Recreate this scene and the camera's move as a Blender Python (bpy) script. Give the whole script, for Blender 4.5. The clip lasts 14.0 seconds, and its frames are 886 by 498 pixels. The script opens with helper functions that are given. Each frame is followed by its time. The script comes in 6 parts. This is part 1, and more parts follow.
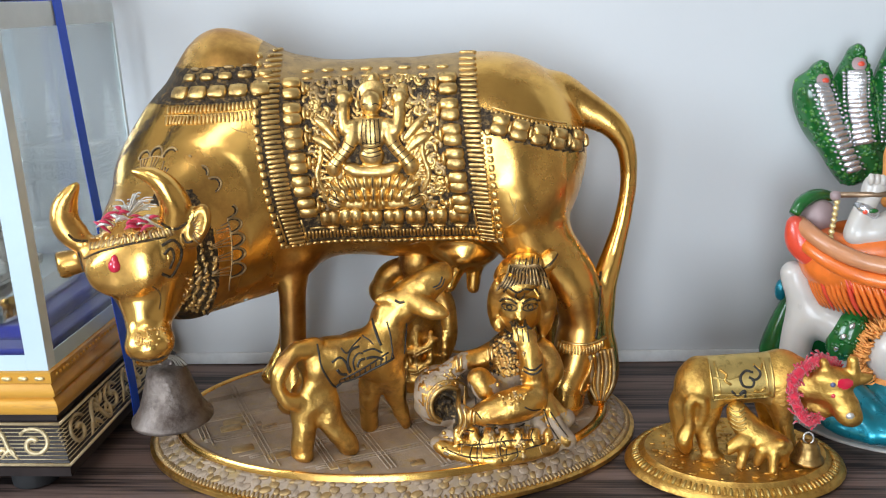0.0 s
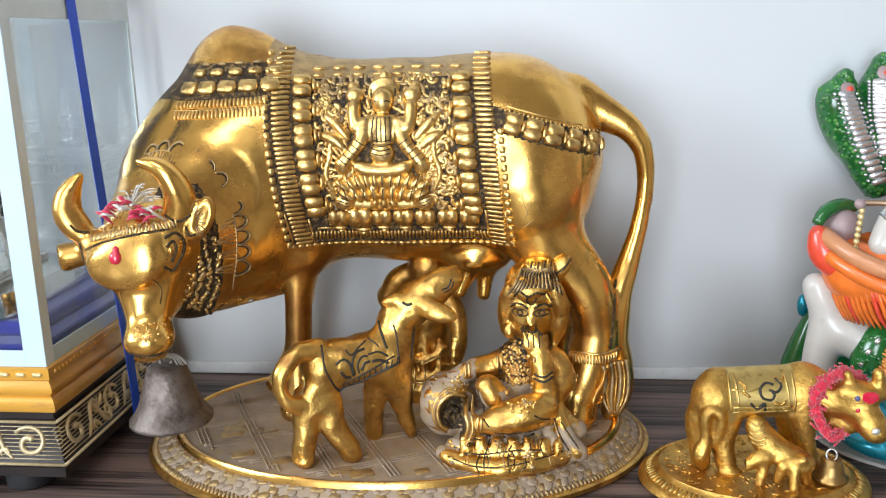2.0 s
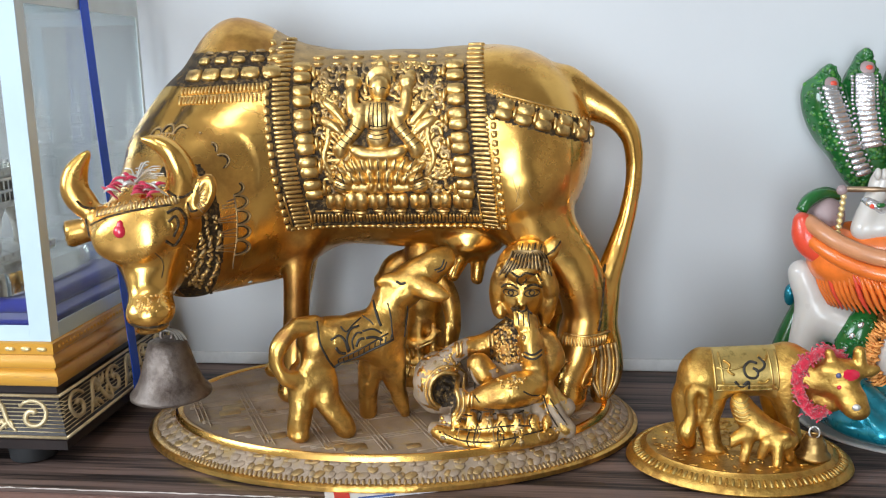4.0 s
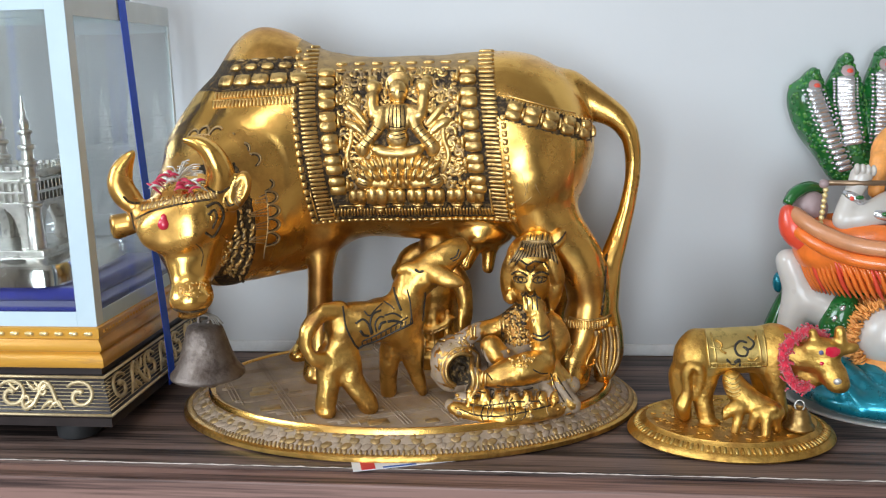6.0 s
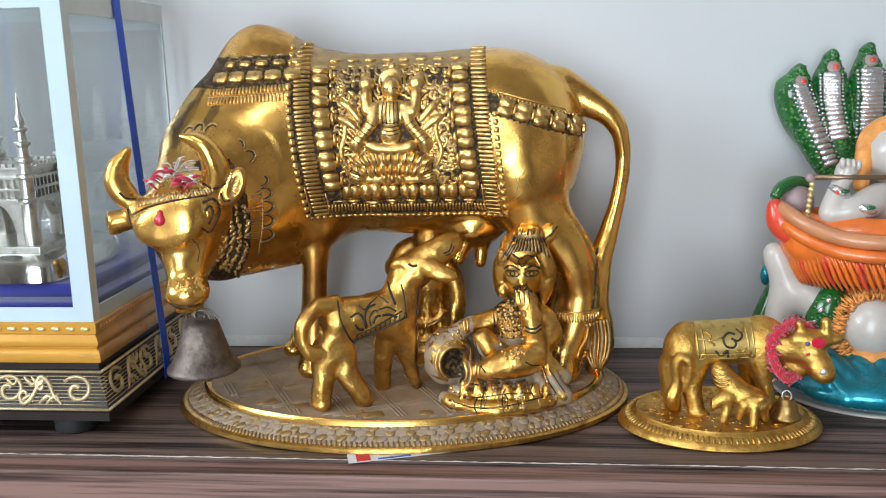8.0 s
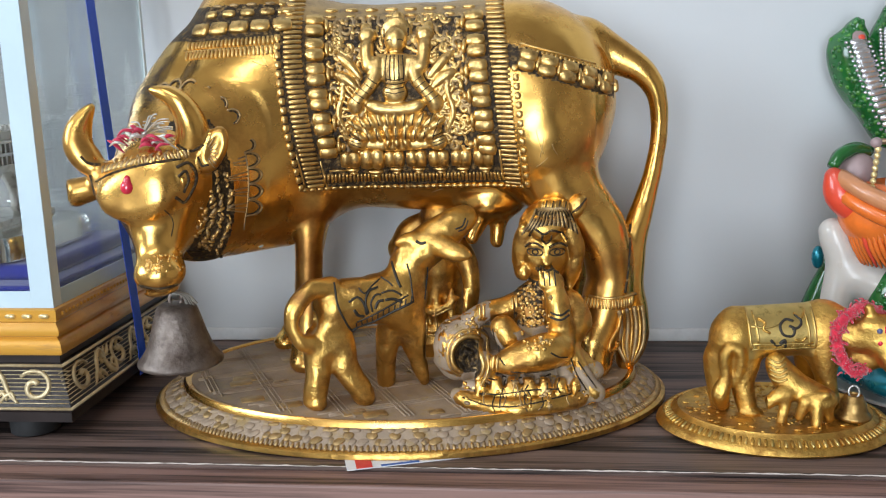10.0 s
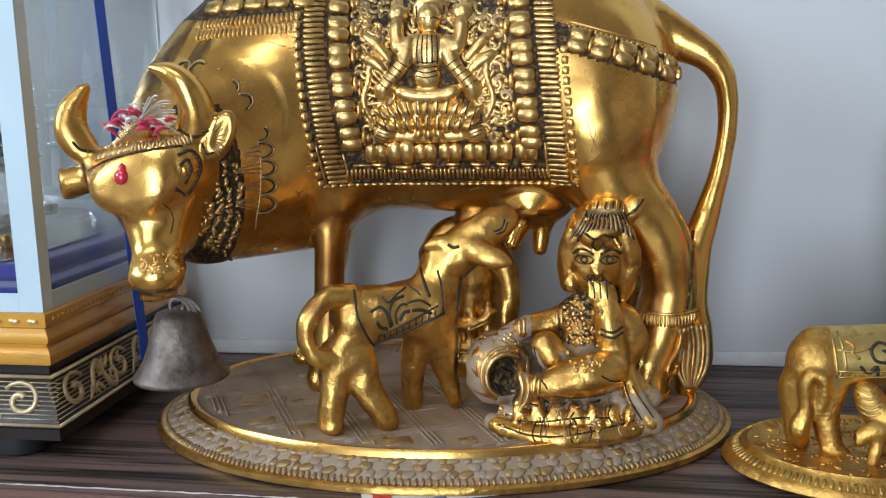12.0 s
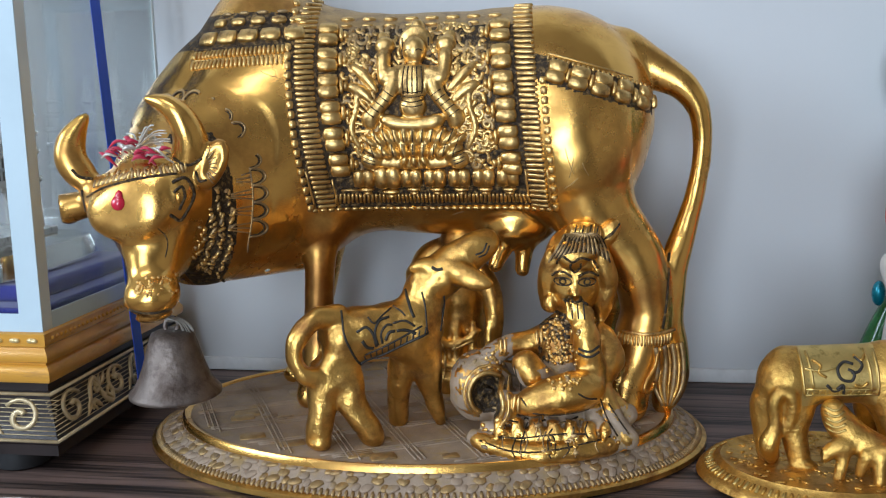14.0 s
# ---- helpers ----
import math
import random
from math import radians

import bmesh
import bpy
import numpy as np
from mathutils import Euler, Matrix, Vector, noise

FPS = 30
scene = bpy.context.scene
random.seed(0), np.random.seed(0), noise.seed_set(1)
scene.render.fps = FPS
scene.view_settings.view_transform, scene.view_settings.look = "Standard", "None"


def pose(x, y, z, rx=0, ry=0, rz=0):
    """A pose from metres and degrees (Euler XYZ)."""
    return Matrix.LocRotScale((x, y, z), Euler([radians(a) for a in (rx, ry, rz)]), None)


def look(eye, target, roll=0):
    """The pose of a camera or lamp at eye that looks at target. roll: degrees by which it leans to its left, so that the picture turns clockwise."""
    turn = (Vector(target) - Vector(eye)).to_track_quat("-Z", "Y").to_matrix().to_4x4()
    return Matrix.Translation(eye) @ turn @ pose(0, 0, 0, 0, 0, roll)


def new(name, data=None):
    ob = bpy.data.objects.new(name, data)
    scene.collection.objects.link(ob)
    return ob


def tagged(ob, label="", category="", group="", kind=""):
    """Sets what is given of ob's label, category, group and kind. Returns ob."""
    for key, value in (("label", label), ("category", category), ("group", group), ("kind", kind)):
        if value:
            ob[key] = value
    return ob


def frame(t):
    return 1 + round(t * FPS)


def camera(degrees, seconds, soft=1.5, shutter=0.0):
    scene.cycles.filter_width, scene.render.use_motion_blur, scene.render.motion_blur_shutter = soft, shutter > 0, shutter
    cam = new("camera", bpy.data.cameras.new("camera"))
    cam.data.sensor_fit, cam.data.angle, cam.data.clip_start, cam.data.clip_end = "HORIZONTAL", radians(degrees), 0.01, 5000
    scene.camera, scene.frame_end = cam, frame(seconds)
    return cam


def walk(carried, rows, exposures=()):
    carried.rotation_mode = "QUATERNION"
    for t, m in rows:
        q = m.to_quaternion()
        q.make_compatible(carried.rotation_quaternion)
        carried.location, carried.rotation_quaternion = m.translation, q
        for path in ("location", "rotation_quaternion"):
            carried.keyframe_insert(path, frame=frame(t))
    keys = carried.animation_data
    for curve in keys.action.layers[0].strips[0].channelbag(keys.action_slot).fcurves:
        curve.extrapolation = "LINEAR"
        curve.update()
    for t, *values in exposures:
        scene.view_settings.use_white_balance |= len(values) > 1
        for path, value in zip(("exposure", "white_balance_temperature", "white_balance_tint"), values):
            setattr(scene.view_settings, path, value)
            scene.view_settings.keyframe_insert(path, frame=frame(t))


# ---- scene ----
cam = camera(53.3, 14.0, soft=1.15)
PATH = [
    (0, (0.046, 0.013, 0.249), (-0.113, 1.93, -0.297), -2.2),
    (0.5, (0.048, 0.011, 0.246), (-0.112, 1.93, -0.294), -2.3),
    (1, (0.048, 0.01, 0.243), (-0.12, 1.927, -0.301), -2.2),
    (1.5, (0.047, 0.015, 0.232), (-0.153, 1.941, -0.268), -1.5),
    (2, (0.05, 0.021, 0.228), (-0.153, 1.955, -0.237), -1.4),
    (2.5, (0.052, 0.02, 0.217), (-0.158, 1.962, -0.211), -1.2),
    (3, (0.056, 0.017, 0.209), (-0.157, 1.963, -0.201), -1.0),
    (3.2, (0.059, 0.016, 0.208), (-0.159, 1.964, -0.189), -1.0),
    (5.5, (0.058, -0.036, 0.204), (-0.158, 1.912, -0.194), -1.2),
    (6, (0.053, -0.04, 0.207), (-0.159, 1.91, -0.184), -1.3),
    (6.5, (0.049, -0.04, 0.209), (-0.159, 1.908, -0.191), -1.4),
    (7, (0.05, -0.041, 0.209), (-0.152, 1.909, -0.186), -1.4),
    (7.5, (0.054, -0.044, 0.207), (-0.144, 1.905, -0.193), -1.5),
    (8, (0.052, -0.047, 0.208), (-0.138, 1.903, -0.194), -1.4),
    (8.5, (0.051, -0.044, 0.204), (-0.138, 1.906, -0.198), -1.5),
    (10.8, (0.036, 0.052, 0.174), (-0.162, 2.004, -0.215), -1.4),
    (11, (0.039, 0.059, 0.174), (-0.182, 2.008, -0.219), -1.4),
    (11.5, (0.038, 0.068, 0.168), (-0.231, 2.015, -0.203), -1.1),
    (12, (0.037, 0.067, 0.163), (-0.248, 2.016, -0.185), -1.0),
    (12.5, (0.044, 0.065, 0.165), (-0.252, 2.018, -0.153), -0.8),
    (13, (0.045, 0.06, 0.169), (-0.247, 2.013, -0.15), -0.9),
    (13.5, (0.048, 0.057, 0.172), (-0.241, 2.01, -0.149), -0.9),
    (14, (0.047, 0.053, 0.17), (-0.24, 2.006, -0.149), -1.0),
]
LEVELS = [(0.0, 0.24, 6350, 10), (1.0, 0.35, 6400, 10), (2.0, 0.42, 6400, 10), (3.0, 0.36, 6400, 10), (5.5, 0.12, 6450, 10), (8.5, 0.12, 6450, 10), (11.0, 0.02, 6250, 10), (12.5, -0.16, 6000, 10), (14.0, -0.16, 5950, 10)]
walk(cam, [(t, look(eye, target, roll)) for t, eye, target, roll in PATH], LEVELS)

# ---- light ----
world = bpy.data.worlds.new("world")
scene.world = world
world.use_nodes = True
world.node_tree.nodes["Background"].inputs[0].default_value = (0.75, 0.87, 1.0, 1)
world.node_tree.nodes["Background"].inputs[1].default_value = 0.3


def area(name, eye, target, w, h, power, colour):
    data = bpy.data.lights.new(name, "AREA")
    data.shape, data.size, data.size_y, data.energy, data.color = "RECTANGLE", w, h, power, colour
    ob = new(name, data)
    ob.matrix_world = look(eye, target)
    return ob


# Sources out of view: windows inferred from brass highlights, overhead light added as fill.
area("window_daylight", (-1.78, -0.56, 0.86), (-0.1, 0.45, 0.19), 1.0, 0.80, 27, (0.80, 0.91, 1.0))
area("south_window_daylight", (-0.40, -2.38, 0.22), (0.0, 0.5, 0.12), 1.15, 1.65, 52, (0.84, 0.93, 1.0))
area("overhead_fill_light", (-0.35, -0.45, 1.27), (-0.2, 0.2, 0.0), 0.7, 0.22, 5.0, (0.97, 0.98, 1.0))

# ---- materials ----


def mat(name, colour, rough=0.5, metal=0.0, **more):
    """A procedural material: two scales of colour variation, roughness variation and a fine bump.
    dirt: a second colour with its amount and scale; bump: strength and scale."""
    m = bpy.data.materials.new(name)
    m.use_nodes = True
    nt = m.node_tree
    n, l = nt.nodes, nt.links
    b = n["Principled BSDF"]
    b.inputs["Roughness"].default_value = rough
    b.inputs["Metallic"].default_value = metal
    tc = n.new("ShaderNodeTexCoord")
    mp = n.new("ShaderNodeMapping")
    mp.inputs["Scale"].default_value = more.get("stretch", (1, 1, 1))
    l.new(tc.outputs["Object"], mp.inputs["Vector"])

    def noise_tex(scale, detail=4.0, rough_=0.6):
        t = n.new("ShaderNodeTexNoise")
        t.inputs["Scale"].default_value = scale
        t.inputs["Detail"].default_value = detail
        t.inputs["Roughness"].default_value = rough_
        l.new(mp.outputs[0], t.inputs["Vector"])
        return t.outputs["Fac"]

    def ramp(src, lo, hi, c0=(0, 0, 0, 1), c1=(1, 1, 1, 1)):
        r = n.new("ShaderNodeValToRGB")
        r.color_ramp.elements[0].position, r.color_ramp.elements[1].position = lo, hi
        r.color_ramp.elements[0].color, r.color_ramp.elements[1].color = c0, c1
        l.new(src, r.inputs[0])
        return r.outputs[0]

    def mix(fac, a, c):
        x = n.new("ShaderNodeMix")
        x.data_type = "RGBA"
        l.new(fac, x.inputs["Factor"])
        for s, v in ((x.inputs["A"], a), (x.inputs["B"], c)):
            if isinstance(v, tuple):
                s.default_value = v
            else:
                l.new(v, s)
        return x.outputs["Result"]

    v = more.get("vary", 0.12)
    c0 = tuple(c * (1 - v) for c in colour) + (1,)
    c1 = tuple(min(1, c * (1 + v)) for c in colour) + (1,)
    col = ramp(noise_tex(more.get("scale", 60)), 0.3, 0.7, c0, c1)
    if "dirt" in more:
        dc, amount, ds = more["dirt"]
        fac = ramp(noise_tex(ds, 6.0, 0.65), 0.62 - amount * 0.3, 0.75 - amount * 0.15)
        col = mix(fac, col, tuple(dc) + (1,))
        mr = n.new("ShaderNodeMapRange")
        mr.inputs["To Min"].default_value, mr.inputs["To Max"].default_value = rough, more.get("dirt_rough", min(1, rough + 0.25))
        l.new(fac, mr.inputs["Value"])
        l.new(mr.outputs[0], b.inputs["Roughness"])
    else:
        rv = more.get("rough_vary", 0.06)
        mr = n.new("ShaderNodeMapRange")
        mr.inputs["To Min"].default_value, mr.inputs["To Max"].default_value = max(0.0, rough - rv), rough + rv
        l.new(noise_tex(more.get("scale", 60) * 2.3), mr.inputs["Value"])
        l.new(mr.outputs[0], b.inputs["Roughness"])
    l.new(col, b.inputs["Base Color"])
    strength, bscale = more.get("bump", (0.15, 400))
    if strength:
        bp = n.new("ShaderNodeBump")
        bp.inputs["Strength"].default_value = strength
        bp.inputs["Distance"].default_value = more.get("depth", 0.0006)
        l.new(noise_tex(bscale, 5.0), bp.inputs["Height"])
        l.new(bp.outputs[0], b.inputs["Normal"])
    b.inputs["Coat Weight"].default_value = more.get("coat", 0.0)
    b.inputs["Coat Roughness"].default_value = 0.12
    b.inputs["Subsurface Weight"].default_value = more.get("sss", 0.0)
    b.inputs["Subsurface Radius"].default_value = (0.004, 0.003, 0.002)
    b.inputs["Sheen Weight"].default_value = more.get("sheen", 0.0)
    return m


CAST = mat("satin_cast_brass", (0.78, 0.47, 0.125), 0.30, 1.0, vary=0.16, scale=70, dirt=((0.34, 0.165, 0.05), 0.48, 75), dirt_rough=0.5, bump=(0.7, 200), depth=0.0009)
BRASS = mat("polished_brass", (0.86, 0.51, 0.135), 0.24, 1.0, vary=0.12, scale=25, dirt=((0.46, 0.225, 0.065), 0.44, 17), dirt_rough=0.36, bump=(0.30, 110))
ORN = mat("raised_brass", (0.76, 0.51, 0.19), 0.33, 1.0, vary=0.16, scale=90, dirt=((0.26, 0.15, 0.06), 0.34, 170), dirt_rough=0.5, bump=(0.25, 700))
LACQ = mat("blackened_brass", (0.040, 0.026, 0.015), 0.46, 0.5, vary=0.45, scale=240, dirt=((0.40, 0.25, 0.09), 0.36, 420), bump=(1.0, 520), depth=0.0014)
DULL = mat("dull_dusty_brass", (0.46, 0.31, 0.14), 0.45, 0.75, vary=0.2, scale=120, dirt=((0.24, 0.18, 0.13), 0.35, 140), bump=(0.5, 500))
DUSTY = mat("dusty_brass", (0.35, 0.26, 0.185), 0.62, 0.12, vary=0.2, scale=70, dirt=((0.36, 0.24, 0.09), 0.35, 130), dirt_rough=0.4, bump=(0.5, 500))
SMALLGOLD = mat("gilded_brass", (0.70, 0.43, 0.11), 0.38, 1.0, vary=0.18, scale=60, dirt=((0.38, 0.19, 0.045), 0.50, 110), bump=(0.9, 220), depth=0.0009)
SMALLPALE = mat("worn_gilded_brass", (0.68, 0.50, 0.18), 0.42, 1.0, vary=0.12, scale=120, dirt=((0.28, 0.19, 0.05), 0.25, 160), bump=(0.3, 400))
INK = mat("black_engraving", (0.03, 0.025, 0.02), 0.5, 0.2)
BELL = mat("dark_bronze", (0.19, 0.155, 0.135), 0.46, 0.75, vary=0.35, scale=60, dirt=((0.075, 0.052, 0.042), 0.5, 70), dirt_rough=0.6, bump=(0.8, 260), depth=0.0008)
RED = mat("red_stone", (0.62, 0.015, 0.05), 0.15, 0.0, coat=1.0, bump=(0, 1))
WALLPAINT = mat("white_wall_paint", (0.59, 0.605, 0.625), 0.55, 0.0, vary=0.025, scale=5, bump=(0.10, 250))
CEILPAINT = mat("ceiling_paint", (0.40, 0.36, 0.32), 0.7, 0.0, vary=0.03, scale=4)
ROOMPAINT = mat("room_wall_paint", (0.40, 0.34, 0.28), 0.7, 0.0, vary=0.06, scale=3)
FLOORTILE = mat("floor_tile", (0.28, 0.22, 0.175), 0.3, 0.0, vary=0.1, scale=6)


def wood(name, dark, light, grain=1.0):
    m = bpy.data.materials.new(name)
    m.use_nodes = True
    n, l = m.node_tree.nodes, m.node_tree.links
    b = n["Principled BSDF"]
    tc = n.new("ShaderNodeTexCoord")
    cols = []
    for sx, sy, det in ((3.0, 120, 7), (14, 620, 5)):
        mp = n.new("ShaderNodeMapping")
        mp.inputs["Scale"].default_value = (sx * grain, sy * grain, sy * grain)
        l.new(tc.outputs["Object"], mp.inputs["Vector"])
        t = n.new("ShaderNodeTexNoise")
        t.inputs["Scale"].default_value, t.inputs["Detail"].default_value = 1.0, det
        t.inputs["Distortion"].default_value = 0.3
        l.new(mp.outputs[0], t.inputs["Vector"])
        cols.append(t.outputs["Fac"])
    mx = n.new("ShaderNodeMix")
    mx.inputs["Factor"].default_value = 0.4
    l.new(cols[0], mx.inputs["A"])
    l.new(cols[1], mx.inputs["B"])
    r = n.new("ShaderNodeValToRGB")
    r.color_ramp.elements[0].position, r.color_ramp.elements[1].position = 0.41, 0.57
    r.color_ramp.elements[0].color, r.color_ramp.elements[1].color = dark + (1,), light + (1,)
    l.new(mx.outputs["Result"], r.inputs[0])
    l.new(r.outputs[0], b.inputs["Base Color"])
    b.inputs["Roughness"].default_value = 0.5
    bp = n.new("ShaderNodeBump")
    bp.inputs["Strength"].default_value, bp.inputs["Distance"].default_value = 0.2, 0.0004
    l.new(mx.outputs["Result"], bp.inputs["Height"])
    l.new(bp.outputs[0], b.inputs["Normal"])
    return m


SHELFWOOD = wood("dark_walnut_laminate", (0.014, 0.009, 0.008), (0.190, 0.125, 0.105))
SHELFEDGE = wood("brown_laminate_edge", (0.040, 0.018, 0.015), (0.27, 0.155, 0.13))

# ---- mesh helpers ----


class Mesh:
    """Collects pieces of one mesh; a material for each piece."""

    def __init__(self):
        self.v, self.f, self.m, self.mats, self.count = [], [], [], [], 0

    def add(self, verts, faces, material):
        verts = np.asarray(verts, float).reshape(-1, 3)
        if material not in self.mats:
            self.mats.append(material)
        k = self.mats.index(material)
        self.v.append(verts)
        for f in faces:
            self.f.append(tuple(int(i) + self.count for i in f))
        self.m += [k] * len(faces)
        self.count += len(verts)
        return self

    def blob(self, c, r, material, frame_=None, e=1.0, seg=(10, 6)):
        """A superellipsoid; e below 1 makes it boxy. frame_: a 3x3 whose columns are its axes."""
        nu, nv = seg
        u = np.linspace(0, 2 * np.pi, nu, endpoint=False)
        w = np.linspace(-np.pi / 2, np.pi / 2, nv + 1)[1:-1]
        p = lambda a: np.sign(a) * np.abs(a) ** e
        pts = [np.stack([p(np.cos(w_)) * p(np.cos(u)), p(np.cos(w_)) * p(np.sin(u)), np.full(nu, p(np.sin(w_)))], 1) for w_ in w]
        pts = np.vstack(pts + [np.array([[0, 0, -1.0]]), np.array([[0, 0, 1.0]])]) * np.asarray(r, float)
        if frame_ is not None:
            pts = pts @ np.asarray(frame_, float).T
        rows = nv - 1
        fs = [(i * nu + j, i * nu + (j + 1) % nu, (i + 1) * nu + (j + 1) % nu, (i + 1) * nu + j) for i in range(rows - 1) for j in range(nu)]
        fs += [(rows * nu, (j + 1) % nu, j) for j in range(nu)]
        fs += [(rows * nu + 1, (rows - 1) * nu + j, (rows - 1) * nu + (j + 1) % nu) for j in range(nu)]
        return self.add(pts + np.asarray(c, float), fs, material)

    def tube(self, pts, radii, material, sides=8, steps=0, flat=None):
        pts, radii = spline(pts, radii, steps)
        n = len(pts)
        t = np.gradient(pts, axis=0)
        t /= np.linalg.norm(t, axis=1)[:, None] + 1e-12
        ref = np.array([0.31, 0.11, 0.94])
        out = []
        a = np.cross(t[0], ref)
        a /= np.linalg.norm(a)
        ang = np.linspace(0, 2 * np.pi, sides, endpoint=False)
        for i in range(n):
            a = a - t[i] * np.dot(a, t[i])
            a /= np.linalg.norm(a) + 1e-12
            b = np.cross(t[i], a)
            out.append(pts[i] + radii[i] * (np.cos(ang)[:, None] * a + np.sin(ang)[:, None] * b))
        fs = [(i * sides + j, i * sides + (j + 1) % sides, (i + 1) * sides + (j + 1) % sides, (i + 1) * sides + j) for i in range(n - 1) for j in range(sides)]
        fs += [tuple(range(sides))[::-1], tuple((n - 1) * sides + j for j in range(sides))]
        return self.add(np.vstack(out), fs, material)

    def lathe(self, c, prof, material, seg=40, sx=1.0, sy=1.0, rot=0.0):
        """prof: rows of radius, height; turned round the upright axis through c."""
        ang = np.linspace(0, 2 * np.pi, seg, endpoint=False)
        ca, sa = math.cos(rot), math.sin(rot)
        out = []
        for r, z in prof:
            x, y = r * sx * np.cos(ang), r * sy * np.sin(ang)
            out.append(np.stack([c[0] + x * ca - y * sa, c[1] + x * sa + y * ca, np.full(seg, c[2] + z)], 1))
        n = len(prof)
        fs = [(i * seg + j, i * seg + (j + 1) % seg, (i + 1) * seg + (j + 1) % seg, (i + 1) * seg + j) for i in range(n - 1) for j in range(seg)]
        fs += [tuple(range(seg))[::-1], tuple((n - 1) * seg + j for j in range(seg))]
        return self.add(np.vstack(out), fs, material)

    def box(self, lo, hi, material, bevel=0.0):
        bm = bmesh.new()
        bmesh.ops.create_cube(bm, size=1.0)
        for v in bm.verts:
            v.co = [lo[i] + (v.co[i] + 0.5) * (hi[i] - lo[i]) for i in range(3)]
        if bevel:
            bmesh.ops.bevel(bm, geom=bm.edges[:], offset=bevel, segments=2, profile=0.6, affect="EDGES")
        bm.verts.index_update()
        self.add([v.co[:] for v in bm.verts], [[v.index for v in f.verts] for f in bm.faces], material)
        bm.free()
        return self

    def extrude(self, prof, path, material, closed=True):
        """Sweeps a profile (rows of outward offset, height) round a rectangle path (x0, y0, x1, y1)."""
        x0, y0, x1, y1 = path
        rows = []
        for o, z in prof:
            rows += [(x0 - o, y0 - o, z), (x1 + o, y0 - o, z), (x1 + o, y1 + o, z), (x0 - o, y1 + o, z)]
        n = len(prof)
        fs = [(i * 4 + j, i * 4 + (j + 1) % 4, (i + 1) * 4 + (j + 1) % 4, (i + 1) * 4 + j) for i in range(n - 1) for j in range(4)]
        fs += [(3, 2, 1, 0), tuple((n - 1) * 4 + j for j in range(4))]
        return self.add(rows, fs, material)

    def make(self, name, parent=None, smooth=True, sharp=None):
        me = bpy.data.meshes.new(name)
        me.from_pydata(np.vstack(self.v).tolist(), [], self.f)
        for m in self.mats:
            me.materials.append(m)
        me.polygons.foreach_set("material_index", self.m)
        me.polygons.foreach_set("use_smooth", [smooth] * len(self.f))
        me.validate()
        if sharp is not None:
            me.set_sharp_from_angle(angle=radians(sharp))
        ob = new(name, me)
        ob.parent = parent
        return ob


def spline(pts, radii, steps):
    pts = np.asarray(pts, float)
    radii = np.full(len(pts), radii, float) if np.isscalar(radii) else np.asarray(radii, float)
    if steps < 2:
        return pts, radii
    q = np.hstack([pts, radii[:, None]])
    q = np.vstack([2 * q[0] - q[1], q, 2 * q[-1] - q[-2]])
    out = []
    for i in range(1, len(q) - 2):
        for s in np.linspace(0, 1, steps, endpoint=False):
            a, b, c, d = q[i - 1 : i + 3]
            out.append(0.5 * (2 * b + (c - a) * s + (2 * a - 5 * b + 4 * c - d) * s**2 + (3 * b - a - 3 * c + d) * s**3))
    out.append(q[-2])
    out = np.array(out)
    return out[:, :3], np.maximum(out[:, 3], 1e-5)


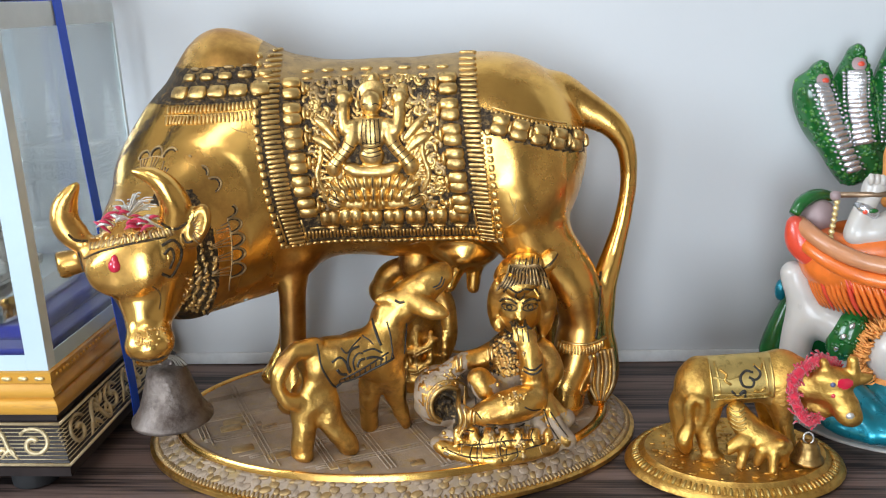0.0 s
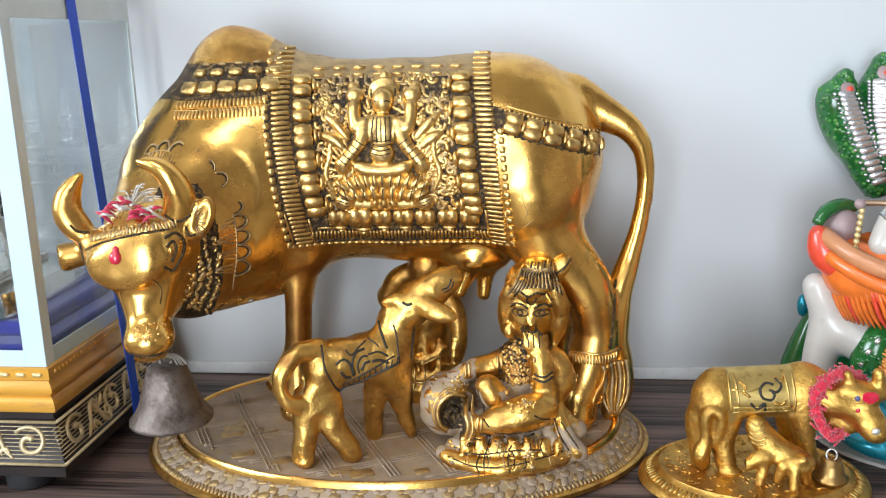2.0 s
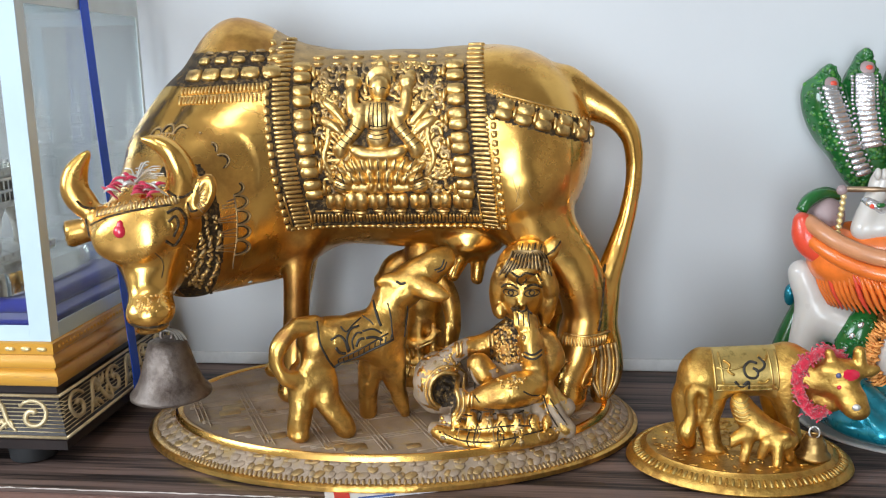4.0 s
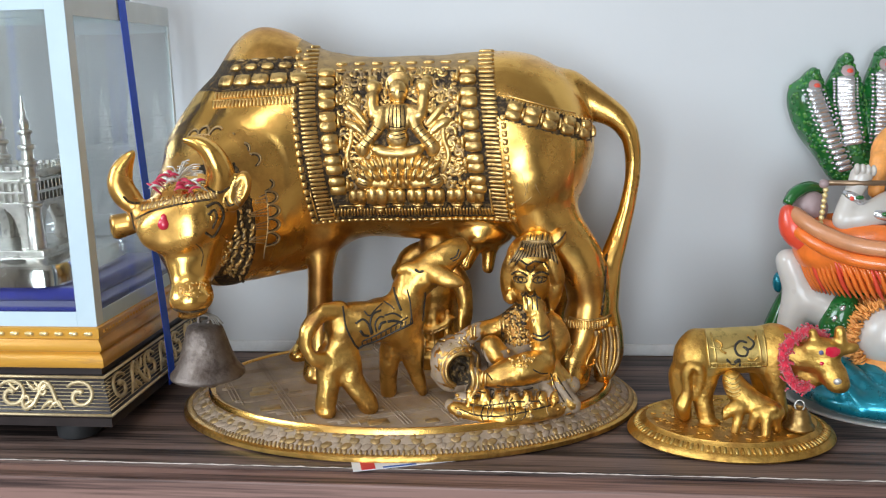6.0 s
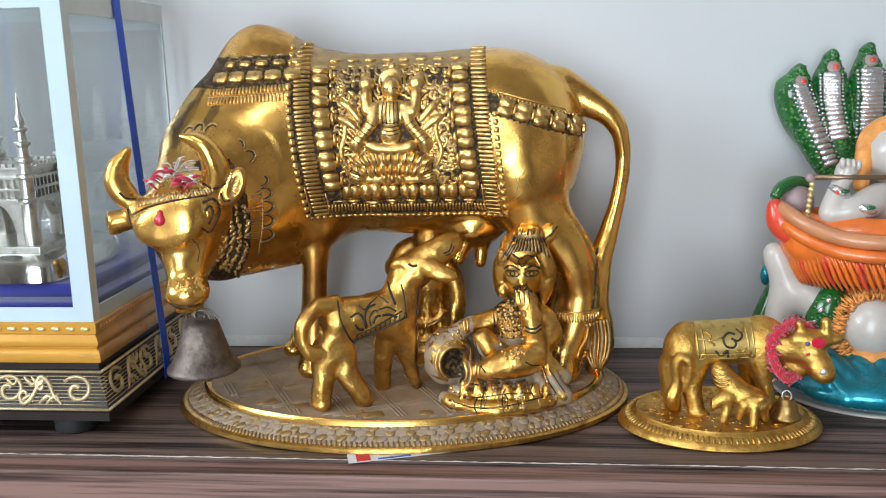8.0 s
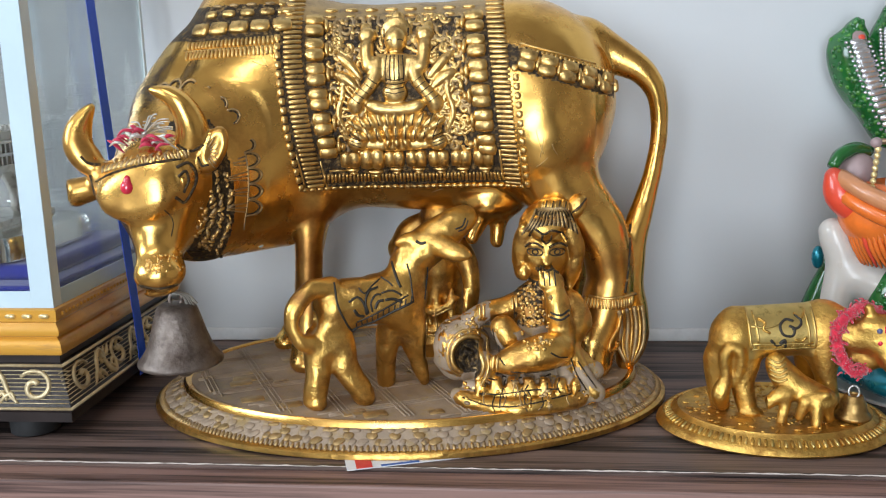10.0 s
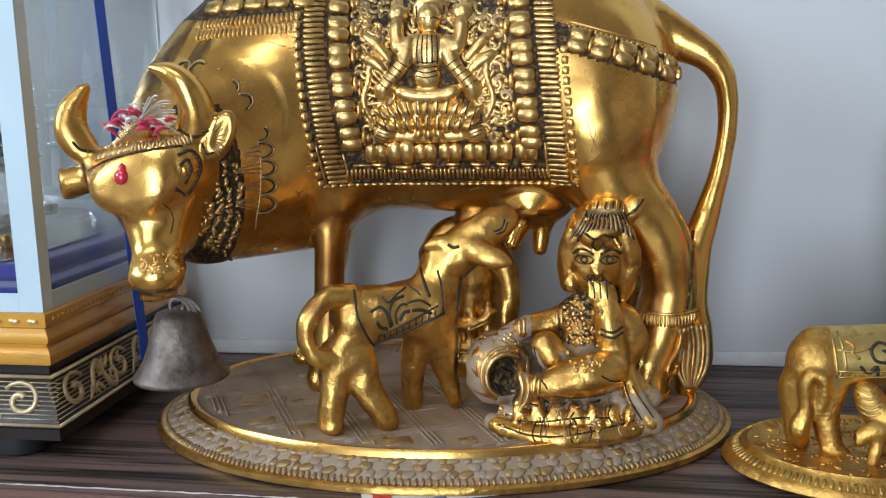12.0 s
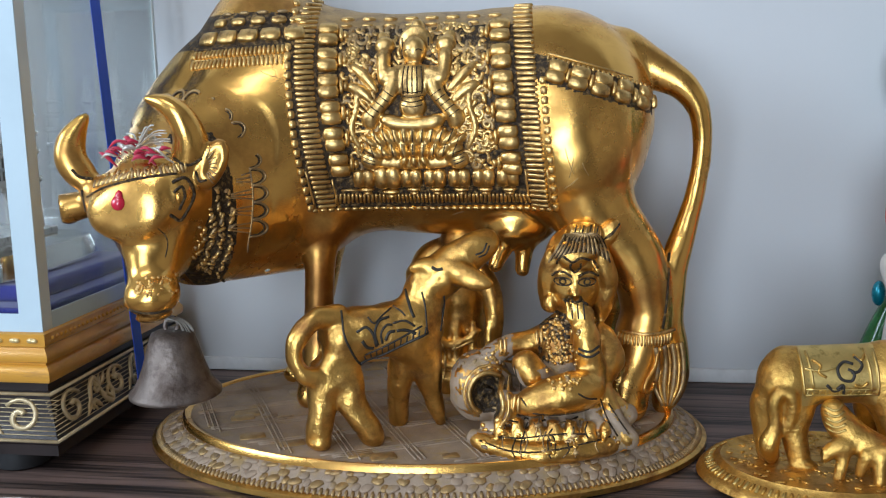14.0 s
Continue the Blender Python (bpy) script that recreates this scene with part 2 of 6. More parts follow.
class Clay:
    """A body kneaded together from rounded cones and ellipsoids that flow into each other."""

    def __init__(self, lo, hi, h):
        self.lo, self.h = np.array(lo, float), h
        self.n = np.ceil((np.array(hi) - self.lo) / h).astype(int) + 1
        self.d = np.full(self.n, 0.05, np.float32)

    def put(self, lo, hi, fn, k, cut=False):
        m = k + 2.5 * self.h
        a = np.clip(np.floor((np.array(lo) - m - self.lo) / self.h).astype(int), 0, self.n)
        b = np.clip(np.ceil((np.array(hi) + m - self.lo) / self.h).astype(int) + 1, 0, self.n)
        if (b <= a).any():
            return self
        g = [(self.lo[i] + self.h * np.arange(a[i], b[i])).astype(np.float32) for i in range(3)]
        x, y, z = g[0][:, None, None], g[1][None, :, None], g[2][None, None, :]
        s = (slice(a[0], b[0]), slice(a[1], b[1]), slice(a[2], b[2]))
        new_d, old = fn(x, y, z).astype(np.float32), self.d[s]
        if cut:
            q = np.maximum(k - np.abs(old + new_d), 0) / k
            self.d[s] = np.maximum(old, -new_d) + q * q * k / 4
        else:
            q = np.maximum(k - np.abs(old - new_d), 0) / k
            self.d[s] = np.minimum(old, new_d) - q * q * k / 4
        return self

    def cone(self, a, b, ra, rb, k=0.006, cut=False):
        a, b = np.array(a, float), np.array(b, float)
        ab = b - a
        ll = max(float(ab @ ab), 1e-12)

        def fn(x, y, z):
            t = np.clip(((x - a[0]) * ab[0] + (y - a[1]) * ab[1] + (z - a[2]) * ab[2]) / ll, 0, 1)
            return np.sqrt((x - a[0] - t * ab[0]) ** 2 + (y - a[1] - t * ab[1]) ** 2 + (z - a[2] - t * ab[2]) ** 2) - (ra + t * (rb - ra))

        r = max(ra, rb)
        return self.put(np.minimum(a, b) - r, np.maximum(a, b) + r, fn, k, cut)

    def limb(self, pts, radii, k=0.006, steps=5):
        p, r = spline(pts, radii, steps)
        for i in range(len(p) - 1):
            self.cone(p[i], p[i + 1], r[i], r[i + 1], k if i == 0 else 0.002)
        return self

    def ball(self, c, r, turn=(0, 0, 0), k=0.008, cut=False):
        c, r = np.array(c, float), np.array(r, float)
        m = np.array(Euler([radians(a) for a in turn]).to_matrix())

        def fn(x, y, z):
            p = [((x - c[0]) * m[0, i] + (y - c[1]) * m[1, i] + (z - c[2]) * m[2, i]) / r[i] for i in range(3)]
            q = np.sqrt(p[0] ** 2 + p[1] ** 2 + p[2] ** 2)
            g = np.sqrt((p[0] / r[0]) ** 2 + (p[1] / r[1]) ** 2 + (p[2] / r[2]) ** 2) + 1e-9
            return q * (q - 1) / g

        e = np.abs(m) @ r
        return self.put(c - e, c + e, fn, k, cut)

    def surface(self):
        d, n = self.d, self.n
        ins = d < 0
        cells = np.zeros(n - 1, np.int8)
        offs = [(i, j, k) for i in (0, 1) for j in (0, 1) for k in (0, 1)]
        for o in offs:
            cells += ins[o[0] : o[0] + n[0] - 1, o[1] : o[1] + n[1] - 1, o[2] : o[2] + n[2] - 1]
        act = np.argwhere((cells > 0) & (cells < 8))
        val = np.stack([d[act[:, 0] + o[0], act[:, 1] + o[1], act[:, 2] + o[2]] for o in offs], 1)
        pos, num = np.zeros((len(act), 3)), np.zeros(len(act))
        for i in range(8):
            for j in range(i + 1, 8):
                if sum(abs(offs[i][q] - offs[j][q]) for q in range(3)) != 1:
                    continue
                hit = (val[:, i] < 0) != (val[:, j] < 0)
                t = val[hit, i] / (val[hit, i] - val[hit, j])
                oi, oj = np.array(offs[i], float), np.array(offs[j], float)
                pos[hit] += oi + t[:, None] * (oj - oi)
                num[hit] += 1
        verts = self.lo + self.h * (act + pos / num[:, None])
        ids = np.full(n - 1, -1, np.int64)
        ids[act[:, 0], act[:, 1], act[:, 2]] = np.arange(len(act))
        faces = []
        for ax in range(3):
            u, w = [(1, 2), (2, 0), (0, 1)][ax]
            lo_, hi_ = [slice(1, -1)] * 3, [slice(1, -1)] * 3
            lo_[ax], hi_[ax] = slice(0, n[ax] - 1), slice(1, n[ax])
            a, b = ins[tuple(lo_)], ins[tuple(hi_)]
            for flip, msk in ((False, a & ~b), (True, ~a & b)):
                p = np.argwhere(msk) + 1
                p[:, ax] -= 1
                du, dw = np.zeros(3, int), np.zeros(3, int)
                du[u], dw[w] = 1, 1
                q = [ids[tuple((p - s).T)] for s in (du + dw, dw, 0 * du, du)]
                quad = np.stack(q[::-1] if flip else q, 1)
                faces.append(quad)
        return verts, np.vstack(faces)


def part(name, mesh, parent, label="", smooth=True, sharp=None):
    ob = mesh.make(name, parent, smooth, sharp)
    if label:
        tagged(ob, label)
    return ob


def thing(name, place=(0, 0, 0)):
    ob = new(name)
    ob.location = place
    return ob


# ---- the room ----
# Only the north wall shows; other surfaces are unseen, toned for bounce and reflections.
X0, X1, Y0, WALL, Z0, Z1 = -1.8, 1.7, -2.4, 0.593, -1.05, 1.3
BACK = Mesh().box((X0 - 0.1, WALL, Z0), (X1 + 0.1, WALL + 0.12, Z1), WALLPAINT)
tagged(BACK.make("wall_north", smooth=False), "plain white painted wall behind the shelf", "wall", kind="structure")
tagged(Mesh().box((X1, Y0, Z0), (X1 + 0.1, WALL, Z1), ROOMPAINT).make("wall_east", smooth=False), "plain painted room wall", "wall", kind="structure")
# Dark tone added so the brass mirrors dark bands beside the window.
SOUTHPAINT = mat("dark_unseen_wall_paint", (0.20, 0.155, 0.12), 0.7, 0.0, vary=0.08, scale=3)
SOUTH = Mesh()
for lo, hi in (((X0 - 0.1, Y0 - 0.1, Z0), (-0.99, Y0, Z1)), ((0.19, Y0 - 0.1, Z0), (X1 + 0.1, Y0, Z1)), ((-0.99, Y0 - 0.1, Z0), (0.19, Y0, -0.62)), ((-0.99, Y0 - 0.1, 1.06), (0.19, Y0, Z1))):
    SOUTH.box(lo, hi, SOUTHPAINT)
tagged(SOUTH.make("wall_south", smooth=False), "unseen dark brown room wall with a window opening", "wall", kind="structure")
WEST = Mesh()
for lo, hi in (((X0 - 0.1, Y0, Z0), (X0, -1.1, Z1)), ((X0 - 0.1, 0.0, Z0), (X0, WALL, Z1)), ((X0 - 0.1, -1.1, Z0), (X0, 0.0, 0.25)), ((X0 - 0.1, -1.1, 1.26), (X0, 0.0, Z1))):
    WEST.box(lo, hi, ROOMPAINT)
tagged(WEST.make("wall_west", smooth=False), "plain painted room wall with a window opening", "wall", kind="structure")
tagged(Mesh().box((X0 - 0.1, Y0 - 0.1, Z0 - 0.1), (X1 + 0.1, WALL + 0.12, Z0), FLOORTILE).make("floor", smooth=False), "brown tiled room floor", "floor", kind="structure")
# Ceiling out of view, toned down so upward brass reflects less brightness.
tagged(Mesh().box((X0 - 0.1, Y0 - 0.1, Z1), (X1 + 0.1, WALL + 0.12, Z1 + 0.1), CEILPAINT).make("ceiling", smooth=False), "unseen dull brown ceiling that darkens brass reflections", "ceiling", kind="structure")

# ---- the shelf ----
EDGE = 0.393
shelf = thing("wooden_shelf")
tagged(shelf, "dark walnut laminate shelf with a chipped front edge", "shelf")
part("shelf_board", Mesh().box((-0.75, EDGE, -0.024), (0.75, WALL - 0.001, 0.0), SHELFWOOD), shelf, smooth=False)
part("edge_band", Mesh().box((-0.75, EDGE - 0.016, -0.040), (0.75, EDGE, -0.0012), SHELFEDGE, 0.0012), shelf, "reddish brown laminate front edge", smooth=False)
CHIP = mat("chipped_white_core", (0.62, 0.55, 0.50), 0.8, vary=0.2)
rng = random.Random(4)
chips = Mesh()
pts = [(-0.40 + 0.0035 * i, EDGE + 0.0010 + rng.uniform(-0.0003, 0.0003), 0.0001) for i in range(235)]
chips.tube(pts, [rng.choice((0.00015, 0.0003, 0.0004, 0.0005)) for _ in pts], CHIP, 5)
part("chipped_line", chips, shelf, "pale chipped line along the edge")
shelf_cupboard = Mesh().box((-0.75, EDGE + 0.03, -0.9), (0.75, WALL - 0.001, -0.0245), SHELFWOOD).make("cupboard", smooth=False)
tagged(shelf_cupboard, "dark wooden cupboard that carries the shelf", "cupboard")
SKIRT = Mesh().box((-0.75, WALL - 0.0025, 0.0005), (0.75, WALL - 0.0002, 0.009), mat("white_sealant", (0.70, 0.71, 0.72), 0.5, bump=(0.3, 120)), 0.0008)
tagged(SKIRT.make("trim"), "thin white sealant strip along the wall foot", "trim", kind="structure")

# ---- big brass statue: oval base ----
BC, BA, BB, BR = (-0.0285, 0.4945), 0.1445, 0.0950, radians(4.0)
TOP = 0.0150


def on_base(a, s, z):
    """A place on the oval: angle, share of the full radius, height."""
    x, y = BA * s * math.cos(a), BB * s * math.sin(a)
    return (BC[0] + x * math.cos(BR) - y * math.sin(BR), BC[1] + x * math.sin(BR) + y * math.cos(BR), z)


base_thing = thing("statue_base")
tagged(base_thing, "oval brass statue base with dusty engraved floral skirt", "statue base")
c3 = (BC[0], BC[1], 0.0)


def oval(name, prof, m, label=""):
    return part(name, Mesh().lathe(c3, prof, m, 160, BA, BB, BR), base_thing, label, sharp=50)


lower_rim = oval("lower_rim", [(0.02, 0.0), (0.985, 0.0), (1.0, 0.0010), (1.0, 0.0034), (0.985, 0.0046), (0.978, 0.0046)], CAST, "worn bright brass lower rim")
skirt = oval("skirt", [(0.978, 0.0040), (0.965, 0.0062), (0.90, 0.0118), (0.885, 0.0128)], DUSTY, "dusty sloping skirt")
oval("upper_rim", [(0.890, 0.0120), (0.886, 0.0148), (0.878, 0.0160), (0.862, 0.0158), (0.856, 0.0148)], BRASS, "polished raised upper rim")
platform = oval("platform", [(0.860, 0.0140), (0.855, TOP), (0.4, TOP + 0.0002), (0.02, TOP + 0.0002)], DUSTY, "dusty engraved platform")
BASE = Mesh()


def tilt_frame(a, slope=0.45):
    """Axes on the sloping skirt: along, up the slope, outward."""
    t = Vector((-BA * math.sin(a), BB * math.cos(a), 0)).normalized()
    t.rotate(Euler((0, 0, BR)))
    o = Vector((t.y, -t.x, 0))
    up = (-o * math.cos(slope) + Vector((0, 0, 1)) * math.sin(slope)).normalized()
    nrm = t.cross(up) if t.cross(up).z > 0 else -t.cross(up)
    return np.array([t[:], up[:], nrm[:]]).T


rng = random.Random(11)
for i in range(300):
    a = 2 * math.pi * i / 300
    BASE.blob(on_base(a, 0.972, 0.0056), (0.0009, 0.0022, 0.0009), DULL, tilt_frame(a), 0.7, (6, 4))
tagged(part("notched_edge", BASE, lower_rim, "row of fine brass notches"), kind="stuff")
BASE = Mesh()
count = 74
for i in range(count):
    a0 = 2 * math.pi * i / count
    fr = tilt_frame(a0)
    for da, s, r1, r2, tw in ((0.0, 0.945, 0.0030, 0.0018, 0.6), (0.028, 0.918, 0.0024, 0.0021, -0.5), (0.052, 0.945, 0.0021, 0.0014, 1.2), (0.045, 0.90, 0.0026, 0.0010, 0.2), (0.016, 0.90, 0.0016, 0.0011, 0.0)):
        a = a0 + da + rng.uniform(-0.006, 0.006)
        f = tilt_frame(a)
        tw += rng.uniform(-0.3, 0.3)
        rot = np.array([[math.cos(tw), -math.sin(tw), 0], [math.sin(tw), math.cos(tw), 0], [0, 0, 1]])
        z = 0.0062 + (0.965 - s) / 0.065 * 0.0056
        BASE.blob(on_base(a, s, z), (r1 * 1.25, r2 * 1.3, 0.0006), rng.choice((DULL, DULL, DUSTY, DUSTY, DUSTY)), f @ rot, 0.8, (8, 4))
tagged(part("floral_relief", BASE, skirt, "worn brass leaves and flowers"), kind="stuff")
BASE = Mesh()
# engraved grid of double lines and plates on the platform
for d, (ax, ay) in ((0, (0.93, 0.37)), (1, (0.42, -0.91))):
    for j in range(-5, 6):
        for off in (-0.0022, 0.0, 0.0022):
            o = j * 0.027 + off
            px, py = -ay * o, ax * o
            line = []
            for s in np.linspace(-0.15, 0.15, 61):
                x, y = px + ax * s, py + ay * s
                if (x / (BA * 0.83)) ** 2 + (y / (BB * 0.83)) ** 2 < 1:
                    line.append((BC[0] + x * math.cos(BR) - y * math.sin(BR), BC[1] + x * math.sin(BR) + y * math.cos(BR), TOP + 0.0002))
            if len(line) > 3:
                BASE.tube(line, 0.00060, DUSTY, 4)
for j in range(26):
    a, s = rng.uniform(0, 6.28), 0.8 * math.sqrt(rng.random())
    w, tw = rng.uniform(0.003, 0.008), 0.38
    f = np.array([[math.cos(tw), -math.sin(tw), 0], [math.sin(tw), math.cos(tw), 0], [0, 0, 1]])
    BASE.blob(on_base(a, s, TOP), (w, w * 0.7, 0.0005), DULL if j % 3 == 0 else DUSTY, f, 0.25, (12, 4))
for x, y in ((-0.036, 0.4215), (-0.047, 0.4235), (-0.104, 0.4400), (-0.082, 0.4330), (-0.118, 0.4640)):
    BASE.blob((x, y, TOP), (0.0062, 0.0040, 0.0006), DULL, np.array(Euler((0, 0, 0.42)).to_matrix()), 0.25, (12, 4))
tagged(part("engraved_grid", BASE, platform, "dusty double lines and plates"), kind="stuff")

# ---- big brass cow ----
SPOT = mat("pale_spot", (0.42, 0.50, 0.52), 0.8, vary=0.3, scale=600)
cow = Clay((-0.195, 0.365, 0.008), (0.125, 0.575, 0.245), 0.0012)
cow.ball((-0.025, 0.517, 0.1605), (0.085, 0.044, 0.0575), (0, 2, 0), 0.01)
cow.ball((0.038, 0.517, 0.169), (0.049, 0.043, 0.049), (0, 12, 0), 0.03)
cow.ball((0.053, 0.512, 0.152), (0.025, 0.040, 0.038), (0, 0, 0), 0.02)
cow.ball((-0.092, 0.513, 0.158), (0.042, 0.043, 0.062), (0, 8, 0), 0.03)
cow.ball((-0.1150, 0.513, 0.2070), (0.0230, 0.019, 0.0290), (0, -8, 0), 0.022)
cow.ball((-0.098, 0.515, 0.195), (0.040, 0.02, 0.022), (0, 14, 0), 0.016)
cow.cone((-0.112, 0.505, 0.165), (-0.138, 0.462, 0.135), 0.046, 0.034, 0.02)
cow.cone((-0.108, 0.505, 0.118), (-0.132, 0.462, 0.112), 0.035, 0.027, 0.02)
cow.cone((-0.138, 0.462, 0.132), (-0.137, 0.43, 0.132), 0.032, 0.024, 0.012)
cow.limb([(-0.114, 0.515, 0.205), (-0.133, 0.502, 0.184), (-0.145, 0.478, 0.162), (-0.141, 0.450, 0.146)], [0.027, 0.026, 0.024, 0.021], 0.012)
# head: wide flat brow, tapering face, rounded muzzle
cow.cone((-0.1415, 0.4240, 0.1147), (-0.1354, 0.4130, 0.0937), 0.0160, 0.0108, 0.006)
cow.ball((-0.1437, 0.4165, 0.1289), (0.0212, 0.0150, 0.0125), (-14, -11, 0), 0.006)
cow.ball((-0.1423, 0.4075, 0.1243), (0.0165, 0.0080, 0.0090), (-24, -9, 0), 0.006)
cow.cone((-0.1620, 0.4190, 0.1349), (-0.1230, 0.4190, 0.1423), 0.0062, 0.0070, 0.006)
cow.ball((-0.1302, 0.4300, 0.1135), (0.0085, 0.0180, 0.0170), (0, 0, 0), 0.006)
cow.ball((-0.1215, 0.4160, 0.1325), (0.0036, 0.0060, 0.0080), (0, 6, 0), 0.003)
cow.ball((-0.1338, 0.4075, 0.0912), (0.0124, 0.0112, 0.0094), (0, 0, 0), 0.005)
cow.ball((-0.1344, 0.4110, 0.0813), (0.0088, 0.0080, 0.0030), (0, -10, 0), 0.002)
# flat brow, hollows beside and across the nose
cow.ball((-0.1422, 0.3420, 0.1319), (0.0620, 0.0620, 0.0620), (0, 0, 0), 0.008, True)
cow.ball((-0.1594, 0.4050, 0.0998), (0.0118, 0.0150, 0.0150), (0, -22, 0), 0.006, True)
cow.ball((-0.1292, 0.3915, 0.1067), (0.0150, 0.0100, 0.0075), (0, -4, 0), 0.006, True)
# horns
cow.limb([(-0.1681, 0.4190, 0.1413), (-0.1735, 0.4190, 0.1495), (-0.1731, 0.4200, 0.1575), (-0.1692, 0.4200, 0.1640), (-0.1649, 0.4200, 0.1688)], [0.0056, 0.0058, 0.0050, 0.0031, 0.0009], 0.004)
cow.limb([(-0.1191, 0.4200, 0.1490), (-0.1161, 0.4180, 0.1575), (-0.1187, 0.4160, 0.1669), (-0.1247, 0.4150, 0.1725), (-0.1337, 0.4140, 0.1755)], [0.0066, 0.0064, 0.0053, 0.0037, 0.0010], 0.004)
# ears
cow.cone((-0.1691, 0.4240, 0.1291), (-0.1792, 0.4240, 0.1266), 0.0062, 0.0070, 0.003)
cow.ball((-0.1844, 0.4195, 0.1262), (0.0052, 0.0070, 0.0070), (0, 0, 0), 0.0015, True)
cow.ball((-0.1077, 0.4190, 0.1474), (0.0060, 0.0042, 0.0118), (0, 27, 0), 0.002)
cow.cone((-0.1151, 0.4230, 0.1401), (-0.1113, 0.4200, 0.1427), 0.0052, 0.0046, 0.003)
cow.ball((-0.1051, 0.4145, 0.1495), (0.0036, 0.0028, 0.0085), (0, 27, 0), 0.0015, True)
# front legs
cow.limb([(-0.0813, 0.4940, 0.1113), (-0.0811, 0.4890, 0.0985), (-0.0831, 0.4890, 0.0765), (-0.0841, 0.4900, 0.0559), (-0.0853, 0.4900, 0.0351), (-0.0869, 0.4905, 0.0215)], [0.0135, 0.0084, 0.0070, 0.0070, 0.0074, 0.0092], 0.010)
cow.ball((-0.0876, 0.4880, 0.0186), (0.009, 0.010, 0.0060), (0, 0, 0), 0.003)
cow.limb([(-0.0918, 0.5380, 0.0983), (-0.0956, 0.5410, 0.0719), (-0.1006, 0.5410, 0.0394), (-0.1081, 0.5340, 0.0201)], [0.0120, 0.0080, 0.0066, 0.0080], 0.010)
cow.ball((-0.1098, 0.5310, 0.0185), (0.0085, 0.009, 0.0060), (0, 0, 0), 0.003)
# rear legs
cow.limb([(0.046, 0.502, 0.148), (0.0585, 0.495, 0.118), (0.0780, 0.493, 0.0935), (0.0845, 0.494, 0.070), (0.0835, 0.493, 0.056)], [0.030, 0.0205, 0.0145, 0.0120, 0.0122], 0.014)
cow.limb([(0.0825, 0.493, 0.058), (0.0795, 0.490, 0.042), (0.0730, 0.486, 0.027)], [0.0125, 0.0115, 0.0125], 0.003)
cow.ball((0.0725, 0.484, 0.0215), (0.0125, 0.0125, 0.0095), (0, 0, 0), 0.003)
cow.limb([(0.050, 0.535, 0.140), (0.058, 0.541, 0.105), (0.066, 0.543, 0.080), (0.064, 0.543, 0.045), (0.060, 0.540, 0.020)], [0.030, 0.017, 0.012, 0.010, 0.012], 0.014)
# tail with its tuft
cow.limb([(0.0722, 0.5170, 0.1955), (0.0894, 0.5140, 0.1856), (0.1014, 0.5120, 0.1778), (0.1094, 0.5120, 0.1656), (0.1118, 0.5120, 0.1481), (0.1091, 0.5100, 0.1290), (0.1035, 0.5070, 0.1081), (0.0984, 0.5020, 0.0911), (0.0956, 0.5000, 0.0735), (0.0935, 0.4980, 0.0575)],
         [0.0120, 0.0085, 0.0062, 0.0050, 0.0044, 0.0044, 0.0052, 0.0062, 0.0072, 0.0078], 0.006)
cow.limb([(0.0925, 0.499, 0.060), (0.0955, 0.499, 0.045), (0.0965, 0.497, 0.030), (0.0940, 0.495, 0.018)], [0.0090, 0.0095, 0.0085, 0.0045], 0.003)
# udder
cow.ball((0.018, 0.510, 0.108), (0.020, 0.020, 0.012), (0, 0, 0), 0.008)
cow.cone((0.014, 0.500, 0.102), (0.009, 0.494, 0.090), 0.0062, 0.0040, 0.003)
cow.cone((0.024, 0.505, 0.100), (0.022, 0.502, 0.086), 0.0055, 0.0035, 0.003)

CV, CF = cow.surface()
CV = CV + np.array([[noise.noise(Vector(p) * 34 + Vector((c, 0, 0))) * 0.0013 + noise.noise(Vector(p) * 95 + Vector((0, c, 3))) * 0.0003 for c in (0, 7, 19)] for p in CV])
from mathutils.bvhtree import BVHTree

COWTREE = BVHTree.FromPolygons(CV.tolist(), CF.tolist())
EYEWAY = Vector((0, 1, 0))


def on_cow(x, z, y=0.3, way=EYEWAY):
    p, n, _, _ = COWTREE.ray_cast(Vector((x, y, z)), way)
    if p is None:
        return None, None
    return p, (n if n.dot(way) < 0 else -n)


def skin_frame(n, tw=0.0):
    """Axes on the skin: across, up, outward; turned by tw."""
    up = Vector((0, 0, 1)) - n * n.z
    up.normalize()
    ac = up.cross(n)
    a, b = ac * math.cos(tw) + up * math.sin(tw), up * math.cos(tw) - ac * math.sin(tw)
    return np.array([a[:], b[:], n[:]]).T


COW = Mesh()
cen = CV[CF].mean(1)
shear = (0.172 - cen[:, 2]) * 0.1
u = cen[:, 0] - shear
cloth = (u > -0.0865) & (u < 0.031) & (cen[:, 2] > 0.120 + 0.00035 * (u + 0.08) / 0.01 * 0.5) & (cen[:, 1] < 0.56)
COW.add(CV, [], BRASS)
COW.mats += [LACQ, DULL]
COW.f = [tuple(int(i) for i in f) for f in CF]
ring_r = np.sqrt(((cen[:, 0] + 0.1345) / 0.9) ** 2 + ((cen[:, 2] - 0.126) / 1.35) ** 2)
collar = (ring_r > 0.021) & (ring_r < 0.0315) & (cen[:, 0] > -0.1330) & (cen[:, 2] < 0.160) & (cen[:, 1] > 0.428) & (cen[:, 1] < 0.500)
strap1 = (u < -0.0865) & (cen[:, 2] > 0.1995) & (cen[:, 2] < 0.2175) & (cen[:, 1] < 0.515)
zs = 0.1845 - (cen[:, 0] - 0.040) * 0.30
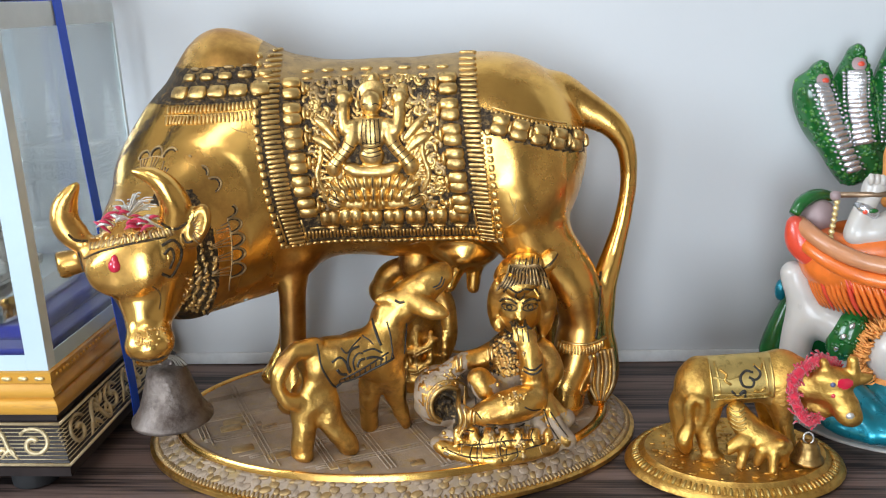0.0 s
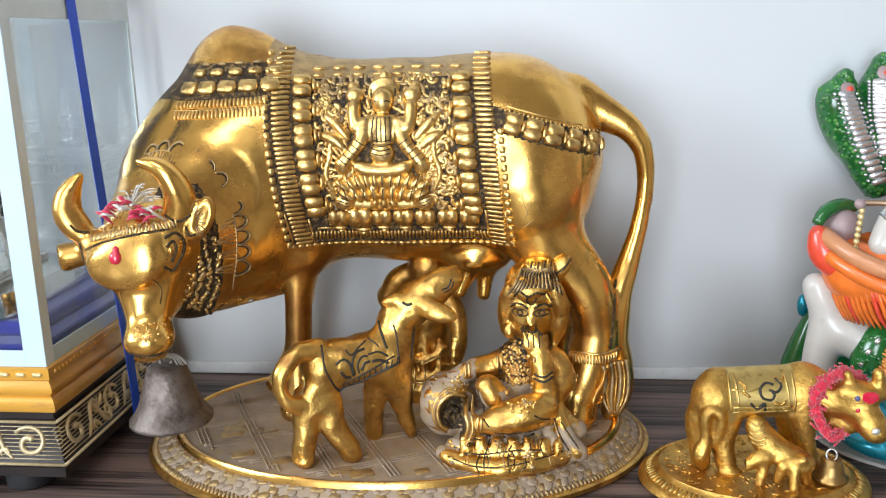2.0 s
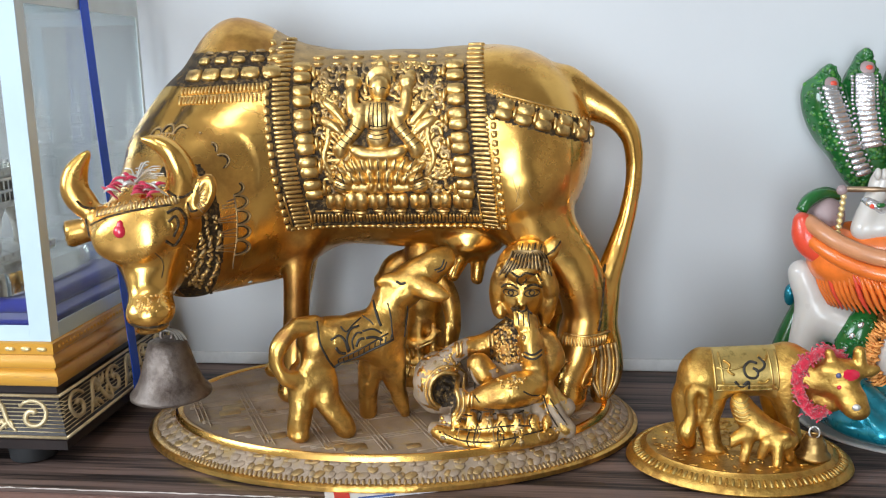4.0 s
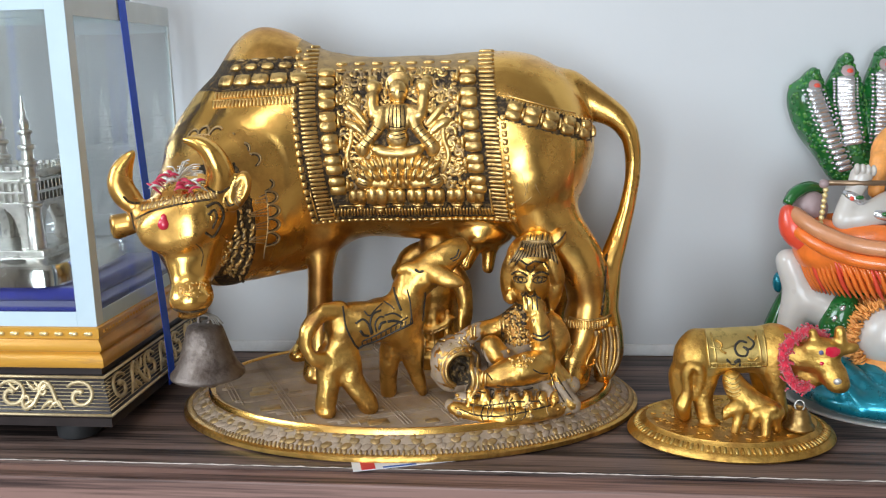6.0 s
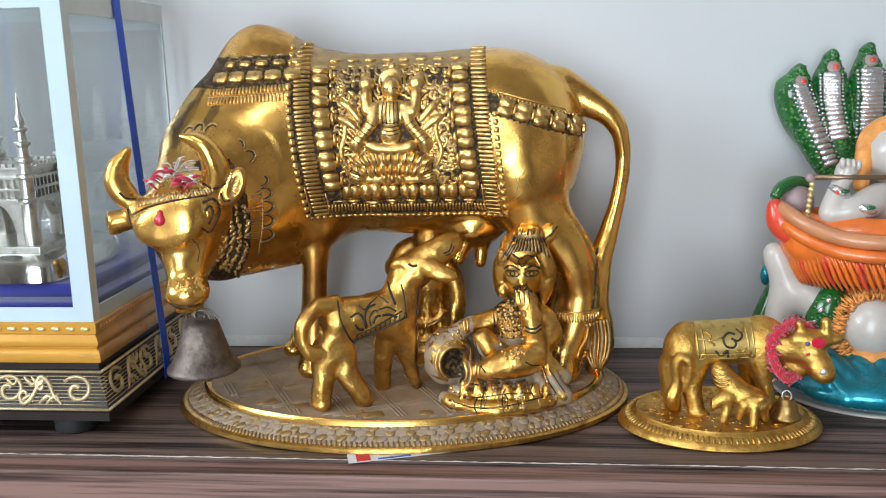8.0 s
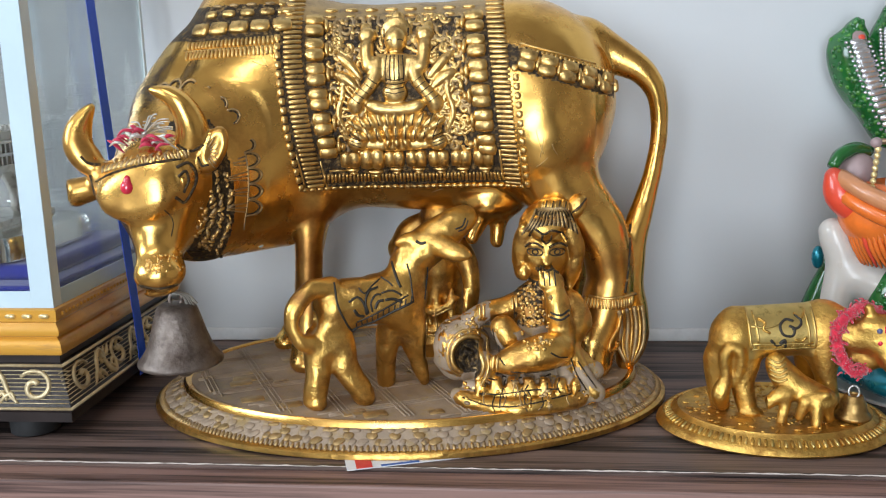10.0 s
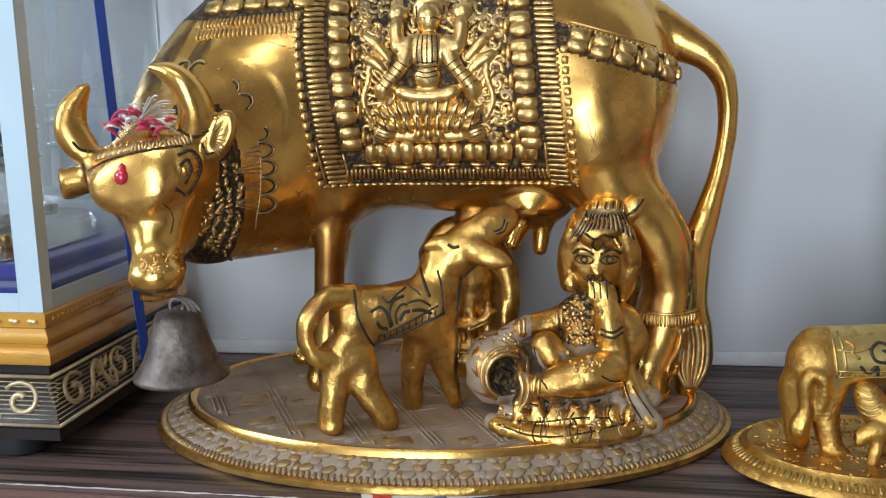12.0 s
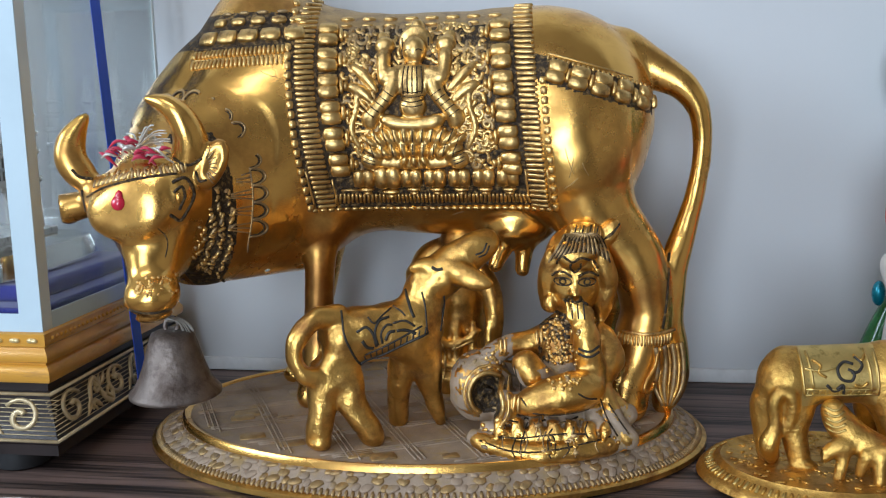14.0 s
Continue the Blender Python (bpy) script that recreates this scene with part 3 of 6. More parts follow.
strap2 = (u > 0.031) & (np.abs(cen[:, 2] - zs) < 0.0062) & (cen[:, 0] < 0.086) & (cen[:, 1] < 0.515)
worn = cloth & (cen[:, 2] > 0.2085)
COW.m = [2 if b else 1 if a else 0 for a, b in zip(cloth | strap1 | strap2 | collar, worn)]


def stud(u, z, r, tw=0.0, e=1.0, m=ORN, lift=0.0, seg=(8, 5), shear_=True):
    p, n = on_cow(u + ((0.172 - z) * 0.1 if shear_ else 0), z)
    if p is not None:
        COW.blob(p + n * lift, r, m, skin_frame(n, tw), e, seg)


def line(pts, r, m=ORN, lift=0.0, shear_=True, steps=5, sides=6, behind=0.0):
    q, _ = spline([(a, 0, b) for a, b in pts], 1.0, steps)
    out = []
    for a, _, b in q:
        p, n = on_cow(a + ((0.172 - b) * 0.1 if shear_ else 0), b)
        if p is not None and p.y > behind:
            out.append((p + n * lift)[:])
    run = []
    for q in out + [None]:
        if q is None or (run and math.dist(q, run[-1]) > 0.005):
            if len(run) > 2:
                COW.tube(run, r, m, sides)
            run = []
        if q is not None:
            run.append(q)


def pot(u, z, s=1.0, tw=0.0, shear_=True):
    """A small vase-shaped boss with a waist and a foot."""
    c, s_ = math.cos(tw), math.sin(tw)
    for du, dv, r, e in ((-0.0018, 0.0008, (0.0024, 0.0037, 0.0024), 0.5), (0.0018, 0.0008, (0.0024, 0.0037, 0.0024), 0.5), (0, -0.0034, (0.0029, 0.0009, 0.0020), 0.7), (0, -0.0049, (0.0017, 0.0011, 0.0017), 0.9)):
        stud(u + s * (du * c - dv * s_), z + s * (du * s_ + dv * c), [q * s for q in r], tw, e, shear_=shear_)


ZB = 0.1190
# side borders: chain of beads, ladder of bars, bosses
z = 0.2225
while z > ZB + 0.001:
    stud(-0.0858, z, (0.0017, 0.0020, 0.0014), 0, 0.55)
    if z < 0.183:
        stud(0.0345, z, (0.0017, 0.0020, 0.0015), 0, 0.55)
    z -= 0.0046
rng_bar = random.Random(77)
z = 0.2245
while z > ZB + 0.002:
    stud(-0.0785, z, (0.0050, 0.0010, 0.0012), 0.03 + rng_bar.uniform(-0.04, 0.04), 0.4)
    stud(0.0272, z, (0.0050, 0.0010, 0.0012), -0.03 + rng_bar.uniform(-0.04, 0.04), 0.4)
    z -= 0.0025
for u_ in (-0.0838, -0.0733, 0.0220, 0.0325):
    line([(u_, 0.226), (u_, 0.20), (u_, 0.17), (u_, 0.14), (u_, ZB + 0.001)], 0.0006)
for j in range(6):
    pot(-0.0668, 0.2050 - j * 0.0124, 1.42, math.pi / 2)
    pot(0.0148, 0.2050 - j * 0.0124, 1.42, -math.pi / 2)
# bottom border
for j in range(7):
    pot(-0.0575 + j * 0.0118, 0.1350, (1.62 if j == 1 else 1.32))
u_ = -0.0735
while u_ < 0.0225:
    stud(u_, 0.1255, (0.00075, 0.0030, 0.0013), 0, 0.6)
    u_ += 0.00195
u_ = -0.0840
while u_ < 0.034:
    stud(u_, ZB + 0.0010, (0.0020, 0.0012, 0.0012), 0, 0.8)
    u_ += 0.0036
line([(-0.075, 0.1297), (-0.05, 0.1297), (-0.02, 0.1297), (0.022, 0.1297)], 0.0006)
line([(-0.075, 0.1215), (-0.05, 0.1212), (-0.02, 0.1212), (0.022, 0.1215)], 0.0006)
# top border under the spine
for j in range(8):
    stud(-0.060 + j * 0.0105, 0.2135, (0.0036, 0.0014, 0.0013), 0, 0.7)
    stud(-0.060 + j * 0.0105, 0.2100, (0.0030, 0.0009, 0.0011), 0, 0.7)
# scrollwork ground
rng = random.Random(21)
for j in range(430):
    u_, z = rng.uniform(-0.061, 0.009), rng.uniform(0.141, 0.209)
    if abs(u_ + 0.027) < 0.017 and z < 0.192 and abs(u_ + 0.027) < 0.012 + (0.196 - z) * 0.4:
        continue
    r, a0, turn_ = rng.uniform(0.0016, 0.0042), rng.uniform(0, 6.28), rng.choice((-1, 1)) * rng.uniform(2.5, 5.0)
    line([(u_ + r * (1 - 0.12 * q) * math.cos(a0 + turn_ * q / 5), z + r * (1 - 0.12 * q) * math.sin(a0 + turn_ * q / 5)) for q in range(6)], rng.uniform(0.0009, 0.0014), ORN if j % 3 else DULL, -0.0004, steps=2, sides=6)
for sgn in (-1, 1):
    for j in range(9):
        a = -0.3 + j * 0.22
        u0, z0 = -0.027 + sgn * 0.0185, 0.160
        line([(u0 + sgn * 0.004 * math.cos(a), z0 + 0.010 * math.sin(a)), (u0 + sgn * (0.009 + j * 0.0003) * math.cos(a), z0 + 0.017 * math.sin(a)), (u0 + sgn * 0.0135 * math.cos(a), z0 + 0.024 * math.sin(a))], 0.0011, ORN, -0.0002, steps=3)
# seated relief figure on a lotus, kept plain, fused into one raised piece
rel = Clay((-0.060, 0.455, 0.134), (0.008, 0.500, 0.219), 0.0006)


def rp(x, z, lift=0.0):
    p, n = on_cow(x, z)
    return np.array(p + n * lift)


def rball(x, z, r, tilt=0.0, k=0.0015, lift=0.0):
    rel.ball(rp(x, z, lift), (r[0], r[2], r[1]), (0, tilt, 0), k)


def rlimb(pts, radii, k=0.0012, lift=0.0008):
    rel.limb([rp(x, z, lift) for x, z in pts], radii, k, 4)


UC = -0.0280
rball(UC, 0.1805, (0.0082, 0.0095, 0.0046))
rball(UC, 0.1700, (0.0068, 0.0060, 0.0044))
rball(UC, 0.1870, (0.0098, 0.0036, 0.0040))
rball(UC, 0.1960, (0.0060, 0.0072, 0.0056), lift=0.001)
rball(UC, 0.2030, (0.0062, 0.0040, 0.0048))
rball(UC, 0.2075, (0.0036, 0.0050, 0.0036))
rball(UC, 0.2000, (0.0085, 0.0090, 0.0022))
for sg in (-1, 1):
    rlimb([(UC + sg * 0.0085, 0.1860), (UC + sg * 0.0135, 0.1830), (UC + sg * 0.0150, 0.1900), (UC + sg * 0.0150, 0.1945)], [0.0030, 0.0029, 0.0026, 0.0028])
    rball(UC + sg * 0.0152, 0.1990, (0.0050, 0.0048, 0.0040), sg * 20)
    rball(UC + sg * 0.0165, 0.2030, (0.0030, 0.0036, 0.0026), sg * 20)
    rlimb([(UC + sg * 0.0090, 0.1830), (UC + sg * 0.0120, 0.1755), (UC + sg * 0.0165, 0.1700), (UC + sg * 0.0205, 0.1655)], [0.0032, 0.0030, 0.0027, 0.0032])
    rball(UC + sg * 0.0210, 0.1640, (0.0042, 0.0050, 0.0034), sg * 30)
    rlimb([(UC + sg * 0.0130, 0.1640), (UC + sg * 0.0080, 0.1622), (UC - sg * 0.0040, 0.1612)], [0.0026, 0.0030, 0.0018])
    rball(UC + sg * 0.0215, 0.1450, (0.0052, 0.0048, 0.0036), 0)
    rlimb([(UC + sg * 0.0260, 0.1500), (UC + sg * 0.0300, 0.1600), (UC + sg * 0.0270, 0.1720), (UC + sg * 0.0300, 0.1830)], [0.0010, 0.0013, 0.0011, 0.0006], lift=0.0)
    rlimb([(UC + sg * 0.0180, 0.1780), (UC + sg * 0.0240, 0.1850), (UC + sg * 0.0300, 0.1900)], [0.0014, 0.0022, 0.0010], lift=0.0)
    rlimb([(UC + sg * 0.0200, 0.1730), (UC + sg * 0.0255, 0.1780), (UC + sg * 0.0310, 0.1800)], [0.0014, 0.0020, 0.0010], lift=0.0)
rball(UC, 0.1560, (0.0215, 0.0040, 0.0026))
rball(UC, 0.1440, (0.0235, 0.0040, 0.0022))
for j in range(-5, 6):
    rball(UC + j * 0.0043, 0.1570 - 0.00012 * j * j, (0.0022, 0.0056, 0.0040), j * 11, 0.0005)
for j in range(-4, 5):
    rball(UC + j * 0.0049, 0.1500 - 0.00010 * j * j, (0.0024, 0.0052, 0.0046), j * 14, 0.0005)
for j in (-1, 0, 1):
    rball(UC + j * 0.0046, 0.1448, (0.0022, 0.0040, 0.0044), -j * 24, 0.0005)
RV, RF = rel.surface()
COW.add(RV, RF, ORN)
RT = BVHTree.FromPolygons(RV.tolist(), RF.tolist())


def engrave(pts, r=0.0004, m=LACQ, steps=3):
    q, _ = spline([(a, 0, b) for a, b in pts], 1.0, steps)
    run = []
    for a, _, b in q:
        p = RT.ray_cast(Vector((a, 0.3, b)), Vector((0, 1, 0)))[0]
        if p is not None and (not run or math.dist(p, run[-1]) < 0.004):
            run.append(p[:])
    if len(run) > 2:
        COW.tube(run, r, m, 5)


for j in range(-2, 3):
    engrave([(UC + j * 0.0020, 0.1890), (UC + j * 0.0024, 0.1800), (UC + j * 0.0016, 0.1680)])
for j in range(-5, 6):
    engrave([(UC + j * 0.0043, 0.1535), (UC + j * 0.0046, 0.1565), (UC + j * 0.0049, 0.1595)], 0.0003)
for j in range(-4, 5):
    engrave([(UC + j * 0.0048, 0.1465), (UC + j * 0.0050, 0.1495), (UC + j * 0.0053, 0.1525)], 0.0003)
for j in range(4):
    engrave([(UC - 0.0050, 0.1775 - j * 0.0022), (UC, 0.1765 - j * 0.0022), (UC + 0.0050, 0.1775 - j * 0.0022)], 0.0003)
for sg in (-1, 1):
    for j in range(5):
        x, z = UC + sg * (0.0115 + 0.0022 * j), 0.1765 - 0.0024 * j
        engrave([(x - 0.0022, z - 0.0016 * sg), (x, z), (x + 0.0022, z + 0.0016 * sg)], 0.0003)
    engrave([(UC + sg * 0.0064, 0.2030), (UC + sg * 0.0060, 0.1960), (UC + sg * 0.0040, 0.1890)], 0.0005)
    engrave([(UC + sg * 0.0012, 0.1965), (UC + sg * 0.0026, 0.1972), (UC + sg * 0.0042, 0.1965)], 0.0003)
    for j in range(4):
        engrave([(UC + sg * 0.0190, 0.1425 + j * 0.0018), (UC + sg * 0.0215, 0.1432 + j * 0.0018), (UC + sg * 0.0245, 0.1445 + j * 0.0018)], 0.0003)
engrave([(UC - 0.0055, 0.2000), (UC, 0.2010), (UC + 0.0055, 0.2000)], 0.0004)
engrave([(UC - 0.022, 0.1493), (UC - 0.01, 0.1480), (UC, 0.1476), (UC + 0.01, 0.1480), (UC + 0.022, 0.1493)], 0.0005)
# strap over the hump
for j in range(5):
    stud(-0.1320 + j * 0.0112, 0.2045 + 0.0004 * j, (0.0053, 0.0041, 0.0024), 0, 0.45, shear_=False)
    stud(-0.1270 + j * 0.0102, 0.2125 + 0.0003 * j, (0.0040, 0.0024, 0.0018), 0, 0.6, shear_=False)
    stud(-0.1240 + j * 0.0094, 0.2170 + 0.0003 * j, (0.0030, 0.0010, 0.0012), 0, 0.8, DULL, shear_=False)
for j in range(23):
    x = -0.137 + j * 0.0022
    stud(x, 0.1965 + 0.0001 * j, (0.00085, 0.0026, 0.0013), 0.1, 0.6, shear_=False)
    stud(x, 0.1915 + 0.0001 * j, (0.00085, 0.0030, 0.0011), 0.1, 0.6, shear_=False)
line([(-0.139, 0.1995), (-0.12, 0.1998), (-0.10, 0.200), (-0.088, 0.2005)], 0.0009, LACQ, shear_=False)
line([(-0.139, 0.1940), (-0.12, 0.1942), (-0.10, 0.195), (-0.088, 0.1955)], 0.0005, ORN, shear_=False)
# strap over the rump
for j in range(5):
    pot(0.0410 + j * 0.0102, 0.1842 - j * 0.0031, 1.32, -0.3 + math.pi / 2, shear_=False)
for j in range(22):
    stud(0.036 + j * 0.0023, 0.1915 - j * 0.00066, (0.0008, 0.0012, 0.0009), -0.3, 1.0, shear_=False)
line([(0.036, 0.1935), (0.055, 0.188), (0.072, 0.183), (0.088, 0.178)], 0.0005, ORN, shear_=False)
line([(0.036, 0.1890), (0.055, 0.1835), (0.072, 0.178), (0.088, 0.173)], 0.0005, LACQ, shear_=False)
# scalloped necklace and collar on the neck
NECK, _ = spline([(a, 0, b) for a, b in ((-0.1467, 0.1739), (-0.1371, 0.1753), (-0.1239, 0.1715), (-0.1127, 0.1634), (-0.1048, 0.1533), (-0.1020, 0.1418), (-0.1012, 0.1293), (-0.1027, 0.1164), (-0.1062, 0.1028))], 1.0, 8)
NECK = NECK[:, [0, 2]]
for j in range(2, len(NECK) - 3, 5):
    t_ = NECK[j + 3] - NECK[j - 2]
    h_ = float(np.linalg.norm(t_)) / 2
    t_ = t_ / (2 * h_)
    o_ = np.array((-t_[1], t_[0]))
    arc = [tuple(NECK[j] + t_ * h_ * math.cos(a) + o_ * h_ * 1.25 * math.sin(a)) for a in np.linspace(3.14, 0, 7)]
    line(arc, 0.0006, DULL, 0.0001, shear_=False, steps=3, behind=0.424)
    line([tuple(NECK[j] + t_ * h_ * 0.86 * math.cos(a) + o_ * h_ * 1.02 * math.sin(a)) for a in np.linspace(3.14, 0, 7)], 0.00045, LACQ, 0.0001, shear_=False, steps=3, behind=0.424)
    for q in (-0.5, 0.0, 0.5):
        line([tuple(NECK[j] + t_ * h_ * q * f_ - o_ * h_ * (1.6 - 2.1 * (f_ - 0.4))) for f_ in (0.4, 0.8, 1.2)], 0.0004, DULL, 0.0, shear_=False, steps=2, behind=0.424)
line([tuple(q) for q in NECK], 0.0005, DULL, 0.0, shear_=False, steps=1, behind=0.424)
rng = random.Random(5)
for col in range(4):
    for j in range(44):
        a = -1.6 + j * 0.055 + rng.uniform(-0.02, 0.02)
        rr = 0.0200 + col * 0.0032 + rng.uniform(-0.0007, 0.0007)
        x, z = -0.1345 + rr * 0.9 * math.cos(a), 0.126 + rr * 1.35 * math.sin(a)
        p, n = on_cow(x, z)
        if p is not None and p.y > 0.425:
            stud(x, z, (rng.uniform(0.0011, 0.0024), rng.uniform(0.0005, 0.0010), rng.uniform(0.0008, 0.0014)), rng.uniform(0, 3), 0.7, ORN if (col + j) % 4 else DULL, shear_=False, seg=(6, 4))
# face: brow band, eye, mouth, drop-shaped stone
for j in range(30):
    a = j / 29
    stud(-0.1594 + a * 0.0423, 0.1391 + a * 0.0069 + 0.0010 * math.sin(a * 3.1), (0.0010, 0.0026, 0.0008), rng.uniform(-0.6, 0.6), 0.9, ORN if j % 2 else DULL, shear_=False, seg=(6, 4))
for pts, r in (((-0.1223, 0.1398), (-0.1177, 0.1416), (-0.1156, 0.1367), (-0.1168, 0.1299), (-0.1211, 0.1231), (-0.1234, 0.1262)), 0.0008), (((-0.1214, 0.1355), (-0.1187, 0.1379), (-0.1178, 0.1336), (-0.1201, 0.1280)), 0.0007):
    line(list(pts), r, LACQ, 0.0001, shear_=False)
stud(*(-0.1196, 0.1332), (0.0011, 0.0026, 0.0009), 0, 1.0, BRASS, shear_=False)
stud(*(-0.1445, 0.1316), (0.0032, 0.0034, 0.0022), 0, 1.0, RED, shear_=False, seg=(12, 8))
stud(*(-0.1442, 0.1338), (0.0021, 0.0036, 0.0016), 0, 1.0, RED, shear_=False)
for j in range(70):
    x, z = rng.uniform(-0.137, -0.1215), rng.uniform(0.0925, 0.0995)
    stud(x, z, (0.0008, 0.0006, 0.0006), rng.uniform(0, 3), 1.0, ORN, shear_=False, seg=(6, 4))
line([(-0.1405, 0.0863), (-0.1318, 0.0847), (-0.1242, 0.0857), (-0.1201, 0.0888)], 0.0007, LACQ, shear_=False)
for j in range(8):
    a = -0.9 + j * 0.26
    line([(-0.1102 + 0.0024 * math.cos(a), 0.1464 + 0.0040 * math.sin(a)), (-0.1102 + 0.0050 * math.cos(a), 0.1464 + 0.0085 * math.sin(a))][::1] + [(-0.1102 + 0.0058 * math.cos(a), 0.1464 + 0.0098 * math.sin(a))], 0.00035, DULL, 0.0001, shear_=False, steps=2)
for pts, r in (([(-0.1625, 0.1336), (-0.1516, 0.1381), (-0.1361, 0.1417), (-0.1203, 0.1436)], 0.0006), ([(-0.1696, 0.1455), (-0.1667, 0.1423), (-0.1617, 0.1410)], 0.0007), ([(-0.1222, 0.1500), (-0.1162, 0.1469), (-0.1105, 0.1496)], 0.0007), ([(-0.1663, 0.1364), (-0.1655, 0.1320), (-0.1641, 0.1270)], 0.0007), ([(-0.1134, 0.1442), (-0.1119, 0.1399), (-0.1087, 0.1404)], 0.0006), ([(-0.1284, 0.1204), (-0.1267, 0.1141), (-0.1279, 0.1072)], 0.0003)):
    line(pts, r, LACQ, 0.0, shear_=False)
for j in range(12):
    a = j / 11
    stud(-0.1597 + a * 0.0359, 0.1422 + a * 0.0051, (0.0016, 0.0007, 0.0007), rng.uniform(0, 3), 0.8, (DULL, ORN)[j % 2], shear_=False, seg=(6, 4))
# anklet rings and tuft strands on the near rear leg
for j in range(17):
    x = 0.0705 + j * 0.00155
    stud(x, 0.0555, (0.0007, 0.0030, 0.0012), 0, 0.7, shear_=False)
line([(0.070, 0.0590), (0.083, 0.0588), (0.098, 0.0590)], 0.0009, ORN, shear_=False)
for j in range(7):
    x = 0.0880 + j * 0.0022
    line([(x, 0.052), (x + 0.0016, 0.042), (x + 0.0010, 0.030), (0.0935 + j * 0.0006, 0.020)], 0.0013, CAST if j % 2 else DULL, shear_=False)
line([(0.089, 0.050), (0.0875, 0.042), (0.0835, 0.036), (0.0825, 0.031), (0.0865, 0.030), (0.0875, 0.034)], 0.0012, BRASS, 0.0004, shear_=False)
# dark line along the join of tail and leg, a few scratches, a pale spot on the chest
line([(0.0955, 0.0960), (0.0940, 0.0850), (0.0930, 0.0720), (0.0915, 0.0610)], 0.0008, LACQ, shear_=False)
for x, z, dx, dz in ((0.044, 0.150, 0.004, -0.012), (0.048, 0.146, -0.002, -0.010), (0.052, 0.143, 0.003, -0.006), (0.050, 0.136, -0.006, -0.005), (-0.100, 0.188, 0.008, -0.003), (-0.012, 0.116, 0.006, 0.002)):
    line([(x, z), (x + dx * 0.4, z + dz * 0.5), (x + dx, z + dz)], 0.00018, DULL, shear_=False, steps=3)
stud(*(-0.1049, 0.0898), (0.0016, 0.0010, 0.0008), 0.2, 1.0, SPOT, shear_=False)
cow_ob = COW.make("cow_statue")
tagged(cow_ob, "polished brass cow statue with ornate saddle cloth", "statue")

# ---- calf ----
calf = Clay((-0.095, 0.405, 0.008), (0.030, 0.500, 0.125), 0.00095)
calf.cone((-0.0567, 0.4400, 0.0663), (-0.0283, 0.4530, 0.0674), 0.0124, 0.0132, 0.006)
calf.ball((-0.0598, 0.4400, 0.0574), (0.0095, 0.0115, 0.0150), (0, 0, 20), 0.005)
calf.cone((-0.0261, 0.4550, 0.0599), (-0.0219, 0.4590, 0.0820), 0.0112, 0.0102, 0.006)
calf.ball((-0.0240, 0.4555, 0.0640), (0.0085, 0.0100, 0.0135), (0, 0, 0), 0.004)
calf.limb([(-0.0198, 0.4600, 0.0870), (-0.0090, 0.4620, 0.0947), (-0.0003, 0.4640, 0.1011), (0.0077, 0.4660, 0.1061)], [0.0098, 0.0094, 0.0078, 0.0058], 0.003)
calf.ball((-0.0029, 0.4630, 0.1026), (0.0080, 0.0075, 0.0050), (0, -35, 0), 0.003)
calf.limb([(-0.0091, 0.4570, 0.0944), (0.0003, 0.4520, 0.0915), (0.0093, 0.4500, 0.0893)], [0.0052, 0.0044, 0.0022], 0.003)
calf.limb([(-0.0119, 0.4580, 0.0942), (-0.0200, 0.4560, 0.0961), (-0.0269, 0.4550, 0.0950)], [0.0046, 0.0036, 0.0014], 0.003)
calf.limb([(-0.0635, 0.4340, 0.0504), (-0.0654, 0.4300, 0.0358), (-0.0676, 0.4290, 0.0199)], [0.0090, 0.0062, 0.0056], 0.005)
calf.ball((-0.0676, 0.4285, 0.0181), (0.0060, 0.0060, 0.0034), (0, 0, 0), 0.002)
calf.limb([(-0.0562, 0.4360, 0.0457), (-0.0517, 0.4340, 0.0334), (-0.0436, 0.4365, 0.0187)], [0.0086, 0.0058, 0.0056], 0.004)
calf.limb([(-0.0320, 0.4550, 0.0501), (-0.0356, 0.4590, 0.0346), (-0.0368, 0.4625, 0.0182)], [0.0068, 0.0050, 0.0048], 0.004)
calf.limb([(-0.0226, 0.4570, 0.0530), (-0.0203, 0.4610, 0.0358), (-0.0166, 0.4650, 0.0174)], [0.0086, 0.0052, 0.0030], 0.004)
calf.limb([(-0.0582, 0.4370, 0.0759), (-0.0669, 0.4290, 0.0761), (-0.0738, 0.4240, 0.0689), (-0.0751, 0.4230, 0.0593), (-0.0719, 0.4240, 0.0523), (-0.0662, 0.4280, 0.0483)], [0.0052, 0.0044, 0.0038, 0.0036, 0.0037, 0.0042], 0.0015)
calf.ball((-0.0688, 0.4280, 0.0598), (0.0042, 0.0130, 0.0056), (0, 0, 0), 0.0015, True)
KV, KF = calf.surface()
KV = KV + np.array([[noise.noise(Vector(p) * 120 + Vector((c, 0, 0))) * 0.0009 for c in (0, 7, 19)] for p in KV])
KTREE = BVHTree.FromPolygons(KV.tolist(), KF.tolist())
CALF = Mesh().add(KV, KF, CAST)


def scratch(mesh, tree, pts, r, m, lift=0.0, steps=4):
    q, _ = spline([(a, 0, b) for a, b in pts], 1.0, steps)
    out = []
    for a, _, b in q:
        p, n, _, _ = tree.ray_cast(Vector((a, 0.3, b)), Vector((0, 1, 0)))
        if p is not None:
            out.append((p - n * lift if n.y > 0 else p + n * lift)[:])
    if len(out) > 2:
        mesh.tube(out, r, m, 5)


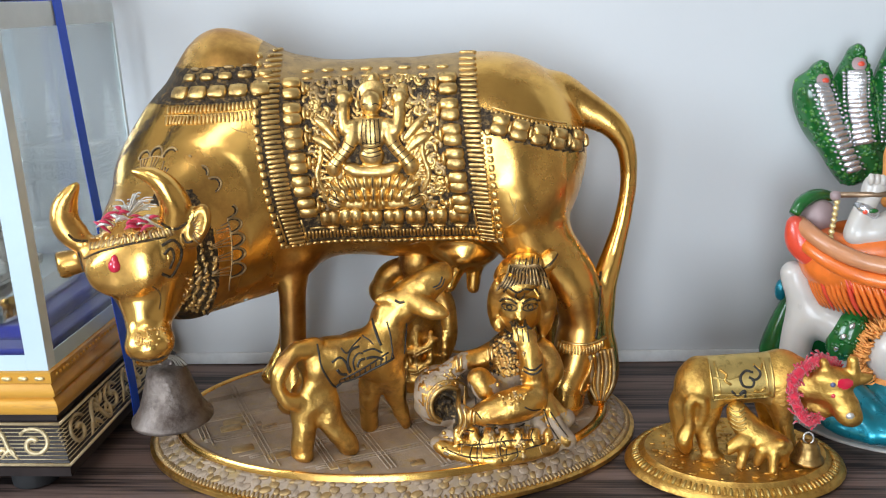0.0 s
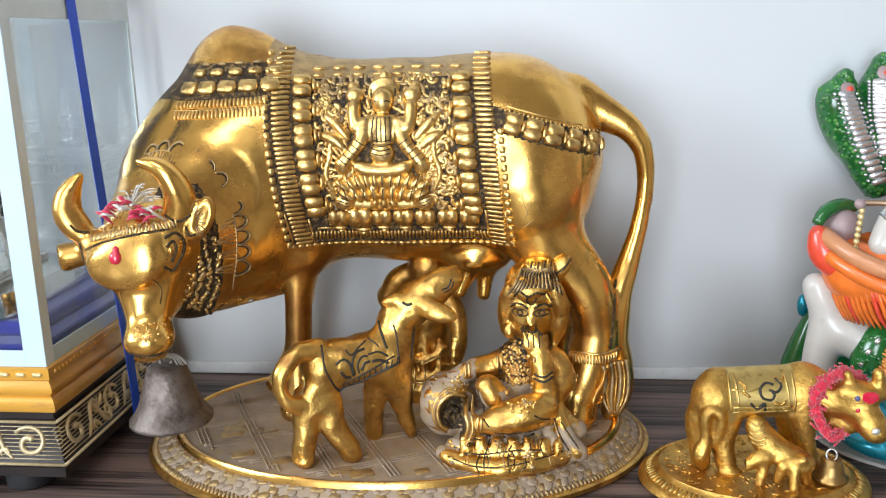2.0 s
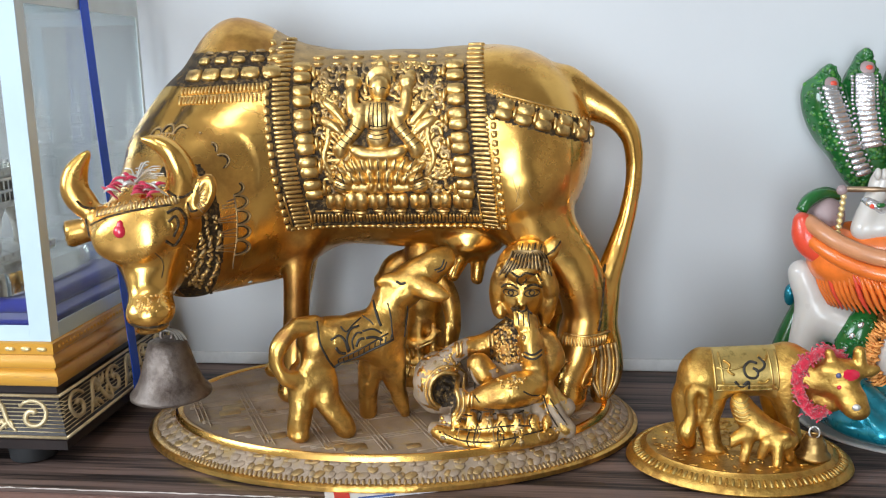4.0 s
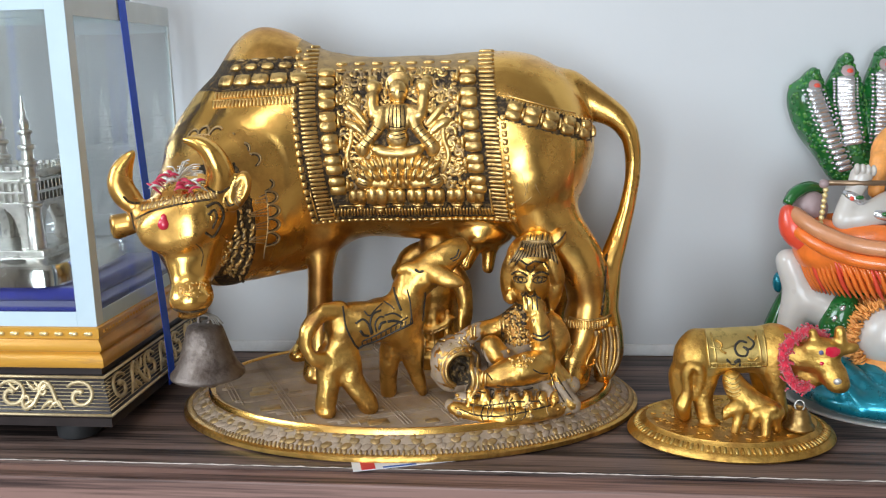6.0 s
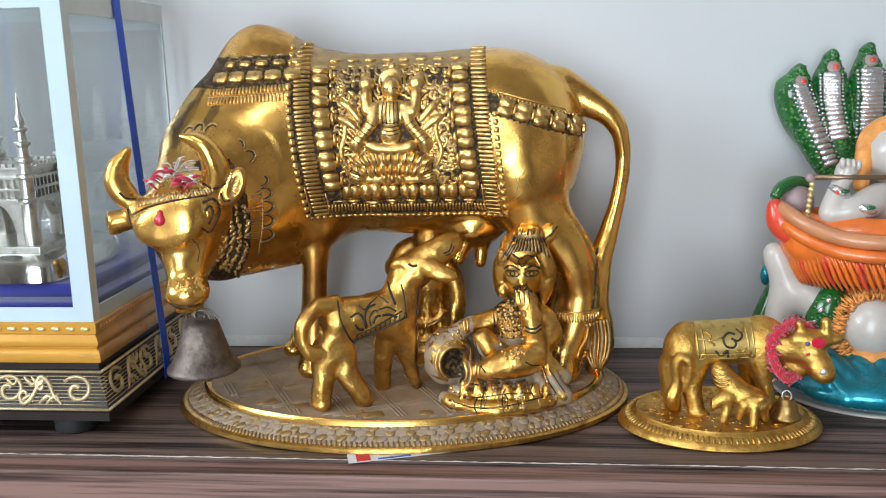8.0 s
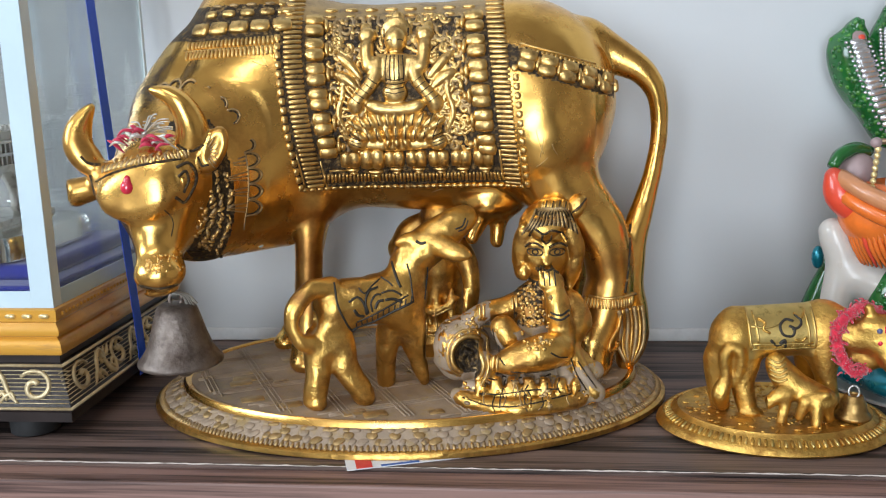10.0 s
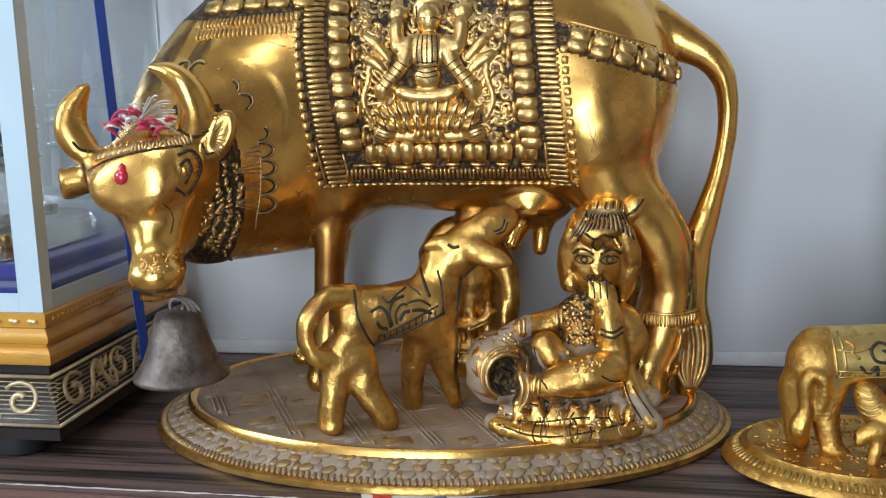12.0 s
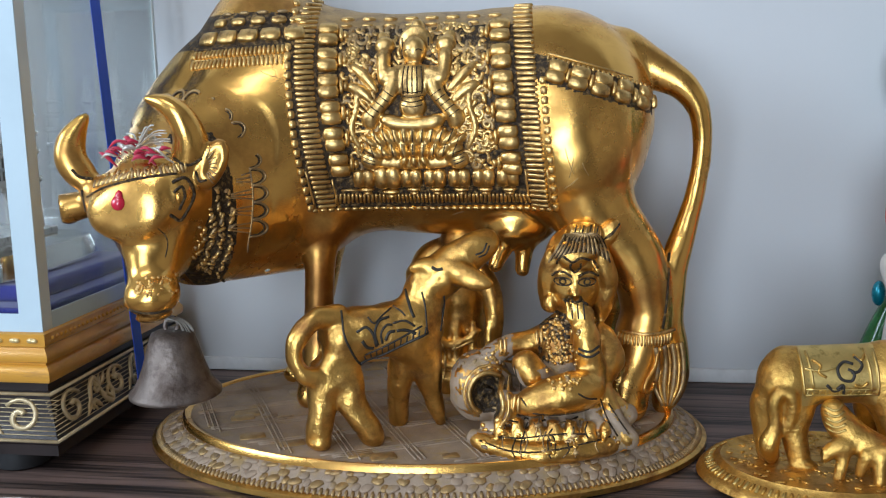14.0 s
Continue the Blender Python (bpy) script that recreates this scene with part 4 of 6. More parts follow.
for pts, r in (([(-0.0561, 0.0793), (-0.0539, 0.0699), (-0.0510, 0.0608), (-0.0487, 0.0536)], 0.0006), ([(-0.0487, 0.0536), (-0.0383, 0.0578), (-0.0283, 0.0625), (-0.0180, 0.0669)], 0.0008),
               ([(-0.0459, 0.0584), (-0.0381, 0.0618), (-0.0281, 0.0666), (-0.0205, 0.0706)], 0.0005), ([(-0.0216, 0.0852), (-0.0196, 0.0776), (-0.0180, 0.0669)], 0.0005), ([(-0.0300, 0.0852), (-0.0273, 0.0799), (-0.0242, 0.0743)], 0.0008),
               ([(-0.0486, 0.0699), (-0.0446, 0.0719), (-0.0415, 0.0685), (-0.0404, 0.0625)], 0.0007), ([(-0.0462, 0.0658), (-0.0444, 0.0625), (-0.0418, 0.0618)], 0.0008), ([(-0.0397, 0.0632), (-0.0408, 0.0692), (-0.0393, 0.0739), (-0.0353, 0.0753)], 0.0007), ([(-0.0377, 0.0638), (-0.0382, 0.0686), (-0.0361, 0.0719), (-0.0335, 0.0719)], 0.0006),
               ([(-0.0364, 0.0652), (-0.0349, 0.0686), (-0.0323, 0.0692)], 0.0008), ([(-0.0334, 0.0726), (-0.0282, 0.0733), (-0.0237, 0.0706)], 0.0006), ([(-0.0316, 0.0692), (-0.0277, 0.0692), (-0.0232, 0.0672)], 0.0008), ([(-0.0444, 0.0759), (-0.0413, 0.0732), (-0.0385, 0.0759), (-0.0351, 0.0786)], 0.0005), ([(-0.0345, 0.0793), (-0.0306, 0.0773), (-0.0281, 0.0753)], 0.0005),
               ([(0.0030, 0.1015), (0.0063, 0.1028), (0.0080, 0.1067)], 0.0005), ([(0.0043, 0.1002), (0.0075, 0.1015), (0.0092, 0.1054)], 0.0004), ([(-0.0170, 0.0964), (-0.0144, 0.0951), (-0.0118, 0.0957)], 0.0008)):
    scratch(CALF, KTREE, pts, r, INK)
for j in range(11):
    a, b = -0.0467 + j * 0.00274, 0.0547 + j * 0.00119
    scratch(CALF, KTREE, [(a, b), (a + 0.0003, b + 0.0018), (a + 0.0005, b + 0.0032)], 0.0004, INK, steps=2)
for j in range(6):
    a, b = -0.0120 + j * 0.0020, 0.0819
    scratch(CALF, KTREE, [(a, b + 0.0012 * j), (a - 0.0006, b - 0.008), (a - 0.0014, b - 0.016 + 0.001 * j)], 0.0005, INK)
tagged(CALF.make("calf_statue"), "small brass calf figure with an engraved saddle cloth", "statue")

# ---- standing figure behind the calf, kept plain ----
fig = Clay((-0.055, 0.480, 0.008), (0.015, 0.560, 0.120), 0.0011)
fig.cone((-0.0179, 0.5260, 0.0259), (-0.0153, 0.5240, 0.0678), 0.0190, 0.0165, 0.008)
fig.cone((-0.0148, 0.5240, 0.0717), (-0.0124, 0.5200, 0.0860), 0.0150, 0.0080, 0.006)
fig.ball((-0.0110, 0.5170, 0.0983), (0.0115, 0.0115, 0.0135), k=0.004)
fig.ball((-0.0103, 0.5200, 0.1075), (0.0085, 0.0085, 0.0060), k=0.004)
fig.limb([(-0.0222, 0.5220, 0.0799), (-0.0324, 0.5210, 0.0755), (-0.0377, 0.5220, 0.0799)], [0.0060, 0.0056, 0.0046], 0.004)
fig.limb([(-0.0356, 0.5220, 0.0768), (-0.0303, 0.5200, 0.0887), (-0.0212, 0.5180, 0.0952)], [0.0058, 0.0062, 0.0050], 0.004)
fig.limb([(-0.0009, 0.5160, 0.0811), (0.0051, 0.5120, 0.0707), (0.0070, 0.5110, 0.0539), (0.0051, 0.5120, 0.0401)], [0.0062, 0.0052, 0.0040, 0.0022], 0.004)
for j in range(5):
    fig.limb([(-0.0300 + j * 0.0085, 0.5080, 0.0560), (-0.0310 + j * 0.0088, 0.5065, 0.0420), (-0.0290 + j * 0.0080, 0.5075, 0.0260)], [0.0016, 0.0022, 0.0014], 0.002, 3)
fig.limb([(-0.0261, 0.5070, 0.0511), (-0.0156, 0.5050, 0.0441), (-0.0008, 0.5070, 0.0523)], [0.0012, 0.0016, 0.0012], 0.001)
fig.limb([(-0.0253, 0.5070, 0.0396), (-0.0152, 0.5050, 0.0330), (-0.0004, 0.5070, 0.0416)], [0.0012, 0.0016, 0.0012], 0.001)
fig.ball((-0.0172, 0.5200, 0.0250), (0.022, 0.015, 0.0055), k=0.004)
fv, ff = fig.surface()
FIG = Mesh().add(fv, ff, CAST)
FT = BVHTree.FromPolygons(fv.tolist(), ff.tolist())
for pts in ([(-0.030, 0.048), (-0.018, 0.042), (-0.004, 0.047)], [(-0.028, 0.036), (-0.018, 0.030), (-0.006, 0.036)], [(-0.020, 0.045), (-0.019, 0.034), (-0.021, 0.024)], [(-0.014, 0.045), (-0.013, 0.034), (-0.012, 0.024)]):
    scratch(FIG, FT, pts, 0.0008, ORN)
tagged(FIG.make("standing_figure_statue"), "plain standing brass figure behind the calf", "statue")

# ---- reclining child figure with a pot, kept plain ----
kid = Clay((-0.010, 0.405, 0.008), (0.090, 0.500, 0.125), 0.00085)
kid.ball((0.0388, 0.4485, 0.0167), (0.0365, 0.0235, 0.0075), (0, 0, 6), 0.005)
kid.ball((0.0420, 0.4570, 0.0245), (0.0310, 0.0190, 0.0125), (0, 6, 6), 0.006)
kid.cone((0.0429, 0.4700, 0.0414), (0.0437, 0.4720, 0.0594), 0.0140, 0.0115, 0.006)
kid.cone((0.0479, 0.4720, 0.0664), (0.0486, 0.4720, 0.0734), 0.0070, 0.0070, 0.003)
kid.ball((0.0487, 0.4735, 0.0870), (0.0132, 0.0145, 0.0175), (0, 0, 0), 0.003)
kid.ball((0.0501, 0.4800, 0.0988), (0.0152, 0.0158, 0.0125), (0, 0, 0), 0.002)
for pts in ([(0.0393, 0.4660, 0.1008), (0.0360, 0.4700, 0.0886), (0.0364, 0.4740, 0.0736)], [(0.0614, 0.4660, 0.0996), (0.0641, 0.4700, 0.0861), (0.0615, 0.4740, 0.0701)], [(0.0427, 0.4615, 0.1034), (0.0476, 0.4600, 0.0996), (0.0568, 0.4610, 0.1034)]):
    kid.limb(pts, [0.0040, 0.0044, 0.0034], 0.002)
kid.ball((0.0536, 0.4740, 0.1096), (0.0090, 0.0085, 0.0050), (0, 8, 0), 0.002)
kid.ball((0.0652, 0.4740, 0.1095), (0.0042, 0.0035, 0.0075), (0, 25, 0), 0.002)
kid.ball((0.0491, 0.4590, 0.0829), (0.0024, 0.0026, 0.0026), k=0.002)
kid.cone((0.0492, 0.4600, 0.0888), (0.0491, 0.4588, 0.0837), 0.0012, 0.0017, 0.002)
kid.cone((0.0416, 0.4625, 0.0913), (0.0472, 0.4602, 0.0925), 0.0014, 0.0014, 0.002)
kid.cone((0.0515, 0.4602, 0.0925), (0.0574, 0.4625, 0.0916), 0.0014, 0.0014, 0.002)
kid.ball((0.0373, 0.4660, 0.0767), (0.0034, 0.0034, 0.0046), k=0.001)
# arm to the pot
kid.limb([(0.0364, 0.4680, 0.0598), (0.0277, 0.4650, 0.0571), (0.0187, 0.4620, 0.0569), (0.0091, 0.4580, 0.0528)], [0.0068, 0.0056, 0.0046, 0.0044], 0.004)
# raised arm, palm before the mouth
kid.limb([(0.0613, 0.4680, 0.0605), (0.0649, 0.4610, 0.0521), (0.0571, 0.4530, 0.0442)], [0.0062, 0.0068, 0.0066], 0.004)
kid.limb([(0.0565, 0.4510, 0.0456), (0.0549, 0.4490, 0.0592), (0.0536, 0.4500, 0.0684)], [0.0066, 0.0056, 0.0048], 0.003)
kid.ball((0.0520, 0.4520, 0.0736), (0.0060, 0.0040, 0.0072), (0, -12, 0), 0.002)
for j in range(4):
    kid.cone((0.0466 + j * 0.0028, 0.4500, 0.0735), (0.0453 + j * 0.0026, 0.4520, 0.0815 - 0.0008 * abs(j - 1.5)), 0.0015, 0.0011, 0.0006)
# legs
kid.limb([(0.0554, 0.4440, 0.0424), (0.0457, 0.4400, 0.0413), (0.0361, 0.4380, 0.0392), (0.0257, 0.4370, 0.0368)], [0.0076, 0.0084, 0.0070, 0.0048], 0.003)
kid.limb([(0.0371, 0.4580, 0.0372), (0.0307, 0.4520, 0.0444), (0.0262, 0.4510, 0.0516)], [0.0066, 0.0066, 0.0058], 0.003)
kid.ball((0.0178, 0.4380, 0.0346), (0.0054, 0.0050, 0.0082), (0, -8, 0), 0.002)
# pot lying on its side
kid.ball((0.0040, 0.4620, 0.0367), (0.0155, 0.0150, 0.0175), (0, 0, 0), 0.003)
kid.ball((0.0089, 0.4440, 0.0373), (0.0082, 0.0120, 0.0095), (0, 0, 0), 0.001, True)
for j in range(8):
    kid.ball((0.0080 + 0.0028 * math.cos(j * 2.4), 0.4540, 0.0331 + 0.0045 * math.sin(j * 2.4)), (0.0018, 0.0022, 0.0018), (0, 0, 0), 0.001)
# drape over the mat
kid.limb([(0.0604, 0.4540, 0.0432), (0.0642, 0.4460, 0.0346), (0.0679, 0.4410, 0.0279), (0.0737, 0.4400, 0.0197)], [0.0036, 0.0034, 0.0034, 0.0040], 0.002)
kid.limb([(0.0643, 0.4520, 0.0377), (0.0701, 0.4480, 0.0322), (0.0744, 0.4500, 0.0288), (0.0700, 0.4440, 0.0250)], [0.0026, 0.0028, 0.0026, 0.0022], 0.001)
kid.limb([(0.0564, 0.4460, 0.0362), (0.0586, 0.4410, 0.0278), (0.0627, 0.4380, 0.0221)], [0.0024, 0.0028, 0.0030], 0.002)
kid.limb([(0.0032, 0.4400, 0.0186), (0.0134, 0.4320, 0.0170), (0.0281, 0.4285, 0.0162), (0.0441, 0.4300, 0.0175), (0.0682, 0.4400, 0.0193)], [0.0036, 0.0040, 0.0042, 0.0038, 0.0034], 0.002)
kid.limb([(0.0078, 0.4420, 0.0234), (0.0246, 0.4350, 0.0221), (0.0424, 0.4350, 0.0230), (0.0602, 0.4400, 0.0240)], [0.0024, 0.0028, 0.0028, 0.0022], 0.001)
for j in range(13):
    x = 0.0135 + j * 0.0040
    kid.limb([(x, 0.4385, 0.0305 - 0.0002 * j), (x + 0.0014 * (-1) ** j, 0.4345, 0.0270), (x + 0.0006, 0.4325, 0.0230)], [0.0009, 0.0013, 0.0010], 0.0008, 3)
dv, df = kid.surface()
dv = dv + np.array([[noise.noise(Vector(p) * 160 + Vector((c, 0, 0))) * 0.0006 for c in (0, 7, 19)] for p in dv])
KID = Mesh()
cz = dv[df].mean(1)
KID.add(dv, df, CAST)
KID.mats += [DUSTY, LACQ, DULL]
dark = []
for c in cz:
    hollow = ((c[0] - 0.0087) / 0.0084) ** 2 + ((c[2] - 0.0366) / 0.0096) ** 2 < 1 and c[1] < 0.4575
    dust = noise.noise(Vector(c) * 130) * 0.5 + noise.noise(Vector(c) * 420) * 0.4
    low = c[2] < 0.034 and c[1] > 0.436
    chest = c[2] < 0.072 and 0.032 < c[0] < 0.056 and c[1] > 0.4555
    lap = c[2] < 0.050 and 0.016 < c[0] < 0.058 and c[1] > 0.4455 and dust > -0.35
    pot_dust = c[0] < 0.020 and c[2] > 0.03 and dust > -0.1
    dark.append(2 if hollow else 2 if chest and c[2] > 0.049 and dust > 0.0 else 1 if lap or pot_dust or (low and dust > -0.25) else 0)
KID.m = dark
DT = BVHTree.FromPolygons(dv.tolist(), df.tolist())


def kid_stud(x, z, r, tw=0.0, m=ORN, e=0.9):
    p, n, _, _ = DT.ray_cast(Vector((x, 0.3, z)), Vector((0, 1, 0)))
    if p is not None:
        KID.blob(p, r, m, skin_frame(n if n.y < 0 else -n, tw), e, (8, 5))


rng = random.Random(9)
for j in range(26):
    q = -1.0 + j / 12.5
    scratch(KID, DT, [(0.0530 + 0.0035 * q, 0.1105), (0.0522 + 0.0085 * q, 0.1085), (0.0515 + 0.0122 * q, 0.1050 - 0.0030 * q * q), (0.0508 + 0.0142 * q, 0.1030 - 0.0060 * q * q)], (0.0006, 0.0004)[j % 2], (DULL, LACQ)[j % 2], 0.0, 4)
scratch(KID, DT, [(0.0404, 0.0965), (0.0427, 0.1012), (0.0476, 0.0985), (0.0515, 0.1005), (0.0568, 0.0984), (0.0597, 0.0944)], 0.0007, LACQ)
for j in range(9):
    a = 0.0536 + 0.0017 * (j - 4)
    scratch(KID, DT, [(a, 0.1085), (a + 0.0004, 0.1110), (a + 0.0010, 0.1135)], 0.0005, (ORN, LACQ)[j % 2], 0.0, 3)
for j in range(5):
    scratch(KID, DT, [(0.0622, 0.1067), (0.0660 + 0.0009 * j, 0.1090 + 0.0012 * j), (0.0680 + 0.0006 * j, 0.1120 + 0.0010 * j)], 0.0004, LACQ, 0.0, 3)
for s_ in (-1, 1):
    ex, ez = 0.0489 + s_ * 0.0056, 0.0884
    for w, h, rad in ((0.0040, 0.0019, 0.00045), (0.0014, 0.0013, 0.0005)):
        scratch(KID, DT, [(ex + w * math.cos(a), ez + h * math.sin(a)) for a in np.linspace(0, 6.28, 11)], rad, LACQ)
    scratch(KID, DT, [(ex - s_ * 0.0042, ez + 0.0026), (ex - s_ * 0.001, ez + 0.0044), (ex + s_ * 0.0024, ez + 0.0043), (ex + s_ * 0.0052, ez + 0.0022)], 0.0007, LACQ)
scratch(KID, DT, [(0.0470, 0.0978), (0.0469, 0.0951), (0.0489, 0.0931), (0.0512, 0.0951), (0.0515, 0.0978)], 0.0006, LACQ)
scratch(KID, DT, [(0.0435, 0.0795), (0.0465, 0.0812), (0.0491, 0.0806), (0.0517, 0.0812), (0.0547, 0.0795)], 0.0008, LACQ)
for j in range(3):
    a = 0.0479 + j * 0.0027
    scratch(KID, DT, [(a, 0.0735), (a - 0.0003, 0.0770), (a - 0.0006, 0.0800)], 0.0004, INK, 0.0, 3)
for d in (0, 8):
    scratch(KID, DT, [((0.0507, 0.0609)[0], (0.0507, 0.0609)[1] - d * 0.0003), ((0.0555, 0.0599)[0], (0.0555, 0.0599)[1] - d * 0.0003), ((0.0598, 0.0619)[0], (0.0598, 0.0619)[1] - d * 0.0003)], 0.0006, INK)
for j in range(70):
    kid_stud(rng.uniform(0.0360, 0.0520), rng.uniform(0.0470, 0.0690), (rng.uniform(0.0008, 0.0016), 0.0008, 0.0012), rng.uniform(0, 3), (ORN, CAST, DULL)[j % 3])
for r_ in range(3):
    for j in range(12):
        kid_stud(0.0335 + 0.0036 * r_ + 0.0006 * j, 0.0700 - 0.0022 * j, (0.0011, 0.0011, 0.0011))
for x, z in ((0.0146, 0.0578), (0.0166, 0.0581), (0.0314, 0.0613), (0.0334, 0.0620), (0.0224, 0.0378), (0.0243, 0.0378)):
    kid_stud(x, z, (0.0009, 0.0044, 0.0014))
for a_, r in ((1.0, 0.0015), (1.28, 0.0009)):
    scratch(KID, DT, [(0.0087 + 0.0086 * a_ * math.cos(a), 0.0366 + 0.0100 * a_ * math.sin(a)) for a in np.linspace(-0.9, 4.3, 16)], r, ORN, 0.0, 3)
for j in range(34):
    x, z = rng.uniform(0.006, 0.070), rng.uniform(0.018, 0.030)
    kid_stud(x, z, (rng.uniform(0.0010, 0.0022), rng.uniform(0.0006, 0.0012), 0.0008), rng.uniform(-0.4, 0.4), CAST if j % 3 else DULL)
for j in range(26):
    kid_stud(rng.uniform(-0.004, 0.016), rng.uniform(0.047, 0.056), (0.0014, 0.0010, 0.0007), rng.uniform(0, 3), ORN if j % 2 else DUSTY)
# black and dull lines along the folds of mat and drape
rng = random.Random(19)
for pts in ([(0.0066, 0.0202), (0.0247, 0.0185), (0.0425, 0.0201), (0.0649, 0.0229)], [(0.0079, 0.0228), (0.0229, 0.0224), (0.0408, 0.0247), (0.0586, 0.0254)], [(0.0164, 0.0298), (0.0312, 0.0287), (0.0505, 0.0295)], [(0.0305, 0.0341), (0.0425, 0.0328), (0.0554, 0.0343)], [(0.0603, 0.0390), (0.0628, 0.0319), (0.0682, 0.0231)], [(0.0642, 0.0363), (0.0687, 0.0302), (0.0731, 0.0241)], [(0.0215, 0.0513), (0.0234, 0.0437), (0.0280, 0.0374)], [(0.0505, 0.0438), (0.0545, 0.0411), (0.0587, 0.0397)]):
    scratch(KID, DT, pts, 0.00045, LACQ)
for j in range(22):
    x, z = rng.uniform(0.012, 0.066), rng.uniform(0.0215, 0.0300)
    scratch(KID, DT, [(x, z), (x + rng.uniform(-0.002, 0.002), z - 0.003), (x + rng.uniform(-0.002, 0.002), z - 0.006)], 0.0004, (LACQ, DULL)[j % 2], 0.0, 3)
tagged(KID.make("reclining_child_statue"), "plain brass reclining child figure leaning on a pot", "statue")

# ---- bell under the muzzle ----
bell = thing("hanging_bell", (-0.1365, 0.4300, -0.0005))
tagged(bell, "dull dark bronze bell hanging under the cow's muzzle", "bell")
part("bell_body", Mesh().lathe((0, 0, 0), [(0.0150, 0.0410), (0.0204, 0.0390), (0.0212, 0.0396), (0.0211, 0.0412), (0.0190, 0.0435), (0.0166, 0.0475), (0.0145, 0.0530), (0.0127, 0.0590), (0.0113, 0.0640), (0.0104, 0.0668), (0.0096, 0.0688), (0.0070, 0.0700), (0.0034, 0.0705)], BELL, 56), bell, sharp=70)
part("clapper", Mesh().blob((0.002, 0.0, 0.0370), (0.0052, 0.0052, 0.0056), BELL, seg=(14, 9)), bell)
part("hanging_loop", Mesh().tube([(0.0032 * math.cos(a), 0.001 * math.sin(a), 0.0722 + 0.0036 * math.sin(a)) for a in np.linspace(0, 6.28, 17)], 0.0011, BELL, 6), bell)
STRING = mat("grey_cotton_string", (0.28, 0.26, 0.23), 0.9)
rng = random.Random(3)
strings = Mesh()
for j in range(7):
    o = rng.uniform(-0.002, 0.002)
    strings.tube([(-0.1365 + o, 0.430, 0.0735), (-0.1330 + o, 0.4265 + o, 0.0760), (-0.1290 + o, 0.428 + o, 0.0740), (-0.1265 + 2 * o, 0.430, 0.0690 + o)], 0.00045, STRING, 5, 5)
    strings.tube([(-0.1365 + o, 0.4300, 0.0745), (-0.1360 + o, 0.424, 0.0790), (-0.1330 + o, 0.416, 0.0850)], 0.00045, STRING, 5, 5)
tagged(strings.make("bell_string"), "frayed grey cotton string tying the bell", "string", kind="stuff")

# ---- red threads and beads between the horns ----
TH = mat("red_cloth_petal", (0.55, 0.012, 0.06), 0.5, sheen=0.3)
SILV = mat("silver_thread", (0.72, 0.70, 0.66), 0.3, 0.6, bump=(0.5, 900))
charm = Mesh()
rng = random.Random(6)
for j in range(34):
    x = -0.1515 + 0.026 * rng.random()
    z = 0.1570 + rng.uniform(-0.0010, 0.0030) + (0.004 if -0.146 < x < -0.139 else 0)
    y = 0.4040 + rng.uniform(0, 0.008)
    a, L = rng.uniform(-0.7, 0.7), rng.uniform(0.0025, 0.0045)
    charm.tube([(x - L * math.cos(a), y, z - L * math.sin(a)), (x, y - 0.0012, z + 0.0012), (x + L * math.cos(a), y + 0.0008, z + L * math.sin(a) - 0.0008)], [0.0003, rng.uniform(0.0006, 0.0011), 0.0003], SILV if j % 3 == 0 else TH, 6, 3)
rng = random.Random(8)
for j in range(34):
    a = rng.uniform(0.3, 2.8)
    L = rng.uniform(0.008, 0.014)
    charm.tube([(-0.1385, 0.410, 0.1610), (-0.1385 + 0.5 * L * math.cos(a), 0.419 + rng.uniform(-0.002, 0.002), 0.1590 + 0.8 * L * math.sin(a)), (-0.1380 + L * math.cos(a), 0.419, 0.1585 + L * math.sin(a) * 0.9)], 0.0004, SILV, 4, 3)
charm.v = [q + np.array((0.0015, 0.0, -0.0062)) for q in charm.v]
tagged(charm.make("horn_tassel"), "red petals and silver threads laid between the horns", "tassel")

# ---- card under the base ----
CARDW = mat("white_card", (0.78, 0.79, 0.82), 0.45, vary=0.03)
CARDR = mat("red_print", (0.65, 0.04, 0.05), 0.45)
CARDB = mat("blue_print", (0.03, 0.12, 0.42), 0.45)
card = thing("printed_card", (-0.0415, 0.3935, 0.0))
card.rotation_euler = (0, 0, radians(17))
tagged(card, "white printed card with red and blue print under the statue base", "card")
part("card_sheet", Mesh().box((-0.004, -0.0035, 0.0002), (0.075, 0.030, 0.0007), CARDW), card, smooth=False)
part("red_panel", Mesh().box((0.0005, -0.0034, 0.0007), (0.0080, 0.020, 0.0009), CARDR), card, smooth=False)
part("blue_band", Mesh().box((0.026, -0.0010, 0.0007), (0.0735, 0.0100, 0.0009), CARDB), card, smooth=False)
part("blue_stripe", Mesh().box((0.012, -0.0034, 0.0007), (0.030, -0.0018, 0.0009), CARDB), card, smooth=False)
for j in range(3):
    part("print_bar", Mesh().box((0.034 + j * 0.011, 0.0030, 0.0009), (0.042 + j * 0.011, 0.0052, 0.0010), CARDW), card, smooth=False)

